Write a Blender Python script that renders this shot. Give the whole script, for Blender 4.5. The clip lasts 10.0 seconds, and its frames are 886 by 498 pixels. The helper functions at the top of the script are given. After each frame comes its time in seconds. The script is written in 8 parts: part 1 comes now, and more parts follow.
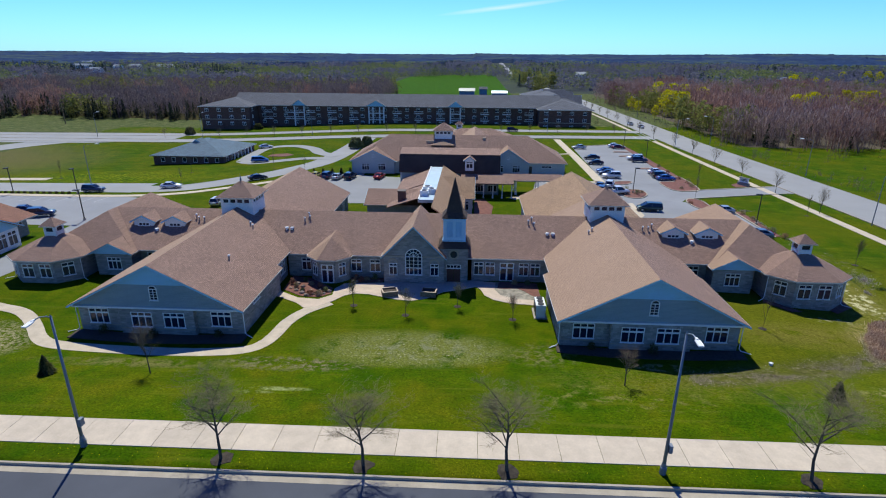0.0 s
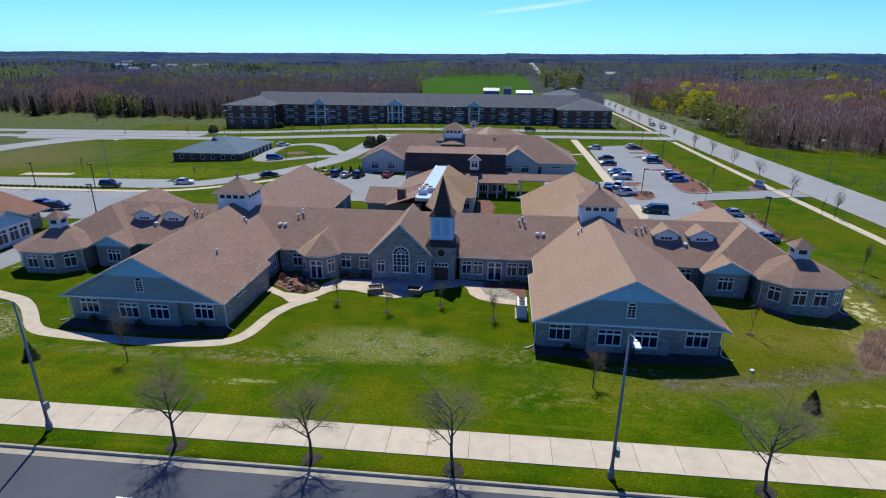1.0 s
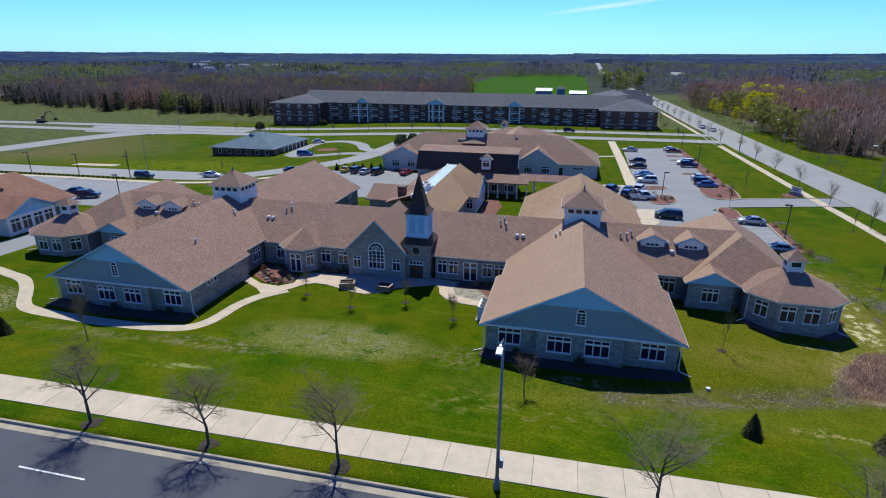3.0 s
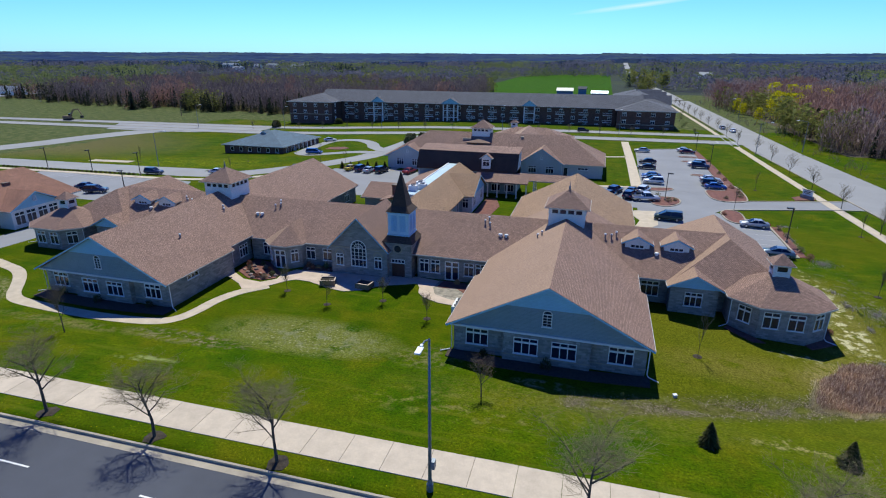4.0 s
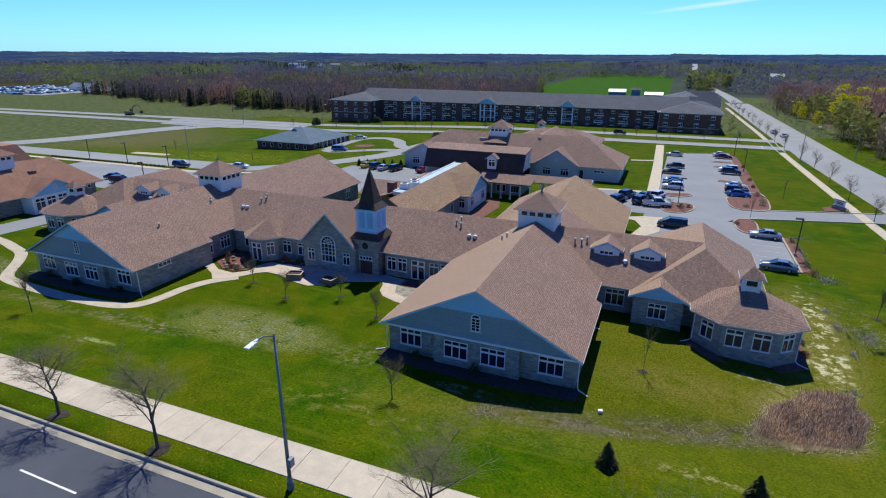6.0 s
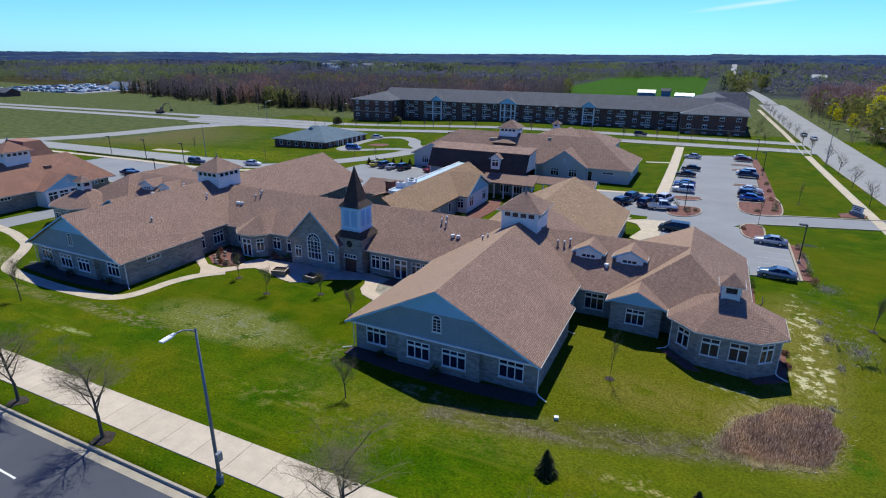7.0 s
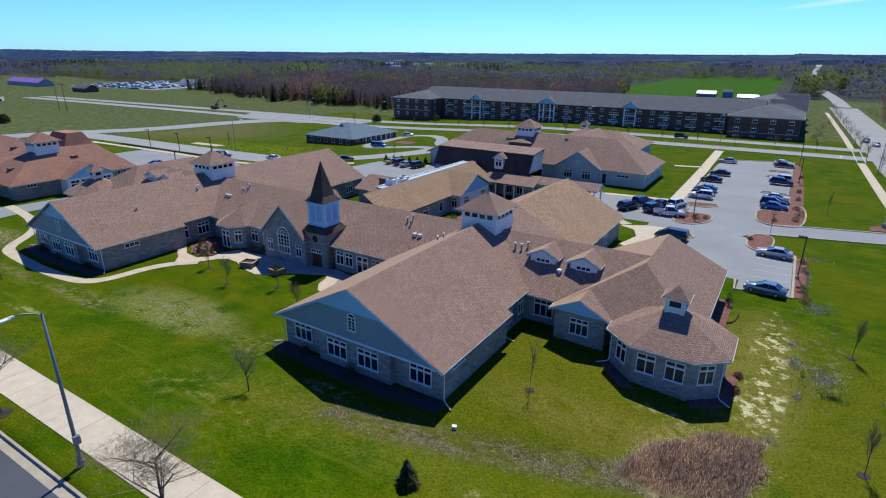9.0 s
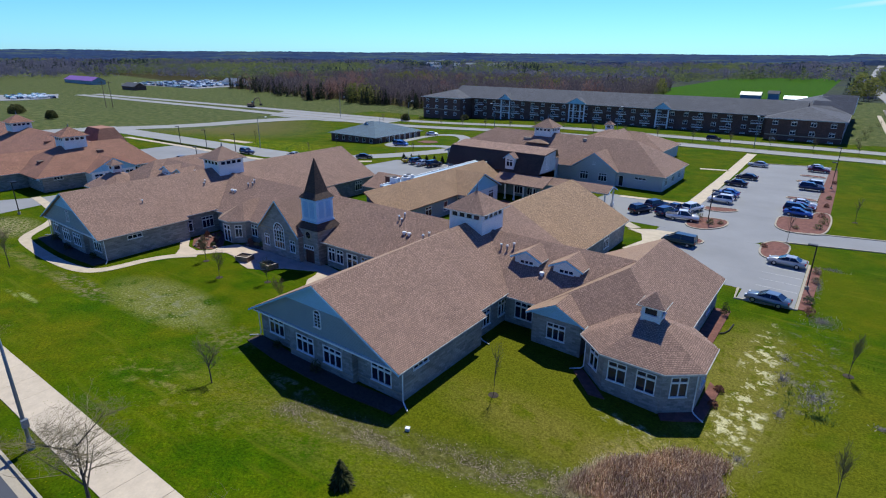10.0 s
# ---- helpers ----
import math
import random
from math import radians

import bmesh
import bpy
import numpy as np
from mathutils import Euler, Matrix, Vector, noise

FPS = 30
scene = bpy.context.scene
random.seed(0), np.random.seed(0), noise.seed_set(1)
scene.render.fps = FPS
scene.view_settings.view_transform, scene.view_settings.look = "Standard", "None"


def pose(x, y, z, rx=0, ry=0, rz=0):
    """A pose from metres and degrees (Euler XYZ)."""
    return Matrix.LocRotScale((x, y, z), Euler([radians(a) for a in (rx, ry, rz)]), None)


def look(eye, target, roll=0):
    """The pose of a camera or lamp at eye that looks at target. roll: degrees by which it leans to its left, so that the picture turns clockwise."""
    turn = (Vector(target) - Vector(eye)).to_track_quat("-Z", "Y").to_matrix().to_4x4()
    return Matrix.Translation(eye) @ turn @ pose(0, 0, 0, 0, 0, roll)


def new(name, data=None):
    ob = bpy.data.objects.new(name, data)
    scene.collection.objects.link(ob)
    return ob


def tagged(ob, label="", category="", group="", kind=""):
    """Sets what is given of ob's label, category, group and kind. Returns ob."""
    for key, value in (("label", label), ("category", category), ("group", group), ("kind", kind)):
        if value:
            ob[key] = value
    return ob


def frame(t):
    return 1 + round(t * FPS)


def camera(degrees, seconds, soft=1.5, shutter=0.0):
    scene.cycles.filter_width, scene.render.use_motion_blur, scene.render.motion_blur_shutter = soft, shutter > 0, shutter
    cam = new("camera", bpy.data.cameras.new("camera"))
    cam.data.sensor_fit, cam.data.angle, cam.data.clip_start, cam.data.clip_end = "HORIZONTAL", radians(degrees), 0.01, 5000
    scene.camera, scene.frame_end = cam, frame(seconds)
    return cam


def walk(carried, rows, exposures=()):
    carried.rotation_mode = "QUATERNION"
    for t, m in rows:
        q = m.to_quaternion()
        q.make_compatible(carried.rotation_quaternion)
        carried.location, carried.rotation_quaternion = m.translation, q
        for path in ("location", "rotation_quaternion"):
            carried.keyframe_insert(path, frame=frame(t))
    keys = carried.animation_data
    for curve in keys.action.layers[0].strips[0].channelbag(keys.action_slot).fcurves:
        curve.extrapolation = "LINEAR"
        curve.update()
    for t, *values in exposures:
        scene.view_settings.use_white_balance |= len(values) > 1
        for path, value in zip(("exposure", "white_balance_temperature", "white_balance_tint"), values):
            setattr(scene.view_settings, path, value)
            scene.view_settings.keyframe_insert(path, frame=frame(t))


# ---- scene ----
cam = camera(78.2, 10.0, soft=1.1)
METRES, EYE, TILT, LEAN, TURN = 61.6, 30.2, -19.6, -0.36, 3.2
ROWS = [
    (0.0, 0.0, 0.0, 0.0, 0.0, 0.0, -0.0),
    (0.5, 0.0459, -0.0002, -0.0015, 1.41, -0.02, -0.48),
    (1.0, 0.0922, 0.0019, -0.003, 3.0, -0.03, -1.01),
    (1.5, 0.1389, 0.0061, -0.0034, 4.64, -0.06, -1.61),
    (2.0, 0.1857, 0.0139, -0.003, 6.28, -0.11, -2.22),
    (2.5, 0.2331, 0.0236, -0.0018, 7.89, -0.16, -2.74),
    (4.0, 0.3727, 0.0601, 0.0035, 11.96, -0.41, -4.07),
    (4.5, 0.4185, 0.0749, 0.006, 13.37, -0.51, -4.62),
    (5.0, 0.465, 0.0911, 0.0094, 14.92, -0.64, -5.19),
    (5.5, 0.5122, 0.1088, 0.0137, 16.43, -0.76, -5.7),
    (7.0, 0.6539, 0.1712, 0.0297, 21.33, -1.27, -7.36),
    (7.5, 0.6984, 0.1944, 0.0355, 22.73, -1.44, -7.84),
    (8.0, 0.7441, 0.2207, 0.0425, 24.19, -1.64, -8.35),
    (8.5, 0.7895, 0.2485, 0.0507, 26.03, -1.94, -8.93),
    (9.0, 0.8339, 0.2787, 0.0589, 27.76, -2.24, -9.45),
    (9.5, 0.8766, 0.3096, 0.0667, 29.73, -2.57, -10.07),
    (10.0, 0.9163, 0.3414, 0.075, 31.92, -2.95, -10.74),
]
walk(cam, [(t, pose(0, 0, EYE, TILT, LEAN, TURN) @ pose(METRES * x, METRES * y, METRES * z, 90 + pitch, roll, yaw)) for t, x, y, z, yaw, pitch, roll in ROWS])

# ---------------------------------------------------------------- world and sun
SUN = Vector((-0.131, 0.515, 0.848)).normalized()
CIRRUS = (0.046, 0.996, 0.0755)
sky_world = bpy.data.worlds.new("sky")
scene.world = sky_world
sky_world.use_nodes = True
wn, wl = sky_world.node_tree.nodes, sky_world.node_tree.links
sky = wn.new("ShaderNodeTexSky")
sky.sky_type = "NISHITA"
sky.sun_disc = False
sky.sun_elevation = math.asin(SUN.z)
sky.sun_rotation = math.atan2(SUN.x, SUN.y)
sky.air_density, sky.dust_density, sky.ozone_density = 1.0, 0.2, 4.0
tint = wn.new("ShaderNodeMix")
tint.data_type, tint.blend_type = "RGBA", "MULTIPLY"
tint.inputs["Factor"].default_value = 1.0
sep_dir = wn.new("ShaderNodeSeparateXYZ")
wl.new(wn.new("ShaderNodeTexCoord").outputs["Generated"], sep_dir.inputs[0])
deep = wn.new("ShaderNodeValToRGB")  # clear air: pale cyan low down, deep blue overhead
for e, (p, c) in zip(deep.color_ramp.elements, ((0.0, (0.52, 1.12, 1.78, 1)), (0.5, (0.082, 0.32, 1.02, 1)))):
    e.position, e.color = p, c
wl.new(sep_dir.outputs[2], deep.inputs["Fac"])
wl.new(deep.outputs["Color"], tint.inputs["B"])
wl.new(sky.outputs["Color"], tint.inputs["A"])
cloud = wn.new("ShaderNodeTexNoise")  # a thin streak of cirrus
cloud.inputs["Scale"].default_value, cloud.inputs["Detail"].default_value = 9.0, 6
stretch = wn.new("ShaderNodeVectorMath")
stretch.operation, stretch.inputs[1].default_value = "MULTIPLY", (1.0, 1.0, 14.0)
wl.new(sep_dir.inputs[0].links[0].from_socket, stretch.inputs[0])
wl.new(stretch.outputs[0], cloud.inputs["Vector"])
near_streak = wn.new("ShaderNodeVectorMath")
near_streak.operation, near_streak.inputs[1].default_value = "SUBTRACT", CIRRUS
wl.new(sep_dir.inputs[0].links[0].from_socket, near_streak.inputs[0])
lengths = []
for axis, scale in (((1.0, 0.0, 0.0), 8.5), ((-0.115, 0.0, 1.0), 210.0)):  # along the streak and across it
    d = wn.new("ShaderNodeVectorMath")
    d.operation, d.inputs[1].default_value = "DOT_PRODUCT", tuple(scale * c for c in axis)
    wl.new(near_streak.outputs[0], d.inputs[0])
    lengths.append(d.outputs["Value"])
flat_dir = wn.new("ShaderNodeCombineXYZ")
wl.new(lengths[0], flat_dir.inputs[0])
wl.new(lengths[1], flat_dir.inputs[1])
reach = wn.new("ShaderNodeVectorMath")
reach.operation = "LENGTH"
wl.new(flat_dir.outputs[0], reach.inputs[0])
fall = wn.new("ShaderNodeMapRange")
fall.inputs["From Min"].default_value, fall.inputs["From Max"].default_value = 1.0, 0.0
wl.new(reach.outputs["Value"], fall.inputs["Value"])
veil = wn.new("ShaderNodeMath")
veil.operation, veil.use_clamp = "MULTIPLY", True
wl.new(fall.outputs[0], veil.inputs[0])
wl.new(cloud.outputs["Fac"], veil.inputs[1])
whiten = wn.new("ShaderNodeMix")
whiten.data_type, whiten.blend_type = "RGBA", "MIX"
wl.new(veil.outputs[0], whiten.inputs["Factor"])
wl.new(tint.outputs["Result"], whiten.inputs["A"])
whiten.inputs["B"].default_value = (9.0, 9.6, 10.0, 1)
wl.new(whiten.outputs["Result"], wn["Background"].inputs["Color"])
wn["Background"].inputs["Strength"].default_value = 0.11
sun = new("sun", bpy.data.lights.new("sun", "SUN"))
sun.data.energy, sun.data.angle, sun.data.color = 4.75, radians(0.53), (0.975, 0.972, 0.83)
sun.matrix_world = look(SUN * 100, (0, 0, 0))
scene.view_settings.exposure = 0.0


# ---------------------------------------------------------------- materials
def nodes_of(name):
    m = bpy.data.materials.new(name)
    m.use_nodes = True
    return m, m.node_tree.nodes, m.node_tree.links, m.node_tree.nodes["Principled BSDF"]


def ramp(n, l, fac, stops):
    r = n.new("ShaderNodeValToRGB")
    while len(r.color_ramp.elements) < len(stops):
        r.color_ramp.elements.new(0.5)
    for e, (p, c) in zip(r.color_ramp.elements, stops):
        e.position, e.color = p, (*c, 1) if len(c) == 3 else c
    l.new(fac, r.inputs["Fac"])
    return r.outputs["Color"]


def noise_tex(n, l, scale, detail=4, rough=0.6, vec=None):
    t = n.new("ShaderNodeTexNoise")
    t.inputs["Scale"].default_value, t.inputs["Detail"].default_value = scale, detail
    t.inputs["Roughness"].default_value = rough
    if vec is None:
        vec = n.new("ShaderNodeNewGeometry").outputs["Position"]
    l.new(vec, t.inputs["Vector"])
    return t.outputs["Fac"]


def mix_col(n, l, fac, a, b, mode="MIX"):
    m = n.new("ShaderNodeMix")
    m.data_type, m.blend_type = "RGBA", mode
    for key, v in (("Factor", fac), ("A", a), ("B", b)):
        if isinstance(v, (int, float)):
            m.inputs[key].default_value = v
        elif isinstance(v, tuple):
            m.inputs[key].default_value = (*v, 1)
        else:
            l.new(v, m.inputs[key])
    return m.outputs["Result"]


def maths(n, l, op, a, b=None, clamp=False):
    m = n.new("ShaderNodeMath")
    m.operation, m.use_clamp = op, clamp
    for i, v in enumerate((a, b)):
        if v is None:
            continue
        if isinstance(v, (int, float)):
            m.inputs[i].default_value = v
        else:
            l.new(v, m.inputs[i])
    return m.outputs[0]


def bump(n, l, bsdf, height, strength, dist):
    b = n.new("ShaderNodeBump")
    b.inputs["Strength"].default_value, b.inputs["Distance"].default_value = strength, dist
    l.new(height, b.inputs["Height"])
    l.new(b.outputs["Normal"], bsdf.inputs["Normal"])


def plain(name, col, rough=0.6, metal=0.0, vary=0.18, scale=1.5, fine=14.0, bumpy=0.15, per_object=0.0):
    """Painted, poured or natural surface: broad stains, fine grain, slight relief."""
    m, n, l, p = nodes_of(name)
    big, small = noise_tex(n, l, scale), noise_tex(n, l, fine, 3)
    lo, hi = tuple(c * (1 - vary) for c in col), tuple(min(1, c * (1 + vary)) for c in col)
    c = ramp(n, l, big, [(0.3, lo), (0.7, hi)])
    g = ramp(n, l, small, [(0.25, (1 - vary * 0.6,) * 3), (0.75, (1 + vary * 0.6,) * 3)])
    c = mix_col(n, l, 1.0, c, g, "MULTIPLY")
    if per_object:
        r = n.new("ShaderNodeObjectInfo").outputs["Random"]
        c = mix_col(n, l, 1.0, c, ramp(n, l, r, [(0, (1 - per_object,) * 3), (1, (1 + per_object,) * 3)]), "MULTIPLY")
    l.new(c, p.inputs["Base Color"])
    p.inputs["Roughness"].default_value, p.inputs["Metallic"].default_value = rough, metal
    if bumpy:
        bump(n, l, p, small, bumpy, 0.02)
    return m


def wall_vector(n, l, ratio=1.0):
    """Courses: run level along the wall or slope, and up in z."""
    s = n.new("ShaderNodeSeparateXYZ")
    geo = n.new("ShaderNodeNewGeometry")
    l.new(geo.outputs["Position"], s.inputs[0])
    c = n.new("ShaderNodeCombineXYZ")
    side = n.new("ShaderNodeVectorMath")
    side.operation, side.inputs[1].default_value = "CROSS_PRODUCT", (0, 0, 1)
    l.new(geo.outputs["True Normal"], side.inputs[0])
    unit, along = n.new("ShaderNodeVectorMath"), n.new("ShaderNodeVectorMath")
    unit.operation, along.operation = "NORMALIZE", "DOT_PRODUCT"
    l.new(side.outputs[0], unit.inputs[0])
    l.new(unit.outputs[0], along.inputs[0])
    l.new(geo.outputs["Position"], along.inputs[1])
    l.new(along.outputs["Value"], c.inputs[0])
    l.new(maths(n, l, "MULTIPLY", s.outputs[2], ratio), c.inputs[1])
    return c.outputs[0]


def coursed(name, a, b, mortar, width, row, gap, ratio=1.0, rough=0.85, depth=0.4, vary=0.2, bias=0.0, wobble=0.0):
    m, n, l, p = nodes_of(name)
    t = n.new("ShaderNodeTexBrick")
    wob = n.new("ShaderNodeVectorMath")
    wob.operation, wob.inputs[1].default_value = "MULTIPLY_ADD", (wobble, wobble, 0)
    drift = n.new("ShaderNodeTexNoise")
    drift.inputs["Scale"].default_value, drift.inputs["Detail"].default_value = 1.3, 2
    l.new(drift.outputs["Color"], wob.inputs[0])
    l.new(wall_vector(n, l, ratio), wob.inputs[2])
    l.new(n.new("ShaderNodeNewGeometry").outputs["Position"], drift.inputs["Vector"])
    l.new(wob.outputs[0], t.inputs["Vector"])
    t.inputs["Color1"].default_value, t.inputs["Color2"].default_value = (*a, 1), (*b, 1)
    t.inputs["Mortar"].default_value = (*mortar, 1)
    for k, v in (("Scale", 1.0), ("Mortar Size", gap), ("Brick Width", width), ("Row Height", row), ("Bias", bias)):
        t.inputs[k].default_value = v
    big, small = noise_tex(n, l, 0.35, 5), noise_tex(n, l, 9.0, 4)
    c = mix_col(n, l, 1.0, t.outputs["Color"], ramp(n, l, big, [(0.3, (1 - vary,) * 3), (0.7, (1 + vary,) * 3)]), "MULTIPLY")
    c = mix_col(n, l, 1.0, c, ramp(n, l, small, [(0.3, (1 - vary,) * 3), (0.7, (1 + vary,) * 3)]), "MULTIPLY")
    l.new(c, p.inputs["Base Color"])
    p.inputs["Roughness"].default_value = rough
    h = maths(n, l, "SUBTRACT", small, t.outputs["Fac"])
    bump(n, l, p, h, depth, 0.03)
    return m


def glass(name, col=(0.012, 0.022, 0.05)):
    m, n, l, p = nodes_of(name)
    p.inputs["Base Color"].default_value = (*col, 1)
    p.inputs["Roughness"].default_value = 0.05
    p.inputs["IOR"].default_value = 1.5
    p.inputs["Transmission Weight"].default_value = 0.12
    return m


def car_paint(name, col, metal=0.35):
    m, n, l, p = nodes_of(name)
    f = noise_tex(n, l, 3.0, 3)
    l.new(ramp(n, l, f, [(0.3, tuple(c * 0.92 for c in col)), (0.7, tuple(min(1, c * 1.06) for c in col))]), p.inputs["Base Color"])
    p.inputs["Metallic"].default_value, p.inputs["Roughness"].default_value = metal, 0.32
    p.inputs["Coat Weight"].default_value, p.inputs["Coat Roughness"].default_value = 0.8, 0.06
    return m


M = {}
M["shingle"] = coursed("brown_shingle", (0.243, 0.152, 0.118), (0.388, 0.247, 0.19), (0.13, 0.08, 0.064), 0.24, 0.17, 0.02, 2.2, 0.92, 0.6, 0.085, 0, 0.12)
# sunlit copy of the brown shingle; sun on west slopes put into the colour
M["sunlit_shingle"] = coursed("sunlit_brown_shingle", (0.315, 0.209, 0.146), (0.39, 0.259, 0.18), (0.24, 0.156, 0.11), 0.24, 0.17, 0.015, 2.2, 0.92, 0.4, 0.045, 0, 0.12)
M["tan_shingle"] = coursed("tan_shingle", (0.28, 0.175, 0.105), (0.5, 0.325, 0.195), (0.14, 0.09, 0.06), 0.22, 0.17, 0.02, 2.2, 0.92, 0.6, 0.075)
M["red_shingle"] = coursed("russet_shingle", (0.26, 0.12, 0.085), (0.38, 0.19, 0.13), (0.13, 0.07, 0.05), 0.22, 0.17, 0.02, 2.2, 0.92, 0.35, 0.15)
M["dark_shingle"] = coursed("dark_shingle", (0.05, 0.035, 0.03), (0.08, 0.052, 0.042), (0.025, 0.02, 0.02), 0.33, 0.15, 0.012, 1.3, 0.92, 0.35, 0.2)
M["blue_shingle"] = coursed("slate_blue_shingle", (0.075, 0.13, 0.18), (0.105, 0.175, 0.235), (0.05, 0.06, 0.08), 0.4, 0.18, 0.012, 2.2, 0.9, 0.3, 0.15)
M["grey_shingle"] = coursed("charcoal_shingle", (0.075, 0.083, 0.105), (0.11, 0.118, 0.145), (0.04, 0.045, 0.055), 0.4, 0.18, 0.012, 2.2, 0.92, 0.3, 0.15)
M["stone"] = coursed("ashlar_stone", (0.20, 0.195, 0.19), (0.345, 0.335, 0.32), (0.26, 0.255, 0.25), 0.6, 0.22, 0.016, 1.0, 0.9, 0.7, 0.14)
M["stone_block"] = plain("ashlar_block", (0.29, 0.28, 0.265), 0.9, 0, 0.16, 2.0, 12, 0.6, per_object=0.28)
M["brick"] = coursed("dark_brick", (0.085, 0.04, 0.035), (0.15, 0.075, 0.06), (0.11, 0.08, 0.07), 0.4, 0.15, 0.012, 1.0, 0.9, 0.3, 0.2)
M["siding"] = coursed("grey_lap_siding", (0.22, 0.30, 0.345), (0.245, 0.325, 0.37), (0.14, 0.18, 0.2), 4.0, 0.14, 0.01, 1.0, 0.65, 0.3, 0.06)
M["siding_blue"] = coursed("pale_blue_siding", (0.26, 0.53, 0.74), (0.28, 0.56, 0.77), (0.19, 0.38, 0.52), 4.0, 0.14, 0.008, 1.0, 0.6, 0.3, 0.05)
M["belfry_blue"] = coursed("blue_belfry_boards", (0.40, 0.62, 0.80), (0.43, 0.65, 0.83), (0.28, 0.46, 0.62), 4.0, 0.14, 0.008, 1.0, 0.6, 0.3, 0.05)
M["siding_pale"] = coursed("pale_grey_siding", (0.46, 0.50, 0.53), (0.49, 0.53, 0.56), (0.31, 0.34, 0.36), 4.0, 0.14, 0.008, 1.0, 0.6, 0.3, 0.05)
M["siding_white"] = coursed("white_lap_siding", (0.72, 0.75, 0.77), (0.77, 0.79, 0.8), (0.5, 0.52, 0.54), 4.0, 0.14, 0.008, 1.0, 0.6, 0.3, 0.05)
M["trim"] = plain("white_trim", (0.74, 0.76, 0.77), 0.5, 0, 0.06, 0.8, 10, 0.05)
M["gutter"] = plain("aluminium_gutter", (0.46, 0.47, 0.47), 0.5, 0, 0.08, 0.8, 10, 0.05)
M["glass"] = glass("window_glass")
M["concrete"] = plain("pale_concrete", (0.50, 0.425, 0.325), 0.9, 0, 0.13, 0.8, 9, 0.2, per_object=0.08)
M["slab"] = plain("pavement_slab", (0.52, 0.44, 0.345), 0.9, 0, 0.1, 0.9, 7, 0.25, per_object=0.06)
M["kerb"] = plain("kerb_concrete", (0.36, 0.315, 0.25), 0.9, 0, 0.15, 0.7, 9, 0.2)
M["asphalt"] = plain("dark_asphalt", (0.065, 0.072, 0.092), 0.88, 0, 0.12, 0.25, 20, 0.25)
M["lot"] = plain("weathered_asphalt", (0.235, 0.245, 0.265), 0.9, 0, 0.1, 0.12, 12, 0.25)
M["road_grey"] = plain("pale_road", (0.27, 0.275, 0.28), 0.9, 0, 0.08, 0.1, 8, 0.2)
M["faded_paint"] = plain("worn_bay_paint", (0.42, 0.43, 0.44), 0.8, 0, 0.25, 2, 12, 0.1)
M["paint"] = plain("road_paint", (0.75, 0.75, 0.72), 0.7, 0, 0.1, 2, 20, 0.1)
M["mulch"] = plain("red_mulch", (0.17, 0.07, 0.055), 0.95, 0, 0.35, 1.5, 16, 0.8)
M["pebble"] = plain("grey_pebbles", (0.27, 0.245, 0.20), 0.95, 0, 0.45, 1.6, 18, 0.8)
M["paver"] = plain("tan_paving", (0.52, 0.42, 0.33), 0.9, 0, 0.12, 0.8, 10, 0.3)
M["galv"] = plain("galvanised_steel", (0.17, 0.205, 0.26), 0.5, 0.35, 0.08, 3, 30, 0.05)
M["black_metal"] = plain("black_metal", (0.03, 0.03, 0.034), 0.45, 0.4, 0.1, 3, 30, 0.05)
M["bark"] = plain("grey_bark", (0.075, 0.064, 0.056), 0.95, 0, 0.3, 3, 25, 0.7)
M["twig"] = plain("sunlit_twigs", (0.18, 0.145, 0.085), 0.9, 0, 0.25, 3, 25, 0)
M["bud"] = plain("spring_buds", (0.27, 0.27, 0.10), 0.8, 0, 0.3, 2, 10, 0)
M["timber"] = plain("weathered_timber", (0.22, 0.15, 0.10), 0.85, 0, 0.3, 4, 25, 0.4)
M["soil"] = plain("dark_soil", (0.06, 0.045, 0.035), 0.95, 0, 0.3, 4, 25, 0.6)
M["chimney"] = coursed("red_brown_brick", (0.13, 0.055, 0.04), (0.2, 0.09, 0.065), (0.16, 0.13, 0.11), 0.22, 0.075, 0.01, 1.0, 0.9, 0.4, 0.2)
M["louvre"] = plain("blue_louvre", (0.26, 0.5, 0.74), 0.5, 0, 0.06, 1, 10, 0.05)
M["tyre"] = plain("tyre_rubber", (0.02, 0.02, 0.022), 0.85, 0, 0.1, 5, 30, 0.1)
M["rim"] = plain("alloy_rim", (0.5, 0.5, 0.52), 0.35, 0.8, 0.06, 5, 30, 0)
M["lens_red"] = plain("red_lens", (0.4, 0.02, 0.02), 0.2, 0, 0.05, 5, 30, 0)
M["lens_white"] = plain("clear_lens", (0.75, 0.77, 0.8), 0.15, 0, 0.05, 5, 30, 0)
M["metal_roof"] = plain("blue_metal_roof", (0.40, 0.52, 0.62), 0.45, 0.3, 0.1, 0.6, 10, 0.05)
M["door_red"] = plain("dark_wood_door", (0.10, 0.035, 0.025), 0.55, 0, 0.2, 4, 20, 0.1)


# ---------------------------------------------------------------- mesh helpers
def finish(name, bm, material, parent=None, label="", smooth=False):
    me = bpy.data.meshes.new(name)
    bm.normal_update()
    bm.to_mesh(me)
    bm.free()
    me.materials.append(M[material] if isinstance(material, str) else material)
    if smooth:
        me.polygons.foreach_set("use_smooth", [True] * len(me.polygons))
    return place(name, me, parent, label)


def place(name, me, parent=None, label="", m=None):
    ob = new(name, me)
    if parent is not None:
        ob.parent = parent
    if m is not None:
        ob.matrix_basis = m
    return tagged(ob, label)


part = finish


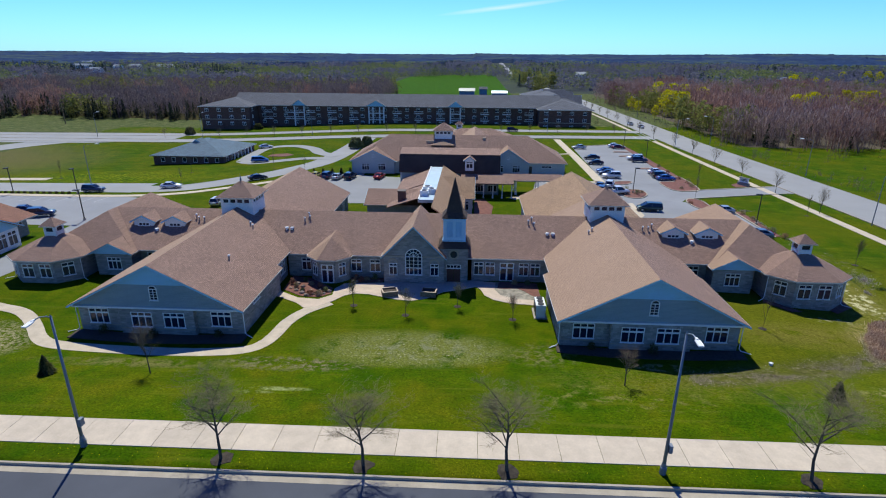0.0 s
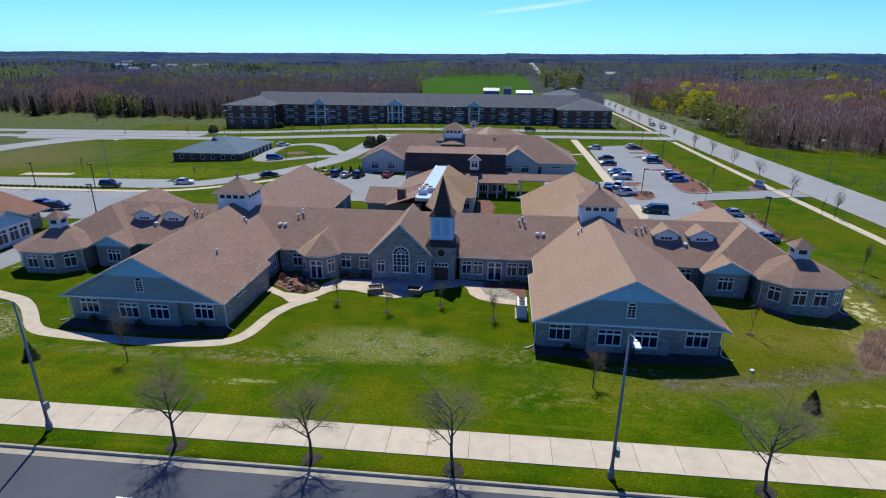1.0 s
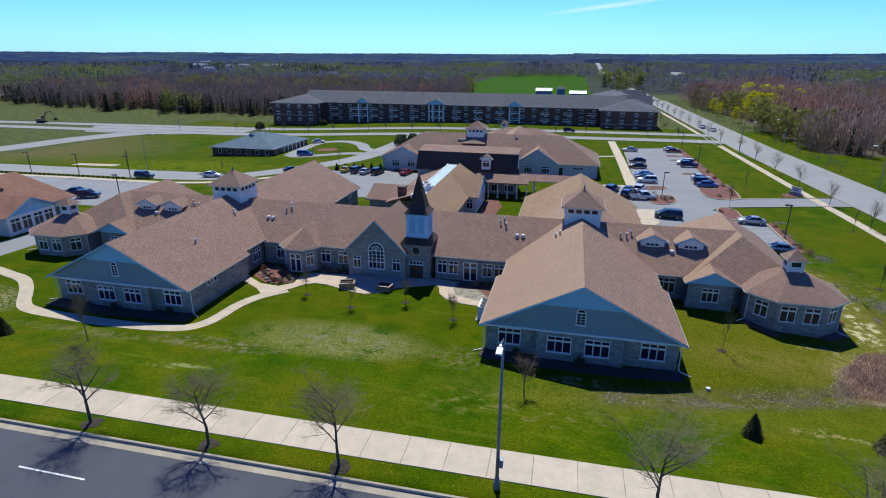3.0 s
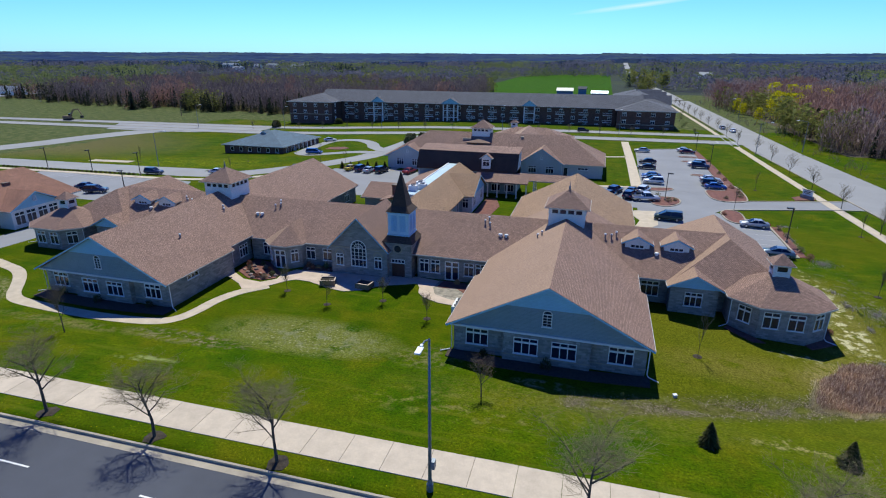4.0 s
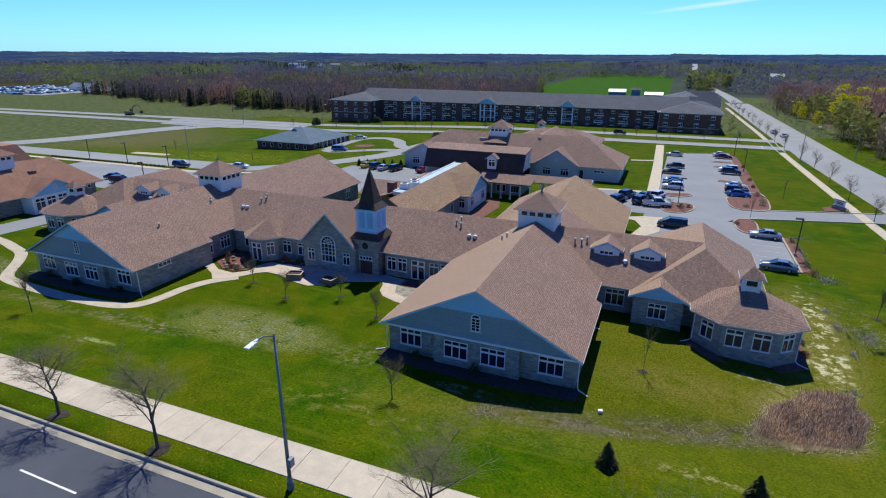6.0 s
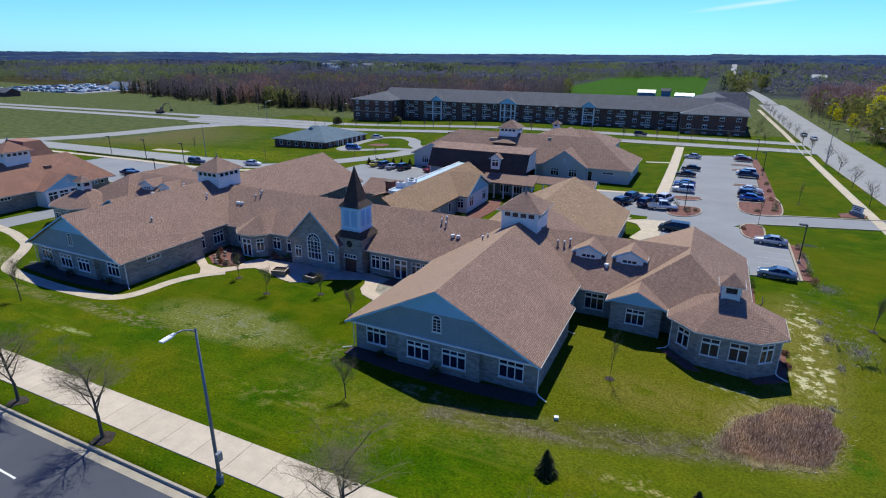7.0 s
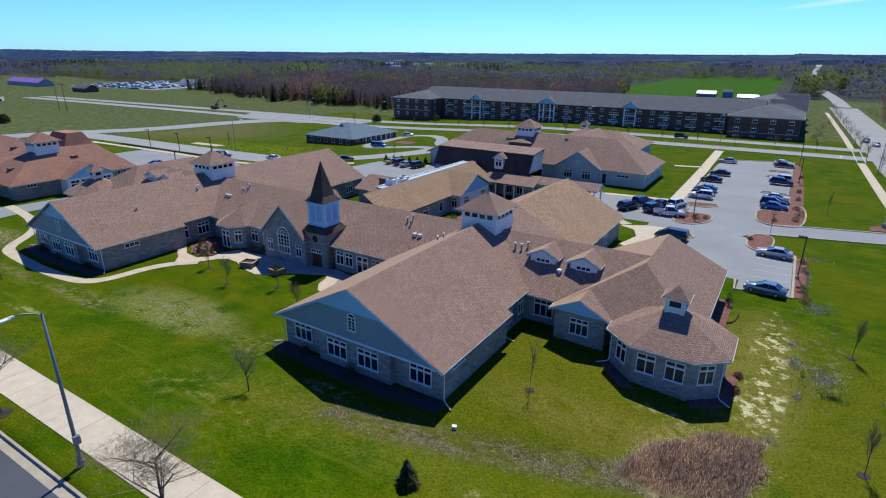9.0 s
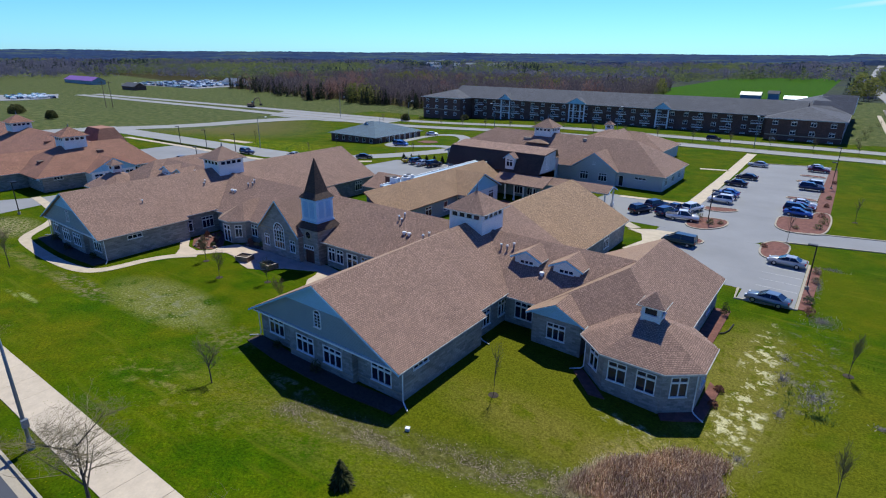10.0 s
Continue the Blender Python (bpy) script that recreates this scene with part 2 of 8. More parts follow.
def thing(name, label, category, m=None, group="", kind=""):
    ob = new(name)
    ob.empty_display_size = 0.5
    if m is not None:
        ob.matrix_basis = m
    return tagged(ob, label, category, group, kind)


def box(bm, x0, x1, y0, y1, z0, z1, m=None):
    vs = [bm.verts.new((x, y, z)) for z in (z0, z1) for y in (y0, y1) for x in (x0, x1)]
    for f in ((0, 2, 3, 1), (4, 5, 7, 6), (0, 1, 5, 4), (2, 6, 7, 3), (0, 4, 6, 2), (1, 3, 7, 5)):
        bm.faces.new([vs[i] for i in f])
    if m is not None:
        bmesh.ops.transform(bm, matrix=m, verts=vs)
    return vs


def prism(bm, pts, shift):
    """A solid between a polygon and the same polygon moved by shift."""
    s = Vector(shift)
    a = [bm.verts.new(p) for p in pts]
    b = [bm.verts.new(Vector(p) + s) for p in pts]
    bm.faces.new(a)
    bm.faces.new(b[::-1])
    for i in range(len(a)):
        j = (i + 1) % len(a)
        bm.faces.new((a[j], a[i], b[i], b[j]))


def flat(bm, pts, z0, z1):
    """A plate of plan outline pts between two heights, right way out."""
    area = sum(pts[i][0] * pts[(i + 1) % len(pts)][1] - pts[(i + 1) % len(pts)][0] * pts[i][1] for i in range(len(pts)))
    p = pts if area > 0 else pts[::-1]
    prism(bm, [(x, y, z1) for x, y in p], (0, 0, z0 - z1))


def tube(bm, pts, radii, sides=6, cap=True):
    rings = []
    for i, p in enumerate(pts):
        p = Vector(p)
        d = (Vector(pts[min(i + 1, len(pts) - 1)]) - Vector(pts[max(i - 1, 0)])).normalized()
        a = d.orthogonal().normalized() if abs(d.z) < 0.99 else Vector((1, 0, 0))
        b = d.cross(a).normalized()
        rings.append([bm.verts.new(p + radii[i] * (math.cos(t) * a + math.sin(t) * b)) for t in [2 * math.pi * k / sides for k in range(sides)]])
    for r0, r1 in zip(rings, rings[1:]):
        # match the start of the rings
        k0 = min(range(sides), key=lambda k: (r1[k].co - r0[0].co).length)
        for k in range(sides):
            bm.faces.new((r0[k], r0[(k + 1) % sides], r1[(k0 + k + 1) % sides], r1[(k0 + k) % sides]))
    if cap:
        bm.faces.new(rings[0][::-1])
        bm.faces.new(rings[-1])


def ribbon(pts, width):
    """The outline of a strip of that width about a polyline."""
    left, right = [], []
    for i, p in enumerate(pts):
        a, b = Vector(pts[max(i - 1, 0)]), Vector(pts[min(i + 1, len(pts) - 1)])
        d = (b - a).normalized()
        nrm = Vector((-d.y, d.x)) * width / 2
        left.append(tuple(Vector(p) + nrm))
        right.append(tuple(Vector(p) - nrm))
    return left, right


def strip(bm, pts, width, z0, z1):
    left, right = ribbon(pts, width)
    for i in range(len(pts) - 1):
        flat(bm, [right[i], right[i + 1], left[i + 1], left[i]], z0, z1)


def smooth_line(pts, steps=5):
    """A Catmull-Rom line through plan points."""
    out, n = [], len(pts)
    for i in range(n - 1):
        p0, p1, p2, p3 = [Vector(pts[max(0, min(n - 1, k))]) for k in (i - 1, i, i + 1, i + 2)]
        for s in range(steps):
            t = s / steps
            out.append(tuple(0.5 * (2 * p1 + (p2 - p0) * t + (2 * p0 - 5 * p1 + 4 * p2 - p3) * t * t + (3 * p1 - p0 - 3 * p2 + p3) * t ** 3)))
    return out + [tuple(pts[-1])]


# ---------------------------------------------------------------- roofs and walls
def slope(parent, pts, material="shingle", thick=0.2, name="roof_slope"):
    """One roof plane as a solid slab."""
    bm = bmesh.new()
    prism(bm, pts, (0, 0, -thick))
    return part(name, bm, material, parent)


def gable_roof(parent, axis, centre, half, ends, eave, ridge, material="shingle", thick=0.22, trim=True, rakes=(True, True)):
    """Two slopes about a ridge along axis ('x' or 'y'), with white fascia boards at eaves and rakes."""
    a, b = ends

    def at(u, s, z):
        return (centre + s, u, z) if axis == "y" else (u, centre + s, z)
    for sgn in (-1, 1):
        pts = [at(a, 0, ridge), at(a, sgn * half, eave), at(b, sgn * half, eave), at(b, 0, ridge)]
        flip = (sgn > 0) == (axis == "y")
        # brown slopes facing west take the lighter shingle, as if sun caught them
        roof = slope(parent, pts if flip else pts[::-1], "sunlit_shingle" if material == "shingle" and axis == "y" and sgn < 0 else material, thick)
    if trim:
        for sgn in (-1, 1):
            bm = bmesh.new()
            u, v = at(a, sgn * half, eave - 0.03), at(b, sgn * half + sgn * 0.055, eave - 0.15)
            box(bm, min(u[0], v[0]), max(u[0], v[0]), min(u[1], v[1]), max(u[1], v[1]), v[2], u[2])
            part("gutter", bm, "gutter", roof)
        for u, du in [e for e, r in zip(((a, -0.06), (b, 0.06)), rakes) if r]:
            for sgn in (-1, 1):
                bm = bmesh.new()
                pts = [at(u, 0, ridge - 0.06), at(u, sgn * half, eave - 0.06), at(u, sgn * half, eave - 0.24), at(u, 0, ridge - 0.24)]
                prism(bm, pts, (du, 0, 0) if axis == "x" else (0, du, 0))
                bmesh.ops.recalc_face_normals(bm, faces=bm.faces)
                part("rake_board", bm, "siding_blue", roof)
    return roof


def wall_run(bm, p, q, z0, z1, holes=(), thick=0.3):
    """A wall whose outer face runs from p to q (outside on the right hand), with holes (u0, u1, za, zb) right through."""
    p, q = Vector((*p, 0)), Vector((*q, 0))
    d = (q - p).normalized()
    length = (q - p).length
    m = Matrix((d, (-d.y, d.x, 0), (0, 0, 1))).transposed().to_4x4()
    m.translation = p
    cuts = sorted({0, length, *(h[0] for h in holes), *(h[1] for h in holes)})
    for u0, u1 in zip(cuts, cuts[1:]):
        spans = sorted((h[2], h[3]) for h in holes if h[0] < (u0 + u1) / 2 < h[1])
        z = z0
        for a, b in spans:
            if a > z + 1e-4:
                box(bm, u0, u1, 0, thick, z, a, m)
            z = b
        if z < z1 - 1e-4:
            box(bm, u0, u1, 0, thick, z, z1, m)
    return m


WINDOW_MESH = {}


def window_parts(kind, w, h):
    """Frame and pane meshes of a window of that kind: outer face at y = 0, sill at z = 0, centred in x."""
    key = (kind, round(w, 2), round(h, 2))
    if key in WINDOW_MESH:
        return WINDOW_MESH[key]
    cols = {"triple": 3, "double": 2, "single": 1, "quad": 4, "strip3": 3, "strip4": 4, "door": 2, "arched": 2}[kind]
    transom = 0.28 if kind in ("triple", "double", "door", "quad") else 0
    bm, t = bmesh.new(), 0.14 if kind == "door" else 0.085
    half_bar = {"door": 0.11, "arched": 0.022}.get(kind, 0.045)
    rail = 0.09
    f0, f1 = -0.05, 0.1
    inner = w - 2 * t
    zt = h * (1 - transom) if transom else h - t
    xs, zs = [-w / 2, -w / 2 + t], [0, t]
    for i in range(1, cols):
        x = -inner / 2 + inner * i / cols
        xs += [x - half_bar, x + half_bar]
    if transom:
        zs += [zt - rail, zt + rail]
    if kind == "arched":
        for i in range(1, 4):
            z = t + (h - 2 * t) * i / 4
            zs += [z - 0.015, z + 0.015]
    xs += [w / 2 - t, w / 2]
    zs += [h - t, h]
    grid = [[bm.verts.new((x, f0, z)) for z in zs] for x in xs]
    # bars and gaps alternate both ways; every cell that is not a gap both ways is frame
    for i in range(len(xs) - 1):
        for j in range(len(zs) - 1):
            if i % 2 == 0 or j % 2 == 0:
                bm.faces.new((grid[i][j], grid[i + 1][j], grid[i + 1][j + 1], grid[i][j + 1]))
    more = bmesh.ops.extrude_face_region(bm, geom=bm.faces[:])["geom"]
    bmesh.ops.translate(bm, verts=[g for g in more if isinstance(g, bmesh.types.BMVert)], vec=(0, f1 - f0, 0))
    if kind == "arched":
        for a in range(9):
            t0, t1 = math.pi * a / 9, math.pi * (a + 1) / 9
            r0, r1 = w / 2 - t, w / 2
            prism(bm, [(r1 * math.cos(t0), f0, h + r1 * 0.8 * math.sin(t0)), (r1 * math.cos(t1), f0, h + r1 * 0.8 * math.sin(t1)),
                       (r0 * math.cos(t1), f0, h + r0 * 0.8 * math.sin(t1)), (r0 * math.cos(t0), f0, h + r0 * 0.8 * math.sin(t0))], (0, f1 - f0, 0))
    bmesh.ops.remove_doubles(bm, verts=bm.verts, dist=1e-4)
    bmesh.ops.recalc_face_normals(bm, faces=bm.faces)
    frame_me = bpy.data.meshes.new("window_frame")
    bm.to_mesh(frame_me)
    bm.free()
    frame_me.materials.append(M["trim"])
    bm = bmesh.new()
    box(bm, -w / 2 - 0.06, w / 2 + 0.06, -0.12, -0.051, -0.04, 0.05)
    sill_me = bpy.data.meshes.new("sill")
    bm.to_mesh(sill_me)
    bm.free()
    sill_me.materials.append(M["trim"])
    panes = []
    rows = [(t, zt - rail), (zt + rail, h - t)] if transom else [(t, h - t)]
    for z0, z1 in rows:
        for i in range(cols):
            x0 = -inner / 2 + inner * i / cols + (half_bar if i else 0)
            x1 = -inner / 2 + inner * (i + 1) / cols - (half_bar if i < cols - 1 else 0)
            bm = bmesh.new()
            box(bm, x0, x1, 0.03, 0.05, z0, z1)
            me = bpy.data.meshes.new("pane")
            bm.to_mesh(me)
            bm.free()
            me.materials.append(M["glass"])
            panes.append(me)
    if kind == "arched":
        bm = bmesh.new()
        r = w / 2 - t
        prism(bm, [(r * math.cos(math.pi * a / 9), 0.03, h - 0.1 + (0.1 if 0 < a < 9 else 0) + r * 0.8 * math.sin(math.pi * a / 9)) for a in range(10)], (0, 0.02, 0))
        bmesh.ops.recalc_face_normals(bm, faces=bm.faces)
        me = bpy.data.meshes.new("pane")
        bm.to_mesh(me)
        bm.free()
        me.materials.append(M["glass"])
        panes.append(me)
    WINDOW_MESH[key] = (frame_me, panes, sill_me)
    return WINDOW_MESH[key]


def put_window(parent, kind, m, w, h, name="window"):
    frame_me, panes, sill_me = window_parts(kind, w, h)
    f = place(name, frame_me, parent, m=m)
    for me in panes:
        p = place("pane", me, f)
    if kind != "door":
        place("sill", sill_me, f)
    return f


def wall(parent, p, q, z0, z1, openings=(), material="stone", thick=0.3, name="wall"):
    """openings: (centre along the run, sill, width, height, kind)."""
    bm = bmesh.new()
    m = wall_run(bm, p, q, z0, z1, [(u - w / 2, u + w / 2, s, s + h) for u, s, w, h, k in openings], thick)
    bmesh.ops.remove_doubles(bm, verts=bm.verts, dist=1e-4)
    w_ob = part(name, bm, material, parent)
    for u, s, w, h, k in openings:
        if k != "open":
            put_window(parent, k, m @ pose(u, 0, s), w, h, "glazed_door" if k == "door" else "window")
    return w_ob


def block(parent, x0, x1, y0, y1, z0, z1, openings=None, material="stone"):
    """Four walls about a rectangle. openings: side ('s', 'e', 'n', 'w') to a list, measured along x or y."""
    o = openings or {}
    wall(parent, (x0, y0), (x1, y0), z0, z1, [(u - x0, *r) for u, *r in o.get("s", ())], material)
    wall(parent, (x1, y0 + 0.3), (x1, y1 - 0.3), z0, z1, [(u - y0 - 0.3, *r) for u, *r in o.get("e", ())], material)
    wall(parent, (x1, y1), (x0, y1), z0, z1, [(x1 - u, *r) for u, *r in o.get("n", ())], material)
    wall(parent, (x0, y1 - 0.3), (x0, y0 + 0.3), z0, z1, [(y1 - 0.3 - u, *r) for u, *r in o.get("w", ())], material)


def gable_wall(parent, axis, centre, half, u, z0, z1, material="siding", thick=0.25, sgn=1, split=None):
    """The triangle under a gable; split: the height above which the siding turns pale blue."""
    def at(s, z):
        return (centre + s, u, z) if axis == "y" else (u, centre + s, z)
    shift = (0, sgn * thick, 0) if axis == "y" else (sgn * thick, 0, 0)
    shapes = [([at(-half, z0), at(half, z0), at(0, z1)], material)]
    if split:
        k = half * (z1 - split) / (z1 - z0)
        shapes = [([at(-half, z0), at(half, z0), at(k, split), at(-k, split)], material), ([at(-k, split), at(k, split), at(0, z1)], "siding_blue")]
    for pts, mat in shapes:
        bm = bmesh.new()
        prism(bm, pts, shift)
        bmesh.ops.recalc_face_normals(bm, faces=bm.faces)
        part("gable", bm, mat, parent)


def hip_roof(parent, x0, x1, y0, y1, eave, ridge, material="shingle", thick=0.22, run=None):
    """A hipped roof over a rectangle; the ridge lies along the longer side."""
    lx, ly = x1 - x0, y1 - y0
    h = min(lx, ly) / 2 if run is None else run
    if lx >= ly:
        cy = (y0 + y1) / 2
        r0, r1 = (x0 + h, cy, ridge), (x1 - h, cy, ridge)
    else:
        cx = (x0 + x1) / 2
        r0, r1 = (cx, y0 + h, ridge), (cx, y1 - h, ridge)
    a, b, c, d = (x0, y0, eave), (x1, y0, eave), (x1, y1, eave), (x0, y1, eave)
    same = (Vector(r0) - Vector(r1)).length < 0.05
    faces = [[a, b, r1, r0], [b, c, r1], [c, d, r0, r1], [d, a, r0]] if lx >= ly else [[a, b, r0], [b, c, r1, r0], [c, d, r1], [d, a, r0, r1]]
    if same:
        faces = [[a, b, r0], [b, c, r0], [c, d, r0], [d, a, r0]]
    for f in faces:
        roof = slope(parent, f, material, thick)
    for u0, u1, v0, v1 in ((x0 - 0.05, x1 + 0.05, y0 - 0.05, y0), (x0 - 0.05, x1 + 0.05, y1, y1 + 0.05), (x0 - 0.05, x0, y0, y1), (x1, x1 + 0.05, y0, y1)):
        bm = bmesh.new()
        box(bm, u0, u1, v0, v1, eave - thick + 0.02, eave - 0.03)
        part("gutter", bm, "gutter", roof)
    return roof


def cupola(parent, x, y, z0, half, z1, top, windows=4, over=0.5, material="siding_white", roofmat="shingle"):
    h = z1 - z0
    w = (half * 2 - 0.6) / windows
    o = [(-half + 0.3 + w * (i + 0.5), z1 - 0.95, w - 0.12, 0.7, "single") for i in range(windows)]
    k = parent
    block(k, x - half, x + half, y - half, y + half, z0, z1, {"s": [(x + u, *r) for u, *r in o], "n": [(x + u, *r) for u, *r in o],
                                                             "e": [(y + u, *r) for u, *r in o], "w": [(y + u, *r) for u, *r in o]}, material)
    e = half + over
    hip_roof(k, x - e, x + e, y - e, y + e, z1, top, roofmat, 0.14)
    bm = bmesh.new()
    tube(bm, [(x, y, top - 0.1), (x, y, top + 0.25), (x, y, top + 0.45), (x, y, top + 1.1)], [0.12, 0.14, 0.05, 0.015], 8)
    part("finial", bm, "galv", k)
    return k


# ---------------------------------------------------------------- ground
def ease(a, b, t):
    t = max(0.0, min(1.0, (t - a) / (b - a)))
    return t * t * (3 - 2 * t)


def west_fall(x, y):
    """The land falls gently away to the north-west."""
    return -3.0 * ease(25, 130, -x) * ease(95, 170, y)


def ground_z(x, y):
    yl = y - 0.0096 * x if abs(x) < 250 else y
    z = 2.0 * (1 - 0.5 * ease(37, 51, yl) - 0.5 * max(0, min(1, (yl - 37) / 14)))
    if yl < 30.72:
        z = 1.72
    if 20 < x < 60 and 44 < y < 62:
        cy = 50.2 + (x - 34) * (0.25 if x < 34 else 0.34)
        z -= 0.45 * math.exp(-((y - cy) / 2.2) ** 2) * ease(20, 28, x) * (1 - ease(54, 60, x))
    if 18 < x < 86 and 34 < y < 98:
        z -= 0.9 * math.exp(-((x - 51) / 11) ** 2 - ((y - 65) / 11) ** 2)
    z += west_fall(x, y)
    r = math.hypot(x, y)
    if r > 500:
        k = ease(500, 4400, r)
        z += k * (27 + 9 * noise.noise((x / 900, y / 900, 3.1)) + (22 * max(0, 0.35 + noise.noise((x / 1300, y / 1700, 8.3))) if x > 0 else 0)) + 2.5 * ease(500, 1200, r) * noise.noise((x / 260, y / 260, 7.7))
    return z


def axis_steps(lo, a, b, hi, step, grow=1.22):
    mid = list(np.arange(a, b + 0.01, step))
    up, s = [], step
    while not up or up[-1] < hi:
        s *= grow
        up.append((up[-1] if up else b) + s)
    dn, s = [], step
    while not dn or dn[-1] > lo:
        s *= grow
        dn.append((dn[-1] if dn else a) - s)
    return dn[::-1] + mid + up


def build_ground():
    xs = axis_steps(-4800, -170, 100, 4800, 2.5)
    ys = [y for y in axis_steps(-900, -6, 262, 4800, 2.5) if not 29.3 < y < 32]
    ys = sorted(ys + [29.8, 30.66, 30.76, 31.6])
    verts = []
    for y in ys:
        for x in xs:
            fade = 1 - ease(45, 60, y)
            yy = y + (0.0096 * x * fade if abs(x) < 250 else 0)
            verts.append((x, yy, ground_z(x, yy + (0.001 if y > 30.72 else -0.001))))
    nx = len(xs)
    faces = [(j * nx + i, j * nx + i + 1, (j + 1) * nx + i + 1, (j + 1) * nx + i) for j in range(len(ys) - 1) for i in range(nx - 1)]
    me = bpy.data.meshes.new("ground")
    me.from_pydata(verts, [], faces)
    me.polygons.foreach_set("use_smooth", [True] * len(faces))
    me.materials.append(M["grass"])
    return tagged(new("ground", me), "mown spring lawn running out to fields", "ground", kind="structure")


def grass_material():
    m, n, l, p = nodes_of("lawn")
    pos = n.new("ShaderNodeNewGeometry").outputs["Position"]
    sep = n.new("ShaderNodeSeparateXYZ")
    l.new(pos, sep.inputs[0])
    fine, mid, broad = noise_tex(n, l, 5.0, 4, 0.7), noise_tex(n, l, 0.35, 4, 0.65), noise_tex(n, l, 0.045, 3)
    c = ramp(n, l, mid, [(0.28, (0.032, 0.07, 0.002)), (0.5, (0.056, 0.102, 0.003)), (0.72, (0.11, 0.138, 0.007))])
    c = mix_col(n, l, ramp(n, l, broad, [(0.40, (0, 0, 0)), (0.64, (0.85, 0.85, 0.85))]), c, (0.108, 0.116, 0.008))
    turf = noise_tex(n, l, 0.16, 6, 0.68)
    c = mix_col(n, l, ramp(n, l, turf, [(0.50, (0, 0, 0)), (0.68, (0.8, 0.8, 0.8))]), c, (0.138, 0.126, 0.014))
    c = mix_col(n, l, ramp(n, l, turf, [(0.32, (0.8, 0.8, 0.8)), (0.47, (0, 0, 0))]), c, (0.03, 0.082, 0.002))
    c = mix_col(n, l, 1.0, c, (1.0, 1.0, 0.5), "MULTIPLY")
    # worn, straw-coloured patches
    straw = (0.33, 0.30, 0.14)

    def patch(cx, cy, rx, ry, strength, colour, thresh, grain=2.2):
        dx = maths(n, l, "DIVIDE", maths(n, l, "SUBTRACT", sep.outputs[0], cx), rx)
        dy = maths(n, l, "DIVIDE", maths(n, l, "SUBTRACT", sep.outputs[1], cy), ry)
        d = maths(n, l, "ADD", maths(n, l, "MULTIPLY", dx, dx), maths(n, l, "MULTIPLY", dy, dy))
        near = maths(n, l, "SUBTRACT", 1.0, d, True)
        spots = noise_tex(n, l, grain, 7, 0.68)
        f = maths(n, l, "MULTIPLY", ramp(n, l, spots, [(thresh, (0, 0, 0)), (thresh + 0.12, (1, 1, 1))]), maths(n, l, "MULTIPLY", near, strength), True)
        return f, colour
    for args in ((-240, 165, 130, 55, 1.6, (0.165, 0.13, 0.1), 0.3, 0.05), (-250, 240, 150, 25, 0.9, (0.16, 0.13, 0.06), 0.46, 0.05), (46, 66, 34, 26, 0.75, (0.155, 0.135, 0.02), 0.3, 0.12), (51.5, 74, 5, 17, 1.3, (0.21, 0.17, 0.06), 0.36, 0.6), (40, 58.5, 12, 4, 0.9, (0.19, 0.15, 0.045), 0.38, 0.6), (-6.5, 52.0, 12.5, 4.8, 1.5, (0.17, 0.165, 0.06), 0.36, 0.35), (-6.0, 51.8, 12, 4.6, 1.1, (0.40, 0.35, 0.36), 0.54, 3.2), (-5.0, 52.2, 9, 3.6, 1.2, (0.24, 0.22, 0.2), 0.5, 0.55), (-18, 47.6, 9, 2.0, 1.0, (0.26, 0.19, 0.2), 0.47, 1.3), (-34, 46.6, 13, 1.4, 0.8, (0.2, 0.16, 0.1), 0.44, 1.0), (-17.0, 41.8, 3.2, 0.5, 1.3, (0.3, 0.3, 0.18), 0.42, 0.6), (-19.4, 41.0, 2.2, 0.4, 1.1, (0.28, 0.28, 0.16), 0.42, 0.6), (8, 51.5, 4.5, 3.0, 0.7, (0.24, 0.19, 0.14), 0.47, 1.2), (14, 42.5, 12, 3.0, 0.8, (0.24, 0.19, 0.1), 0.52, 0.7),
                 (52.6, 76.5, 2.0, 14, 3.0, (0.66, 0.54, 0.56), 0.525, 0.8), (51.6, 68.2, 1.7, 2.6, 2.6, (0.66, 0.54, 0.56), 0.5, 1.1), (54.2, 57.0, 1.4, 3.2, 0.9, (0.045, 0.11, 0.006), 0.42, 0.7), (46, 63.4, 4.0, 1.2, 1.4, (0.42, 0.34, 0.32), 0.52, 1.2), (20, 49.6, 4.0, 1.0, 1.6, (0.34, 0.24, 0.2), 0.48, 1.0), (40, 45.6, 5, 1.4, 1.3, (0.36, 0.28, 0.18), 0.52, 0.9), (58, 80, 2.0, 8, 0.5, (0.2, 0.17, 0.1), 0.5, 0.8), (48.7, 58.4, 5.2, 6.0, 1.3, (0.3, 0.22, 0.14), 0.42), (22, 46, 18, 4, 0.6, (0.17, 0.15, 0.045), 0.42),
                 (-56, 50, 9, 6, 1.6, (0.36, 0.28, 0.28), 0.45), (-95, 140, 35, 12, 1.2, (0.45, 0.42, 0.02), 0.53), (56.0, 82, 3.5, 13, 1.3, (0.2, 0.165, 0.22), 0.55, 0.8)):
        f, colour = patch(*args)
        c = mix_col(n, l, f, c, colour)
    # the damp low line that drains the east lawn: mud, dead leaves, matted grass
    run = maths(n, l, "SUBTRACT", sep.outputs[0], 34.0)
    low = maths(n, l, "ADD", maths(n, l, "MULTIPLY", maths(n, l, "MAXIMUM", run, 0.0), 0.34), maths(n, l, "MULTIPLY", maths(n, l, "MINIMUM", run, 0.0), 0.25))
    off = maths(n, l, "DIVIDE", maths(n, l, "SUBTRACT", maths(n, l, "SUBTRACT", sep.outputs[1], 50.2), low), 2.6)
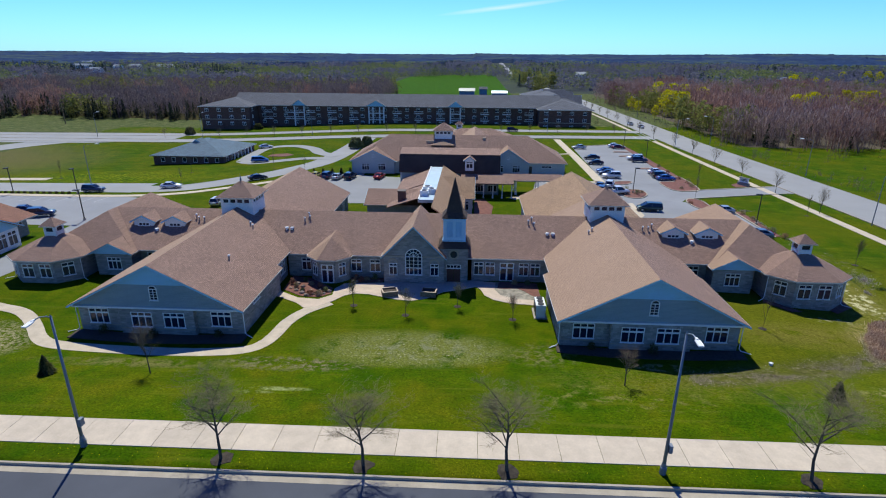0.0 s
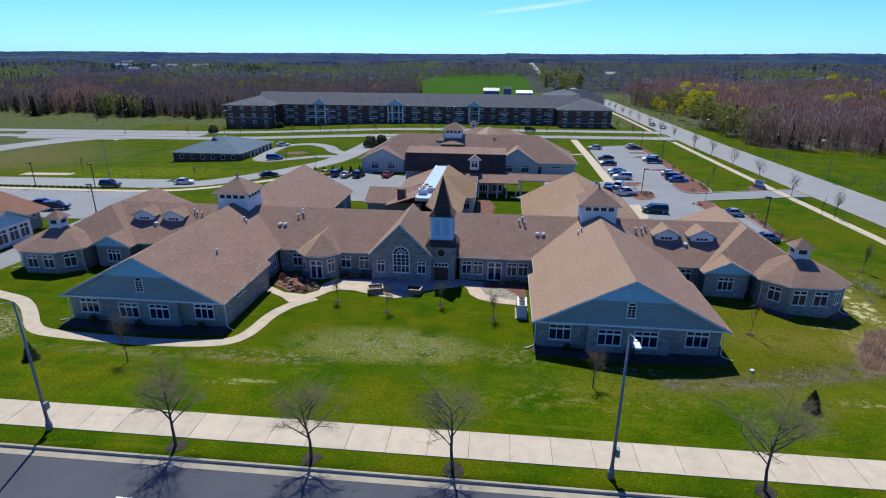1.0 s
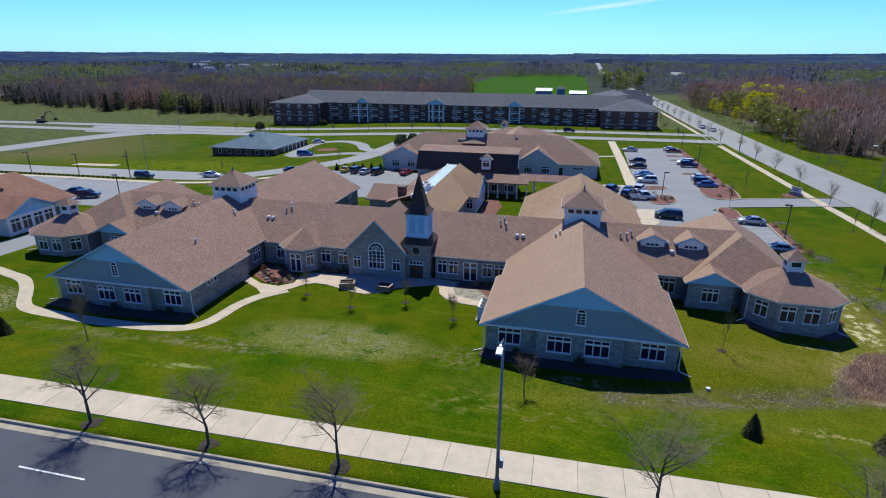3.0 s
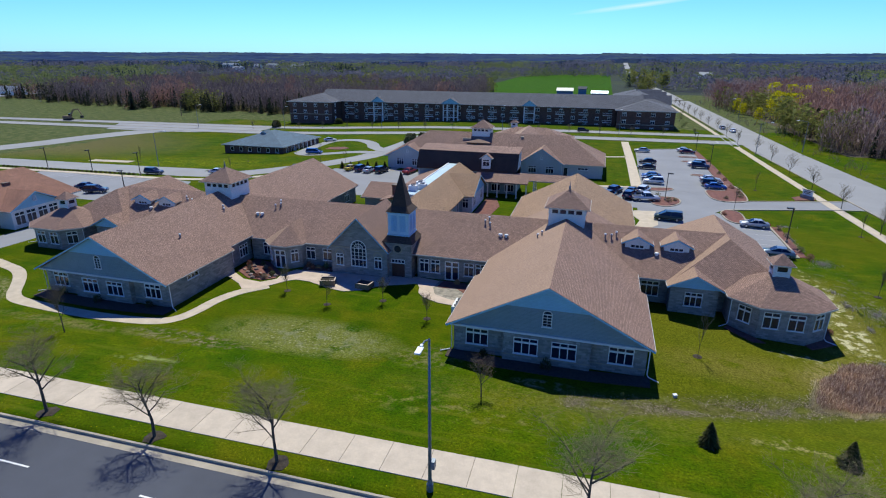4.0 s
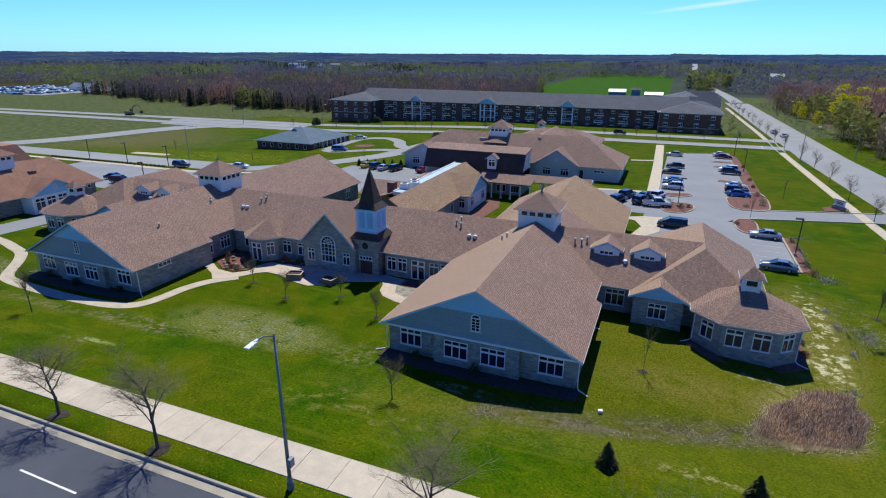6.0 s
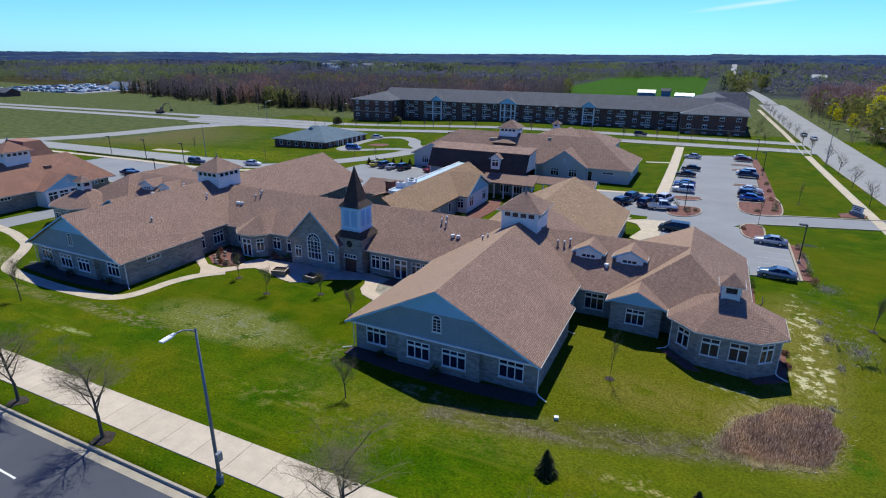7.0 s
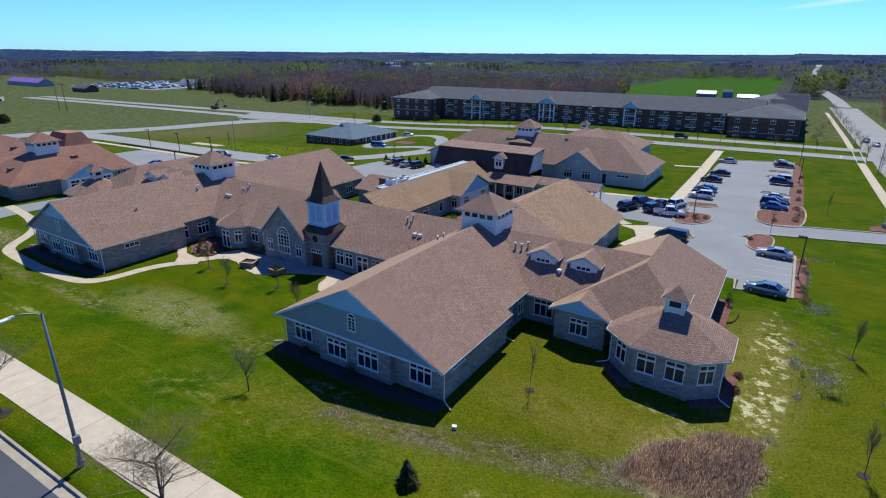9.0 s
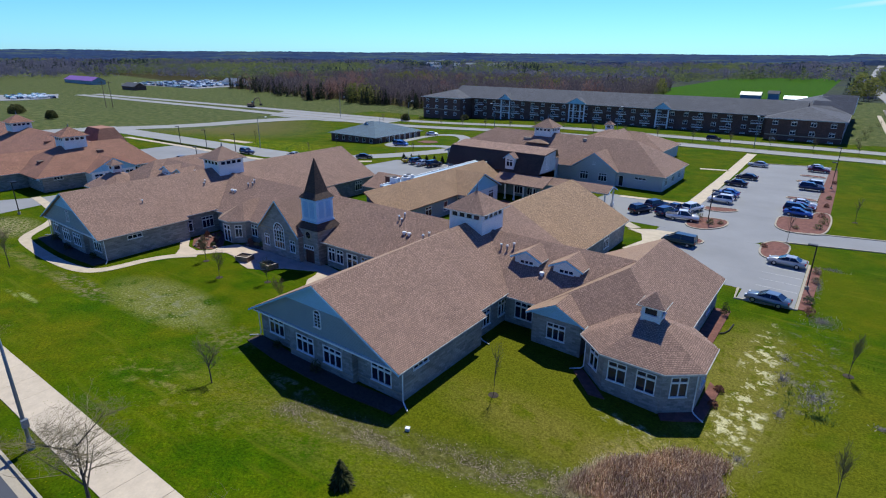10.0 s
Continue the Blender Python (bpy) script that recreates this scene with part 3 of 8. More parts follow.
    near_low = maths(n, l, "SUBTRACT", 1.0, maths(n, l, "MULTIPLY", off, off), True)
    ends = maths(n, l, "MULTIPLY", ramp(n, l, maths(n, l, "DIVIDE", sep.outputs[0], 60), [(0.3, (0, 0, 0)), (0.46, (1, 1, 1))]), ramp(n, l, maths(n, l, "DIVIDE", sep.outputs[0], 60), [(0.78, (1, 1, 1)), (0.88, (0, 0, 0))]))
    wet = maths(n, l, "MULTIPLY", maths(n, l, "MULTIPLY", near_low, ends), ramp(n, l, noise_tex(n, l, 0.7, 6, 0.7), [(0.32, (0.25, 0.25, 0.25)), (0.6, (1, 1, 1))]), True)
    c = mix_col(n, l, wet, c, ramp(n, l, noise_tex(n, l, 1.6, 6, 0.7), [(0.35, (0.075, 0.065, 0.03)), (0.52, (0.13, 0.108, 0.06)), (0.66, (0.25, 0.2, 0.17))]))
    # rough meadow and leaf litter further off
    far = noise_tex(n, l, 0.012, 5, 0.6)
    wild = ramp(n, l, mid, [(0.3, (0.064, 0.088, 0.048)), (0.5, (0.108, 0.118, 0.078)), (0.68, (0.2, 0.172, 0.145))])
    north = maths(n, l, "GREATER_THAN", maths(n, l, "ADD", sep.outputs[1], maths(n, l, "MULTIPLY", mid, 14)), 262)
    east = maths(n, l, "GREATER_THAN", sep.outputs[0], 150)
    west = maths(n, l, "LESS_THAN", maths(n, l, "ADD", sep.outputs[0], maths(n, l, "MULTIPLY", mid, 12)), -160)
    litter = maths(n, l, "MULTIPLY", maths(n, l, "GREATER_THAN", sep.outputs[1], 200), maths(n, l, "GREATER_THAN", sep.outputs[0], 97))
    out = maths(n, l, "MAXIMUM", maths(n, l, "MAXIMUM", north, east), west)
    c = mix_col(n, l, out, c, wild)
    c = mix_col(n, l, litter, c, ramp(n, l, mid, [(0.3, (0.10, 0.07, 0.11)), (0.7, (0.17, 0.125, 0.17))]))
    # a cultivated field beyond the apartments
    def inside(s, a, b):
        return maths(n, l, "MULTIPLY", maths(n, l, "GREATER_THAN", s, a), maths(n, l, "LESS_THAN", s, b))
    field = maths(n, l, "MULTIPLY", inside(sep.outputs[0], -100, 30), inside(sep.outputs[1], 430, 900))
    c = mix_col(n, l, field, c, ramp(n, l, mid, [(0.3, (0.035, 0.10, 0.008)), (0.7, (0.06, 0.14, 0.012))]))
    floor_w = maths(n, l, "MULTIPLY", maths(n, l, "GREATER_THAN", maths(n, l, "ADD", sep.outputs[1], maths(n, l, "MULTIPLY", sep.outputs[0], 0.16)), 262), maths(n, l, "LESS_THAN", sep.outputs[0], -133))
    c = mix_col(n, l, floor_w, c, ramp(n, l, mid, [(0.3, (0.045, 0.036, 0.03)), (0.7, (0.085, 0.065, 0.05))]))
    # floor of the distant woods, with some blue haze mixed into its colour
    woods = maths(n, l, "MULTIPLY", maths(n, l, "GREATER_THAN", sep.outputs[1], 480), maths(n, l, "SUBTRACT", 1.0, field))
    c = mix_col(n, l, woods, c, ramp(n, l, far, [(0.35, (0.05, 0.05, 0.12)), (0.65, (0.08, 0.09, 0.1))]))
    blades = noise_tex(n, l, 14.0, 5, 0.8)
    c = mix_col(n, l, 1.0, c, ramp(n, l, fine, [(0.3, (0.5, 0.53, 0.5)), (0.7, (1.48, 1.45, 1.42))]), "MULTIPLY")
    c = mix_col(n, l, 1.0, c, ramp(n, l, blades, [(0.32, (0.55, 0.58, 0.55)), (0.68, (1.5, 1.45, 1.4))]), "MULTIPLY")
    # mower streaks and dandelions on the street side
    s1 = n.new("ShaderNodeVectorMath")
    s1.operation, s1.inputs[1].default_value = "MULTIPLY", (0.12, 1.1, 1.0)
    l.new(pos, s1.inputs[0])
    streak = noise_tex(n, l, 1.0, 3, 0.5, s1.outputs[0])
    c = mix_col(n, l, ramp(n, l, streak, [(0.56, (0, 0, 0)), (0.72, (0.45, 0.45, 0.45))]), c, (0.16, 0.155, 0.02))
    dots = n.new("ShaderNodeTexVoronoi")
    dots.inputs["Scale"].default_value = 2.6
    l.new(pos, dots.inputs["Vector"])
    spot = maths(n, l, "MULTIPLY", maths(n, l, "LESS_THAN", dots.outputs["Distance"], 0.085), maths(n, l, "LESS_THAN", sep.outputs[1], 33.8))
    c = mix_col(n, l, spot, c, (0.55, 0.42, 0.01))
    c = mix_col(n, l, 1.0, c, (0.71, 0.835, 0.5), "MULTIPLY")
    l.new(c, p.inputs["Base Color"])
    p.inputs["Roughness"].default_value = 0.95
    p.inputs["Specular IOR Level"].default_value = 0.03
    bump(n, l, p, fine, 0.6, 0.08)
    return m


M["grass"] = grass_material()
build_ground()


def settle(bm):
    """Cut large plates into pieces and let them follow the fall of the land."""
    xs, ys = [v.co.x for v in bm.verts], [v.co.y for v in bm.verts]
    if min(xs) > -25 or max(ys) < 95:
        return
    for lo, hi, nrm in ((min(xs), max(xs), (1, 0, 0)), (min(ys), max(ys), (0, 1, 0))):
        u = math.floor(lo / 9) * 9 + 9
        while u < hi and hi - lo > 10:
            bmesh.ops.bisect_plane(bm, geom=bm.verts[:] + bm.edges[:] + bm.faces[:], plane_co=(u, u, 0), plane_no=nrm)
            u += 9
    for v in bm.verts:
        v.co.z += west_fall(v.co.x, v.co.y)


def surface(name, pts, z0, z1, material, label, category, kind="structure"):
    bm = bmesh.new()
    flat(bm, pts, z0, z1)
    settle(bm)
    return tagged(finish(name, bm, material), label, category, kind=kind)


def path(name, pts, width, z0, z1, material, label, category, steps=5, kind="structure"):
    bm = bmesh.new()
    strip(bm, smooth_line(pts, steps) if steps else pts, width, z0, z1)
    settle(bm)
    return tagged(finish(name, bm, material), label, category, kind=kind)


def kerb(pts, width=0.32, z0=-0.05, z1=0.15, steps=0, closed=False):
    bm = bmesh.new()
    p = list(pts) + ([pts[0]] if closed else [])
    strip(bm, smooth_line(p, steps) if steps else p, width, z0, z1)
    settle(bm)
    return tagged(finish("kerb", bm, "kerb"), "pale concrete kerb along the paving", "kerb", kind="structure")


def lean(x, y):
    return (x, y + 0.0096 * x)


# front street
surface("road_front", [lean(-150, 8), lean(150, 8), lean(150, 30.03), lean(-150, 30.03)], 1.5, 1.86, "asphalt", "smooth dark asphalt street with a dashed centre line", "road")
bm = bmesh.new()
for y0, y1, z1 in ((30.0, 30.66, 1.87), (30.66, 30.84, 2.07)):
    flat(bm, [lean(-150, y0), lean(150, y0), lean(150, y1), lean(-150, y1)], 1.6, z1)
flat(bm, [lean(-150, 7.6), lean(150, 7.6), lean(150, 8), lean(-150, 8)], 1.6, 2.0)
tagged(finish("kerb", bm, "kerb"), "pale concrete kerb and gutter of the street", "kerb", kind="structure")
for i in range(-9, 9):
    x = 1.2 - 2.55 + i * 15.1
    bm = bmesh.new()
    flat(bm, [(x - 2.8, 26.63), (x + 2.8, 26.63), (x + 2.8, 26.77), (x - 2.8, 26.77)], 1.85, 1.866)
    tagged(finish("lane_marking", bm, "paint"), "white painted lane dash on the asphalt", "road marking", kind="structure")


# far roads
def east_x(y, off=0.0):
    return 77.6 - 0.062 * (min(y, 205) - 102) - 0.026 * max(0, y - 205) + off


surface("road_east", [(east_x(-60), -60), (east_x(205), 205), (east_x(420), 420), (east_x(420, 13.4), 420), (east_x(205, 13.4), 205), (east_x(-60, 13.6), -60)], -0.1, 0.05, "road_grey", "pale worn asphalt road running to the horizon", "road")
kerb([(east_x(-60, -0.2), -60), (east_x(205, -0.2), 205)])
kerb([(east_x(238, -0.2), 238), (east_x(420, -0.2), 420)])
path("pavement_east", [(72.4, 70), (71.4, 100), (70.3, 130), (69.3, 160), (68.5, 190), (68.0, 211)], 1.9, -0.05, 0.07, "concrete", "pale concrete pavement along the road", "pavement", 4)
path("pavement_east_far", [(67.2, 241), (66.6, 270), (65.4, 310), (63.4, 380)], 1.7, -0.05, 0.07, "concrete", "pale concrete pavement along the road", "pavement", 4)
for line, w in (([(-420, 203), (-280, 209), (-140, 213.5), (-65, 214), (5, 217.5), (72, 220.5)], 7.6), ([(-420, 214), (-300, 221.5), (-140, 231.0), (-70, 232.5), (5, 235.6), (74, 238)], 7.2)):
    path("road_north", line, w, -0.1, 0.062, "road_grey", "pale boulevard carriageway beside a grass median", "road", 8)
    for k in (-1, 1):
        kerb([(x, y + k * (w / 2 + 0.1)) for x, y in line[1:-1]] + [(62, line[-1][1] - 0.5 + k * (w / 2 + 0.1))], steps=8)

surface("road_junction", [(-192, 204.5), (-172, 205), (-150, 206), (-134, 212), (-122, 216), (-122, 231), (-150, 232.5), (-196, 229), (-204, 224)], -0.1, 0.07, "road_grey", "pale asphalt junction across the boulevard", "road")
for x0, x1, y0, y1 in ((67.0, 67.3, 212.6, 239.4), (69.0, 69.3, 212.2, 240.4), (63.4, 63.9, 218.0, 223.8)):
    bm = bmesh.new()
    box(bm, x0, x1, y0, y1, 0.03, 0.075)
    tagged(finish("crossing_line", bm, "faded_paint"), "white painted crossing line on the boulevard", "road marking", kind="structure")


# ---------------------------------------------------------------- the main building
AX = -7.7
main = thing("main_building", "long low stone building with brown shingle roofs and a steeple", "building")


def mirrored(x, side):
    return x if side > 0 else 2 * AX - x


def wall_m(side, p, q, z0, z1, openings=(), material="stone", name="wall"):
    """A wall given for the east side; on the west it is mirrored, keeping its outer face outside."""
    if side > 0:
        return wall(main, p, q, z0, z1, openings, material, 0.3, name)
    length = math.dist(p, q)
    return wall(main, (mirrored(q[0], -1), q[1]), (mirrored(p[0], -1), p[1]), z0, z1, [(length - u, *r) for u, *r in openings], material, 0.3, name)


STONES = {}


def ashlar(w_ob, p, q, openings, seed, z0=0.92, z1=3.0):
    """Rough-faced blocks standing proud of the wall between its windows."""
    rng = random.Random(seed)
    p, q = Vector((*p, 0)), Vector((*q, 0))
    d, length = (q - p).normalized(), (q - p).length
    m = Matrix((d, (-d.y, d.x, 0), (0, 0, 1))).transposed().to_4x4()
    m.translation = p
    z = z0
    while z < z1:
        u = rng.uniform(0.03, 0.3)
        while u < length - 0.36:
            w = rng.choice((0.34, 0.5, 0.68))
            if w not in STONES:
                bm = bmesh.new()
                box(bm, -w / 2, w / 2, -0.024, 0.01, -0.1, 0.1)
                bmesh.ops.bevel(bm, geom=[e for e in bm.edges if all(v.co.y < 0 for v in e.verts)], offset=0.012, segments=1, affect="EDGES")
                STONES[w] = bpy.data.meshes.new("stone")
                bm.to_mesh(STONES[w])
                bm.free()
                STONES[w].materials.append(M["stone_block"])
            clash = any(u < c + ww / 2 + 0.1 and u + w > c - ww / 2 - 0.1 and z < s + h + 0.1 and z + 0.2 > s - 0.1 for c, s, ww, h, k in openings)
            if u + w < length - 0.03 and not clash and rng.random() < 0.85:
                place("stone", STONES[w], w_ob, m=m @ pose(u + w / 2, 0, z + 0.1))
            u += w + 0.02
        z += 0.22


def downspout(x, y, z, kick):
    bm = bmesh.new()
    g = min(0.0, ground_z(x, y))
    tube(bm, [(x, y, z), (x, y, g + 0.35), (x + kick[0] * 0.25, y + kick[1] * 0.25, g + 0.15), (x + kick[0] * 1.3, y + kick[1] * 1.3, g + 0.1)], [0.06] * 4, 6)
    part("downspout", bm, "trim", main)


def front_wing(side):
    cx = mirrored(19.6, side)
    # north-south roof over the whole depth of the building
    gable_roof(main, "y", cx, 10.1, (52.95, 66.2), 3.42, 8.6, rakes=(True, False))
    gable_roof(main, "y", cx, 9.4, (66.2, 72), 3.42 + 0.36, 8.6, rakes=(False, False))
    gable_roof(main, "y", cx, 10.1, (72, 88), 3.42, 8.6, rakes=(False, False))
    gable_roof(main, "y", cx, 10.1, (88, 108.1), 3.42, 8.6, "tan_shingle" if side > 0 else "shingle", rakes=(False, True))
    gable_wall(main, "y", cx, 9.7, 53.4, 3.3, 8.45, "siding", 0.25, 1, 6.1)
    gable_wall(main, "y", cx, 9.5, 107.4, 3.3, 8.2, "siding", 0.25, -1)
    # front: two outer bays and a middle bay standing forward
    for i, (p, q, top, o) in enumerate((((10.1, 53.95), (15.35, 53.95), 3.5, [(2.45, 0.95, 2.35, 1.85, "triple")]), ((15.35, 53.3), (23.95, 53.3), 3.3, [(2.3, 0.95, 2.45, 1.85, "triple"), (6.05, 0.95, 2.45, 1.85, "triple")]),
                                        ((23.95, 53.95), (29.15, 53.95), 3.5, [(2.85, 0.95, 2.35, 1.85, "triple")]))):
        w_ob = wall_m(side, p, q, -1.6, top, o)
        if side > 0:
            ashlar(w_ob, p, q, o, 60 + i)
    for u in (15.35, 23.65):
        bm = bmesh.new()
        a = mirrored(u, side)
        b = mirrored(u + 0.3, side)
        box(bm, min(a, b), max(a, b), 53.6, 54.0, -1.6, 3.3)
        part("return_wall", bm, "stone", main)
    bm = bmesh.new()
    box(bm, cx - 9.75, cx + 9.75, 53.24, 53.42, 3.18, 3.36)
    part("frieze_board", bm, "trim", main)
    for u0, u1, y in ((10.1, 15.35, 53.86), (15.3, 24.0, 53.2), (23.95, 29.2, 53.86)):
        bm = bmesh.new()
        a, b = sorted((mirrored(u0, side), mirrored(u1, side)))
        for s0, s1 in ((a, b),):
            box(bm, s0, s1, y, y + 0.12, 0.72, 0.86)
        part("sill_course", bm, "kerb", main, "pale stone sill course")
    # outer and inner flanks
    for s, x in ((1, 29.15), (-1, 10.05)):
        win = [(2.2 if s > 0 else 8.1, 2.35, 2.1, 0.62, "strip3")]
        if s > 0:
            wall_m(side, (x, 54.25), (x, 66.2), -1.6, 3.4, win)
            wall_m(side, (x - 0.9, 66.2), (x - 0.9, 72), -1.6, 3.5, [(2.0, 0.95, 2.0, 1.85, "triple"), (5.6, 0.95, 2.0, 1.85, "triple")])
            wall_m(side, (x - 0.6, 66.2), (x - 0.9 - 0.3, 66.2), -1.6, 3.4)
            wall_m(side, (x, 88), (x, 107.5), -1.6, 3.4, [(4, 0.95, 2.0, 1.85, "triple"), (12, 0.95, 2.0, 1.85, "triple")])
        else:
            wall_m(side, (x, 66.2), (x, 54.25), -1.6, 3.4, win)
            wall_m(side, (x + 0.9, 72), (x + 0.9, 66.2), -1.6, 3.5, [(2.0, 0.95, 2.0, 1.85, "triple"), (5.6, 0.95, 2.0, 1.85, "triple")])
            wall_m(side, (x, 107.5), (x, 88), -1.6, 3.4, [(4, 0.95, 2.0, 1.85, "triple"), (12, 0.95, 2.0, 1.85, "triple")])
    wall_m(side, (29.15, 107.7), (10.05, 107.7), -1.6, 3.4, [(4, 0.95, 2.0, 1.85, "triple"), (14, 0.95, 2.0, 1.85, "triple")])
    # arched gable window
    put_window(main, "arched", pose(cx, 53.36, 4.25), 0.95, 1.4)
    cupola(main, cx, 79.4, 6.4, 2.4, 10.1, 12.15, 4, 0.55)
    downspout(mirrored(28.65, side), 66.9, 3.25, (0.9 * side, -0.2))
    for x in (mirrored(29.35, side), mirrored(9.9, side)):
        downspout(x, 53.8, 3.25, ((1 if x > cx else -1) * 0.8, -0.5))


def east_bar(side):
    """Low range beyond a wing: dormers, a gabled bump, a hipped end and an eight-sided bay."""
    mx = lambda x: mirrored(x, side)
    wall_m(side, (28.3, 72.3), (33.0, 72.3), -1.6, 3.6, [(2.3, 0.8, 2.2, 2.0, "triple")])
    for x in (28.85, 33.6):
        dormer(mx(x))
    # hipped body beyond the long ridge
    c = mx(39.5)
    p = [(mx(u), v, w) for u, v, w in ((32.3, 70.3, 3.42), (46.7, 70.3, 3.42), (46.7, 91.2, 3.42), (32.3, 91.2, 3.42), (39.8, 77.0, 7.6), (39.8, 88.8, 7.6))]
    for f in ((0, 1, 4), (1, 2, 5, 4), (2, 3, 5), (3, 0, 4, 5)):
        f = [p[i] for i in f]
        # the west slope is coloured as sunlit
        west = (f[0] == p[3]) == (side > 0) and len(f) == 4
        roof = slope(main, f if side > 0 else f[::-1], "sunlit_shingle" if west else "shingle")
    for u in (32.24, 46.7):
        bm = bmesh.new()
        lo = min(mx(u), mx(u + 0.06))
        box(bm, lo, lo + 0.06, 70.3, 91.2, 3.24, 3.39)
        part("gutter", bm, "gutter", roof)
    block(main, c - 6.7, c + 6.7, 71.9, 90.7, -1.6, 3.4, {("e" if side > 0 else "w"): [(80, 0.95, 1.8, 1.8, "double"), (86, 0.95, 1.8, 1.8, "double")]})
    # gabled bump
    b = mx(35.4)
    gable_roof(main, "y", b, 3.15, (69.5, 74.2), 3.45, 5.03, rakes=(True, False))
    gable_wall(main, "y", b, 2.9, 69.85, 3.3, 4.8, "siding_blue", 0.2, 1)
    block(main, b - 2.65, b + 2.65, 70.1, 73.0, -1.6, 3.35, {"s": [(b, 0.9, 2.0, 1.8, "triple")]})
    # eight-sided bay
    eave = [(38.65, 73.4), (38.65, 68.4), (41.4, 66.05), (46.9, 66.05), (49.55, 68.2), (49.55, 73.2), (46.9, 76.0), (41.4, 76.0)]
    eave = [(mx(x), y) for x, y in eave]
    ap = (mx(44.1), 71.1, 6.15)
    for i in range(8):
        p, q = eave[i], eave[(i + 1) % 8]
        f = [(*p, 3.42), (*q, 3.42), ap]
        bay = slope(main, f if side > 0 else f[::-1])
    for i in range(8):
        p, q = Vector(eave[i]), Vector(eave[(i + 1) % 8])
        d = (q - p).normalized() * (1 if side > 0 else -1)
        out = Vector((d.y, -d.x)) * 0.06
        bm = bmesh.new()
        flat(bm, [tuple(p), tuple(q), tuple(q + out), tuple(p + out)], 3.22, 3.38)
        part("gutter", bm, "gutter", bay)
    ctr = Vector((mx(44.1), 71.1))
    foot = [tuple(ctr + (Vector(p) - ctr) * 0.905) for p in eave]
    for i in range(0, 6):
        p, q = foot[i], foot[i + 1]
        if side < 0:
            p, q = q, p
        length = math.dist(p, q)
        o = {0: [], 1: [(length / 2, 0.85, 1.5, 1.95, "double")], 2: [(length * 0.25, 0.85, 1.65, 1.95, "double"), (length * 0.75, 0.85, 1.65, 1.95, "double")],
             3: [(length / 2, 0.85, 1.5, 1.95, "double")], 4: [(length / 2, 0.85, 1.7, 1.95, "double")], 5: []}[i]
        w_ob = wall(main, p, q, -1.6, 3.4, o, "stone", 0.3)
        if side > 0 and 0 < i < 5:
            ashlar(w_ob, p, q, o, 70 + i)
    cupola_small(ap[0], 71.1, 5.5, 0.85, 7.15, 8.25)
    for p, k in ((foot[4], 1), (foot[1], -1)):
        downspout(p[0], p[1] - 0.12, 3.3, (k * side * 0.8, -0.6))


def cupola_small(x, y, z0, half, z1, top):
    block(main, x - half, x + half, y - half, y + half, z0, z1, {k: [(x if k in "sn" else y, z1 - 0.95, 1.2, 0.75, "single")] for k in "snew"}, "siding_white")
    hip_roof(main, x - half - 0.35, x + half + 0.35, y - half - 0.35, y + half + 0.35, z1, top, "shingle", 0.12)


def dormer(x):
    gable_roof(main, "y", x, 1.95, (75.4, 80.2), 6.5, 7.45, thick=0.14, rakes=(True, False))
    block(main, x - 1.5, x + 1.5, 75.7, 77.5, 5.2, 6.55, {"s": [(x, 5.75, 1.7, 0.5, "strip3")]}, "siding_white")
    gable_wall(main, "y", x, 1.55, 75.66, 6.5, 7.3, "siding_white", 0.15, 1)


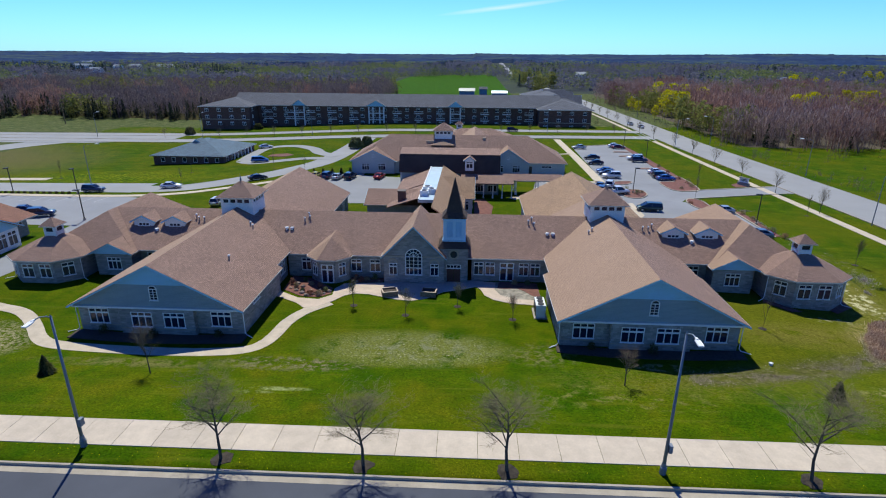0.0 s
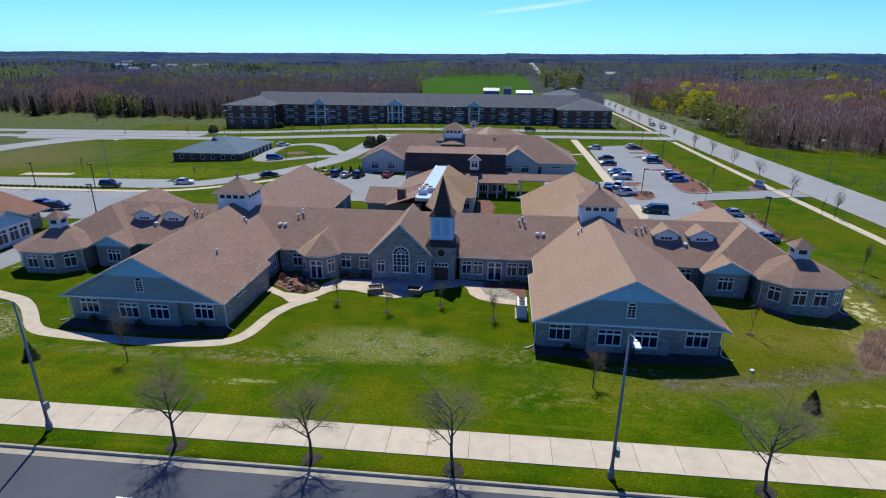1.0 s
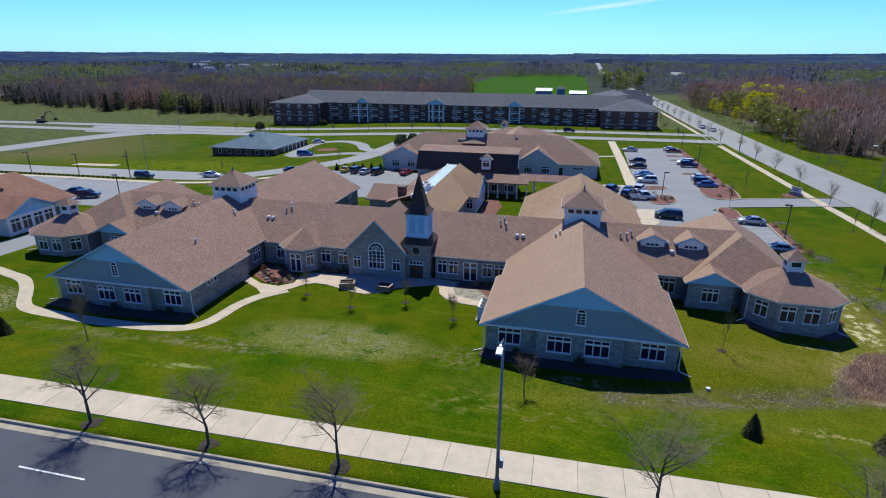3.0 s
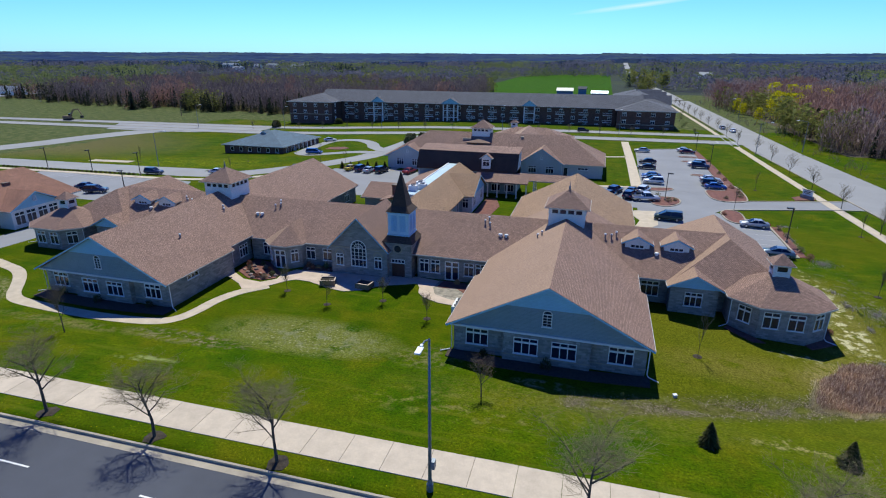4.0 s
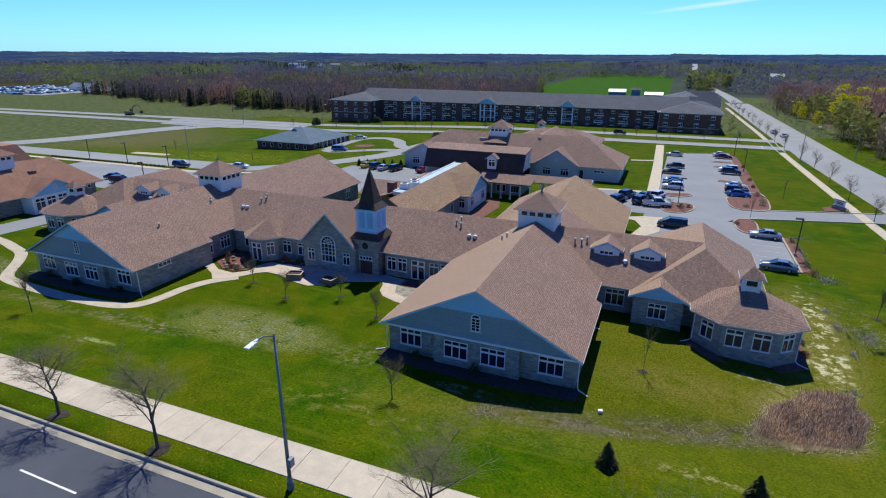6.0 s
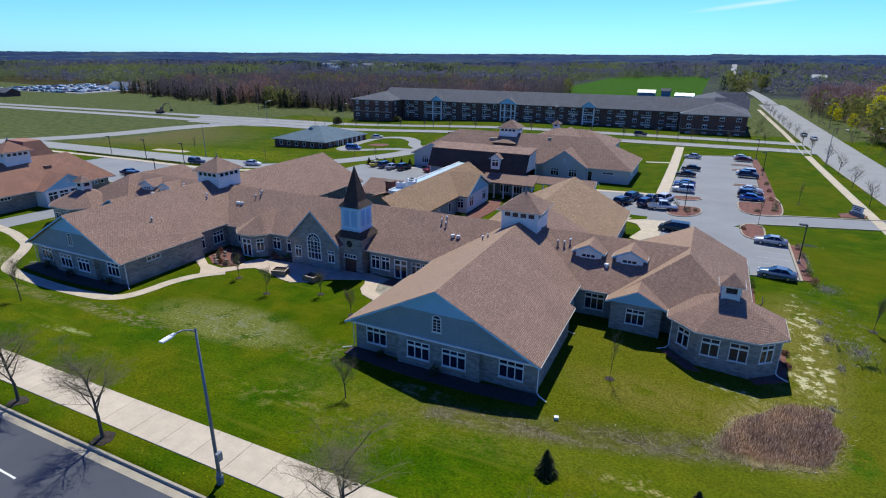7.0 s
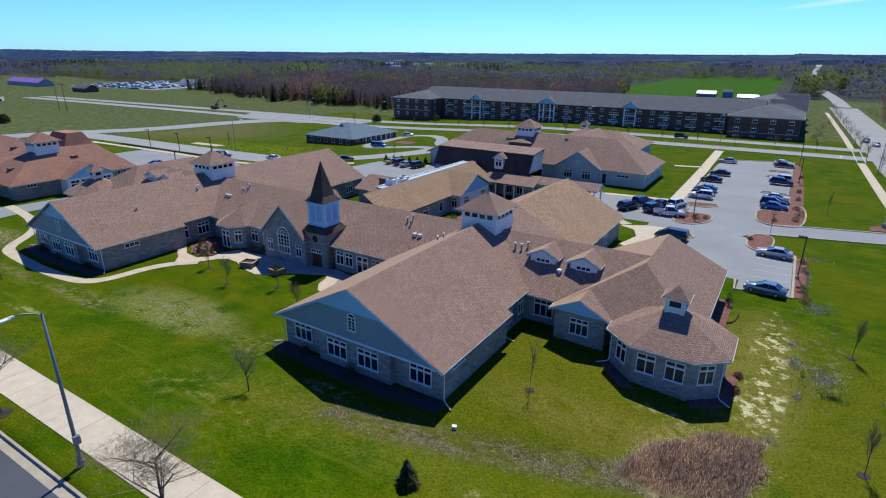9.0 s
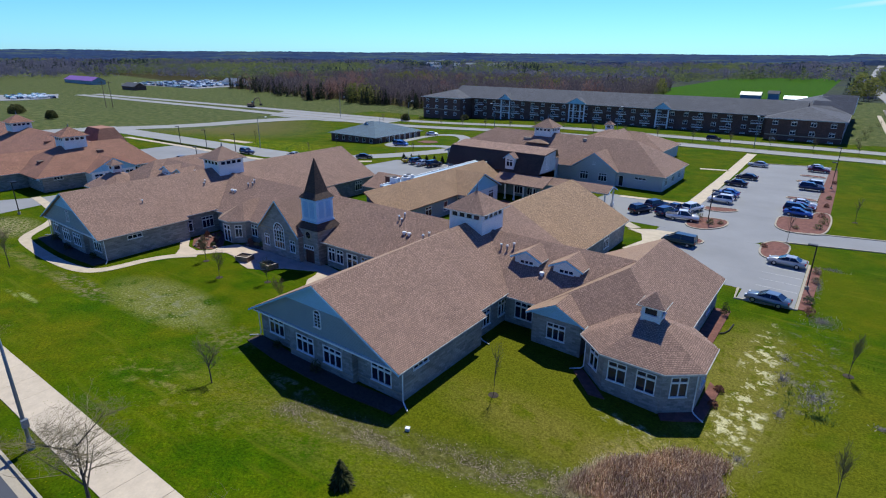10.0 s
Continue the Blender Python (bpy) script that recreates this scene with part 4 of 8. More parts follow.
def central_range():
    # one long ridge from bay to bay
    x0, x1 = 2 * AX - 32.5, 32.5
    for yy, sgn in ((71.2, 1), (87.6, -1)):
        f = [(x0, yy, 3.55), (x1, yy, 3.55), (39.75, 79.4, 7.62), (2 * AX - 39.75, 79.4, 7.62)]
        long_roof = slope(main, f if sgn > 0 else f[::-1])
        bm = bmesh.new()
        box(bm, x0, x1, min(yy, yy - sgn * 0.06), max(yy, yy - sgn * 0.06), 3.37, 3.52)
        part("gutter", bm, "gutter", long_roof)
    # courtyard front, east of the tower
    wall(main, (0.2, 71.7), (10.9, 71.7), -0.4, 3.6, [(1.0, 0.9, 1.35, 1.9, "double"), (2.6, 0.9, 1.35, 1.9, "double"), (4.95, 0.05, 2.0, 2.75, "door"), (7.3, 0.9, 1.35, 1.9, "double"), (8.9, 0.9, 1.35, 1.9, "double")])
    # courtyard front, west: turret bay and windows
    wall(main, (-26.0, 71.7), (-22.2, 71.7), -0.4, 3.6, [(2.6, 0.95, 1.35, 1.85, "double")])
    wall(main, (-17.2, 71.7), (-11.9, 71.7), -0.4, 3.6, [(1.0, 0.95, 1.5, 1.85, "double"), (3.7, 0.95, 1.5, 1.85, "double")])
    wall(main, (-12, 87.1), (-30, 87.1), -0.4, 3.6)
    wall(main, (14, 87.1), (-3, 87.1), -0.4, 3.6, [(3, 0.95, 2.0, 1.85, "triple"), (9, 0.95, 2.0, 1.85, "triple")])
    cx, cy, r = -19.75, 71.6, 3.35
    ring = [(cx - r, 72.4)] + [(cx + r * math.cos(a), cy + r * math.sin(a) * 0.92) for a in [math.pi * (1 + k) for k in (0.125, 0.375, 0.625, 0.875)]] + [(cx + r, 72.4)]
    for p, q in zip(ring, ring[1:]):
        # western facets get the sunlit shingle colour
        turret = slope(main, [(*p, 3.6), (*q, 3.6), (cx, cy + 0.9, 5.75)], "sunlit_shingle" if q[0] < cx + 0.5 else "shingle", 0.18, "turret_slope")
    slope(main, [(cx, cy + 0.9, 5.75), (cx, 76.2, 5.85), (cx - r, 72.4, 3.6)], "sunlit_shingle", 0.18, "turret_slope")
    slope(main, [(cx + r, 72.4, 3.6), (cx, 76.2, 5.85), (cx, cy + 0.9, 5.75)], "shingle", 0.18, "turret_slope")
    for p, q in zip(ring, ring[1:]):
        d = (Vector(q) - Vector(p)).normalized()
        o = Vector((d.y, -d.x)) * 0.06
        bm = bmesh.new()
        flat(bm, [p, q, tuple(Vector(q) + o), tuple(Vector(p) + o)], 3.4, 3.56)
        part("gutter", bm, "gutter", turret)
    foot = [tuple(Vector((cx, cy + 1)) + (Vector(p) - Vector((cx, cy + 1))) * 0.87) for p in ring]
    for i, (p, q) in enumerate(zip(foot, foot[1:])):
        length = math.dist(p, q)
        o = {1: [(length / 2, 0.95, 1.1, 1.9, "double")], 2: [(length / 2, 0.05, 1.75, 2.75, "door")], 3: [(length / 2, 0.95, 1.1, 1.9, "double")]}.get(i, [])
        wall(main, p, q, -0.4, 3.5, o, "stone", 0.25)
    # chapel front
    gable_roof(main, "y", AX - 0.1, 4.55, (69.65, 81), 3.9, 8.45, thick=0.2, rakes=(True, False))
    chapel = bmesh.new()
    cxx = AX - 0.1
    wall_run(chapel, (cxx - 4.2, 70.0), (cxx + 4.2, 70.0), -0.4, 4.0, [(0.75, 1.9, 1.25, 3.0), (3.0, 5.4, 1.25, 4.0), (6.5, 7.65, 1.25, 3.0)], 0.35)
    part("chapel_front", chapel, "stone", main)
    bm = bmesh.new()
    for a in range(12):
        t0, t1 = math.pi * a / 12, math.pi * (a + 1) / 12
        i0, i1 = (cxx + 1.2 * math.cos(t0), 4.0 + 1.2 * math.sin(t0)), (cxx + 1.2 * math.cos(t1), 4.0 + 1.2 * math.sin(t1))

        def rim(t):
            # meet the rake line
            c_, s_ = math.cos(t), math.sin(t)
            k = 4.3 / (abs(c_) + s_) if abs(c_) + s_ else 4.2
            return (cxx + k * c_, 4.0 + k * s_)
        o0, o1 = rim(t0), rim(t1)
        prism(bm, [(i0[0], 70.0, i0[1]), (o0[0], 70.0, o0[1]), (o1[0], 70.0, o1[1]), (i1[0], 70.0, i1[1])], (0, 0.35, 0))
    bmesh.ops.remove_doubles(bm, verts=bm.verts, dist=1e-4)
    bmesh.ops.recalc_face_normals(bm, faces=bm.faces)
    part("chapel_gable", bm, "stone", main)
    for u0, u1 in ((-4.25, -1.3), (1.3, 4.25)):
        bm = bmesh.new()
        box(bm, cxx + u0, cxx + u1, 69.93, 69.998, 3.92, 4.1)
        part("string_course", bm, "kerb", main, "pale stone string course")
    chapel_window(cxx)
    for x in (cxx - 2.87, cxx + 2.87):
        put_window(main, "double", pose(x, 70.0, 1.25), 1.15, 1.75)
        bm = bmesh.new()
        for a in range(8):
            t0, t1 = math.pi * a / 8, math.pi * (a + 1) / 8
            prism(bm, [(x + r_ * math.cos(t), 69.94, 3.0 + r_ * math.sin(t)) for t, r_ in ((t0, 0.75), (t1, 0.75), (t1, 0.5), (t0, 0.5))], (0, 0.1, 0))
        bmesh.ops.recalc_face_normals(bm, faces=bm.faces)
        part("stone_arch", bm, "kerb", main)
    for x in (cxx - 4.2, cxx + 3.9):
        bm = bmesh.new()
        box(bm, x, x + 0.3, 70.36, 76, -0.4, 4.0)
        part("wall", bm, "stone", main)
    steeple()


def chapel_window(cx):
    """Tall round-headed window with leaded tracery."""
    bm = bmesh.new()
    for x0, x1, z0, z1 in ((-1.2, -1.06, 1.25, 4.0), (1.06, 1.2, 1.25, 4.0), (-1.06, 1.06, 1.25, 1.4), (-1.06, 1.06, 2.3, 2.42), (-1.06, 1.06, 3.94, 4.02)):
        box(bm, cx + x0, cx + x1, 69.93, 70.12, z0, z1)
    for x in (-0.6, 0, 0.6):
        box(bm, cx + x - 0.04, cx + x + 0.04, 69.95, 70.1, 1.4, 4.0)
    for z in (2.9, 3.4):
        box(bm, cx - 1.06, cx + 1.06, 69.96, 70.1, z - 0.025, z + 0.025)
    for r0, r1 in ((1.06, 1.2), (0.62, 0.69)):
        for a in range(14):
            t0, t1 = math.pi * a / 14, math.pi * (a + 1) / 14
            prism(bm, [(cx + r * math.cos(t), 69.94, 4.0 + r * math.sin(t)) for t, r in ((t0, r1), (t1, r1), (t1, r0), (t0, r0))], (0, 0.16, 0))
    for a in range(1, 6):
        t = math.pi * a / 6
        tube(bm, [(cx, 70.02, 4.0), (cx + 1.1 * math.cos(t), 70.02, 4.0 + 1.1 * math.sin(t))], [0.035, 0.035], 4)
    bmesh.ops.recalc_face_normals(bm, faces=bm.faces)
    w = part("window", bm, "trim", main, "tall arched chapel window with pale tracery")
    bm = bmesh.new()
    box(bm, cx - 1.06, cx + 1.06, 70.03, 70.06, 1.4, 4.0)
    prism(bm, [(cx + 1.06 * math.cos(math.pi * a / 14), 70.03, 4.0 + 1.06 * math.sin(math.pi * a / 14)) for a in range(15)], (0, 0.03, 0))
    bmesh.ops.recalc_face_normals(bm, faces=bm.faces)
    part("pane", bm, "glass", w)


def steeple():
    x, y = -2.3, 72.7
    # stone tower with a round window and a recessed door
    wall(main, (x - 1.95, 70.75), (x + 1.95, 70.75), -0.4, 5.2, [(1.95, 0.0, 1.9, 2.1, "open"), (1.95, 2.14, 2.0, 0.56, "strip4")], "stone", 0.4, "tower_wall")
    for s in (-1, 1):
        bm = bmesh.new()
        a = x + s * 1.95
        box(bm, min(a, a - s * 0.35), max(a, a - s * 0.35), 71.15, 74.8, -0.4, 5.2)
        part("tower_wall", bm, "stone", main)
    bm = bmesh.new()
    for s in (-1, 1):
        box(bm, min(x + s * 0.01, x + s * 0.95), max(x + s * 0.01, x + s * 0.95), 70.92, 70.98, 0.0, 2.1)
        for z0, z1 in ((0.2, 0.85), (1.05, 1.9)):
            box(bm, x + s * 0.48 - 0.3, x + s * 0.48 + 0.3, 70.895, 70.92, z0, z1)
    leaves = part("tower_door", bm, "door_red", main, "dark red-brown wooden double door")
    bm = bmesh.new()
    for s in (-1, 1):
        tube(bm, [(x + s * 0.1, 70.87, 0.9), (x + s * 0.1, 70.87, 1.2)], [0.018, 0.018], 6)
    part("door_handle", bm, "black_metal", leaves)
    bm = bmesh.new()
    for a in range(14):
        t0, t1 = 2 * math.pi * a / 14, 2 * math.pi * (a + 1) / 14
        prism(bm, [(x + r * math.cos(t), 70.68, 4.2 + r * math.sin(t)) for t, r in ((t0, 0.72), (t1, 0.72), (t1, 0.5), (t0, 0.5))], (0, 0.12, 0))
    bmesh.ops.recalc_face_normals(bm, faces=bm.faces)
    rose = part("round_window", bm, "kerb", main, "round window in a stone ring")
    bm = bmesh.new()
    prism(bm, [(x + 0.5 * math.cos(2 * math.pi * a / 14), 70.72, 4.2 + 0.5 * math.sin(2 * math.pi * a / 14)) for a in range(14)], (0, 0.03, 0))
    bmesh.ops.recalc_face_normals(bm, faces=bm.faces)
    part("pane", bm, "glass", rose)

    def frustum(name, mat, z0, h0, z1, h1, label=""):
        bm = bmesh.new()
        lo = [bm.verts.new((x + sx * h0, y + sy * h0, z0)) for sx, sy in ((-1, -1), (1, -1), (1, 1), (-1, 1))]
        hi = [bm.verts.new((x + sx * h1, y + sy * h1, z1)) for sx, sy in ((-1, -1), (1, -1), (1, 1), (-1, 1))]
        bm.faces.new(lo[::-1])
        bm.faces.new(hi)
        for i in range(4):
            bm.faces.new((lo[i], lo[(i + 1) % 4], hi[(i + 1) % 4], hi[i]))
        return part(name, bm, mat, main, label)
    frustum("tower_skirt", "dark_shingle", 5.1, 2.25, 5.95, 1.6, "dark shingle skirt roof")
    belfry = frustum("belfry", "belfry_blue", 5.9, 1.5, 9.3, 1.5, "sky-blue boarded belfry with louvres")
    bm = bmesh.new()
    for z, h in ((5.95, 1.6), (9.05, 1.62)):
        box(bm, x - h, x + h, y - h, y + h, z, z + 0.22)
    part("cornice", bm, "louvre", belfry)
    for s in (-1, 1):
        bm = bmesh.new()
        for k in range(16):
            z = 6.6 + k * 0.14
            box(bm, x + s * 0.62 - 0.42, x + s * 0.62 + 0.42, y - 1.56, y - 1.5, z, z + 0.09)
        part("louvre", bm, "louvre", belfry)
        bm = bmesh.new()
        for k in range(16):
            z = 6.6 + k * 0.14
            box(bm, x + 1.5, x + 1.56, y + s * 0.62 - 0.42, y + s * 0.62 + 0.42, z, z + 0.09)
        part("louvre", bm, "louvre", belfry)
    frustum("spire_skirt", "dark_shingle", 9.25, 1.75, 10.0, 1.12, "dark shingle skirt of the spire")
    frustum("spire", "dark_shingle", 9.95, 1.14, 14.6, 0.03, "slender dark shingle spire")


for side in (1, -1):
    front_wing(side)
    east_bar(side)
central_range()


# ---------------------------------------------------------------- buildings behind
def corridor_building():
    b = thing("corridor_building", "low linking range with tan shingles and flat metal roof", "building")
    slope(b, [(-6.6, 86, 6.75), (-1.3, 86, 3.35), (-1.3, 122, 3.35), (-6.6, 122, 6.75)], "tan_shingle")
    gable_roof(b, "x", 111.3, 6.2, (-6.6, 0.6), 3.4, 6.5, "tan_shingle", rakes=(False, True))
    gable_wall(b, "x", 111.3, 5.7, 0.2, 3.3, 6.3, "siding_blue", 0.2, -1)
    block(b, -6.0, 0.1, 105.7, 117.0, -0.4, 3.4, {"e": [(108, 0.9, 1.8, 1.8, "double"), (114.5, 0.9, 1.8, 1.8, "double")], "s": [(-1.2, 0.9, 1.2, 1.8, "double")]}, "siding_white")
    wall(b, (-1.8, 88), (-1.8, 105.7), -0.4, 3.4, [(4, 0.9, 1.8, 1.8, "double"), (9, 0.9, 1.8, 1.8, "double"), (14, 0.9, 1.2, 1.8, "single")], "siding")
    bm = bmesh.new()
    box(bm, -9.3, -6.6, 93, 124, 5.6, 6.15)
    part("flat_roof", bm, "metal_roof", b, "flat pale blue metal roof strip")
    for x0, x1 in ((-9.5, -9.3), (-6.62, -6.42)):
        bm = bmesh.new()
        box(bm, x0, x1, 93, 124, 5.6, 6.3)
        part("parapet", bm, "trim", b)
    for y0, y1, zt in ((97, 108, 5.5), (108, 124, 5.7)):
        slope(b, [(-15.8, y0, 3.5), (-9.5, y0, zt), (-9.5, y1, zt), (-15.8, y1, 3.5)], "shingle")
    gable_roof(b, "x", 104.5, 5.0, (-20.5, -9.5), 3.3, 5.3)
    block(b, -20.0, -9.6, 100.2, 108.8, -0.4, 3.3, {"w": [(104, 0.9, 1.8, 1.6, "double")]}, "siding")
    bm = bmesh.new()
    box(bm, -15.2, -9.7, 108.8, 123, -0.4, 3.5)
    part("wall", bm, "siding", b)
    bm = bmesh.new()
    box(bm, -13.9, -12.5, 99.2, 100.6, 3.6, 6.0)
    box(bm, -14.0, -12.4, 99.1, 100.7, 6.0, 6.15)
    part("chimney", bm, "chimney", b, "red-brown brick chimney")
    for x, y in ((-8.6, 96.0), (-7.4, 97.6), (-8.3, 99.4)):
        rooftop_unit(x, y, 6.15)


def rooftop_unit(x, y, z):
    u = thing("rooftop_unit", "white metal air handling unit on the flat roof", "air conditioner", group="rooftop units")
    bm = bmesh.new()
    box(bm, x - 0.75, x + 0.75, y - 0.6, y + 0.6, z, z + 1.0)
    bmesh.ops.bevel(bm, geom=bm.edges[:], offset=0.05, segments=1, affect="EDGES")
    part("casing", bm, "trim", u)
    bm = bmesh.new()
    tube(bm, [(x, y, z + 1.0), (x, y, z + 1.1)], [0.45, 0.45], 12)
    part("fan_grille", bm, "black_metal", u)
    bm = bmesh.new()
    box(bm, x - 0.78, x - 0.752, y - 0.4, y + 0.4, z + 0.2, z + 0.8)
    part("vent", bm, "black_metal", u)


def gambrel_house():
    b = thing("reception_building", "tall building with a dark gambrel roof and white porch", "building")
    x0, x1, yf, yk = -16.8, 6.3, 122.5, 124.6
    slope(b, [(x0, yf, 5.1), (x1, yf, 5.1), (x1, yk, 8.75), (x0, yk, 8.75)], "dark_shingle", 0.25, "gambrel_slope")
    yr, zr, yb, zb, xb = 130.2, 9.4, 144.2, 5.4, x1 - 6.0  # ridge, and the valley against the north roof
    slope(b, [(x0, yk, 8.75), (x1, yk, 8.75), (x1, yr, zr), (x0, yr, zr)], "shingle", 0.25)
    slope(b, [(x0, yr, zr), (x1, yr, zr), (xb, yb, zb), (x0, yb, zb)], "shingle", 0.25)
    for x, back in ((x0 + 0.3, [(yb, zb - 0.3), (yb, 3.4)]), (x1 - 0.6, [(yr + 0.01, 3.4)])):
        bm = bmesh.new()
        prism(bm, [(x, *p) for p in [(yf + 0.3, 3.4), (yf + 0.3, 5.0), (yk + 0.2, 8.45), (yr, zr - 0.3)] + back], (0.3, 0, 0))
        bmesh.ops.recalc_face_normals(bm, faces=bm.faces)
        part("gable", bm, "siding_pale", b)
    bm = bmesh.new()
    box(bm, xb, x1 - 0.61, yr - 0.1, yr + 0.1, -0.4, zr - 0.3)
    part("wall", bm, "siding_pale", b)
    block(b, x0 + 0.3, xb, yr + 0.9, yb, -0.4, 4.9, None, "siding_pale")
    put_window(b, "arched", pose(x1 - 0.3, 126.6, 5.6, 0, 0, 90), 1.3, 2.2)
    block(b, x0 + 0.3, x1 - 0.3, yf + 0.4, yr + 0.5, -0.4, 5.0, {"s": [(1.6, 0.6, 2.0, 2.2, "triple"), (4.6, 0.6, 2.0, 2.2, "triple"), (-12.5, 0.8, 1.6, 1.8, "double")]}, "siding")
    # dormer
    xd = -0.7
    gable_roof(b, "y", xd, 1.35, (122.4, 127), 7.75, 8.75, "shingle", 0.12)
    block(b, xd - 1.0, xd + 1.0, 122.7, 126.5, 5.4, 7.8, {"s": [(xd, 6.0, 1.5, 1.5, "double")]}, "siding_white")
    gable_wall(b, "y", xd, 1.1, 122.66, 7.75, 8.6, "siding_white", 0.12, 1)
    # porch and covered way to the car park
    slope(b, [(-2.6, 118.6, 3.5), (9.2, 118.6, 3.5), (9.2, 122.8, 4.9), (-2.6, 122.8, 4.9)], "shingle", 0.2, "porch_slope")
    for i in range(6):
        bm = bmesh.new()
        x = -1.6 + i * 2.08
        box(bm, x - 0.12, x + 0.12, 119.2, 119.44, 0.1, 3.3)
        box(bm, x - 0.18, x + 0.18, 119.14, 119.5, -0.1, 0.35)
        part("porch_column", bm, "trim", b)
    gable_roof(b, "x", 125.4, 2.6, (6.4, 20.6), 3.35, 4.4)
    for x in (10, 15, 20.0):
        for y in (123.0, 127.4):
            bm = bmesh.new()
            box(bm, x - 0.13, x + 0.13, y - 0.13, y + 0.13, -0.1, 3.3)
            box(bm, x - 0.25, x + 0.25, y - 0.25, y + 0.25, -0.1, 0.8)
            part("canopy_post", bm, "trim", b)


def north_building():
    b = thing("north_building", "wide low building with brown hipped roof and white cupola", "building")
    hip_roof(b, -33.2, 25.0, 144.2, 163.8, 3.4, 9.2, run=10)
    block(b, -32.6, 24.4, 144.9, 163.2, -0.4, 3.4, {"s": [(19.6, 2.0, 2.6, 0.6, "strip3"), (15.4, 0.1, 1.1, 2.4, "single")], "e": [(147.5, 0.9, 1.8, 1.8, "double"), (153, 0.9, 1.8, 1.8, "double"), (158.5, 0.9, 1.8, 1.8, "double")]}, "siding_pale")
    for x, h, pk, y in ((9.3, 5.7, 7.15, 143.2), (-26.5, 6.2, 6.4, 143.4)):
        gable_roof(b, "y", x, h, (y, 152), 3.4, pk, rakes=(True, False))
        gable_wall(b, "y", x, h - 0.5, y + 0.4, 3.3, pk - 0.2, "siding_pale", 0.2, 1)
        block(b, x - h + 0.6, x + h - 0.6, y + 0.6, 146, -0.4, 3.35, {"s": [(x - 2.2, 0.9, 2.0, 1.8, "triple"), (x + 2.2, 0.9, 2.0, 1.8, "triple")]}, "siding_pale")
        put_window(b, "single", pose(x, y + 0.4, 4.4), 0.6, 0.7)
    cupola(b, -8.3, 154.8, 6.4, 2.4, 10.5, 12.6, 4, 0.5)
    # small cricket that sheds water round the cupola, in sunlit-coloured shingle
    for f in ([(-11.5, 149.0, 7.05), (-5.1, 149.0, 7.05), (-8.3, 150.5, 7.95)], [(-8.3, 150.5, 7.95), (-8.3, 153.0, 8.1), (-11.5, 152.4, 7.1), (-11.5, 149.0, 7.05)],
              [(-5.1, 149.0, 7.05), (-5.1, 152.4, 7.1), (-8.3, 153.0, 8.1), (-8.3, 150.5, 7.95)]):
        slope(b, f, "sunlit_shingle", 0.12, "cricket_slope")
    # rear range with a small cupola
    gable_roof(b, "y", 0.5, 8.0, (156, 187), 3.4, 7.6, rakes=(False, False))
    block(b, -7.0, 8.0, 163.3, 179, -0.4, 3.4, None, "siding_pale")
    hip_roof(b, -13, 15, 178, 196, 3.4, 7.0)
    block(b, -12.4, 14.4, 178.6, 195.4, -0.4, 3.4, None, "siding_pale")
    cupola(b, -4.85, 190.0, 5.6, 0.95, 8.0, 9.2, 1, 0.35)
    for x, y, w in ((-11.8, 151.2, 1.1), (3.0, 152.6, 0.4)):
        bm = bmesh.new()
        box(bm, x - w, x + w, y - 0.3, y + 0.3, 7.3, 7.85 if y < 152 else 8.7)
        part("roof_vent_box", bm, "kerb", b)


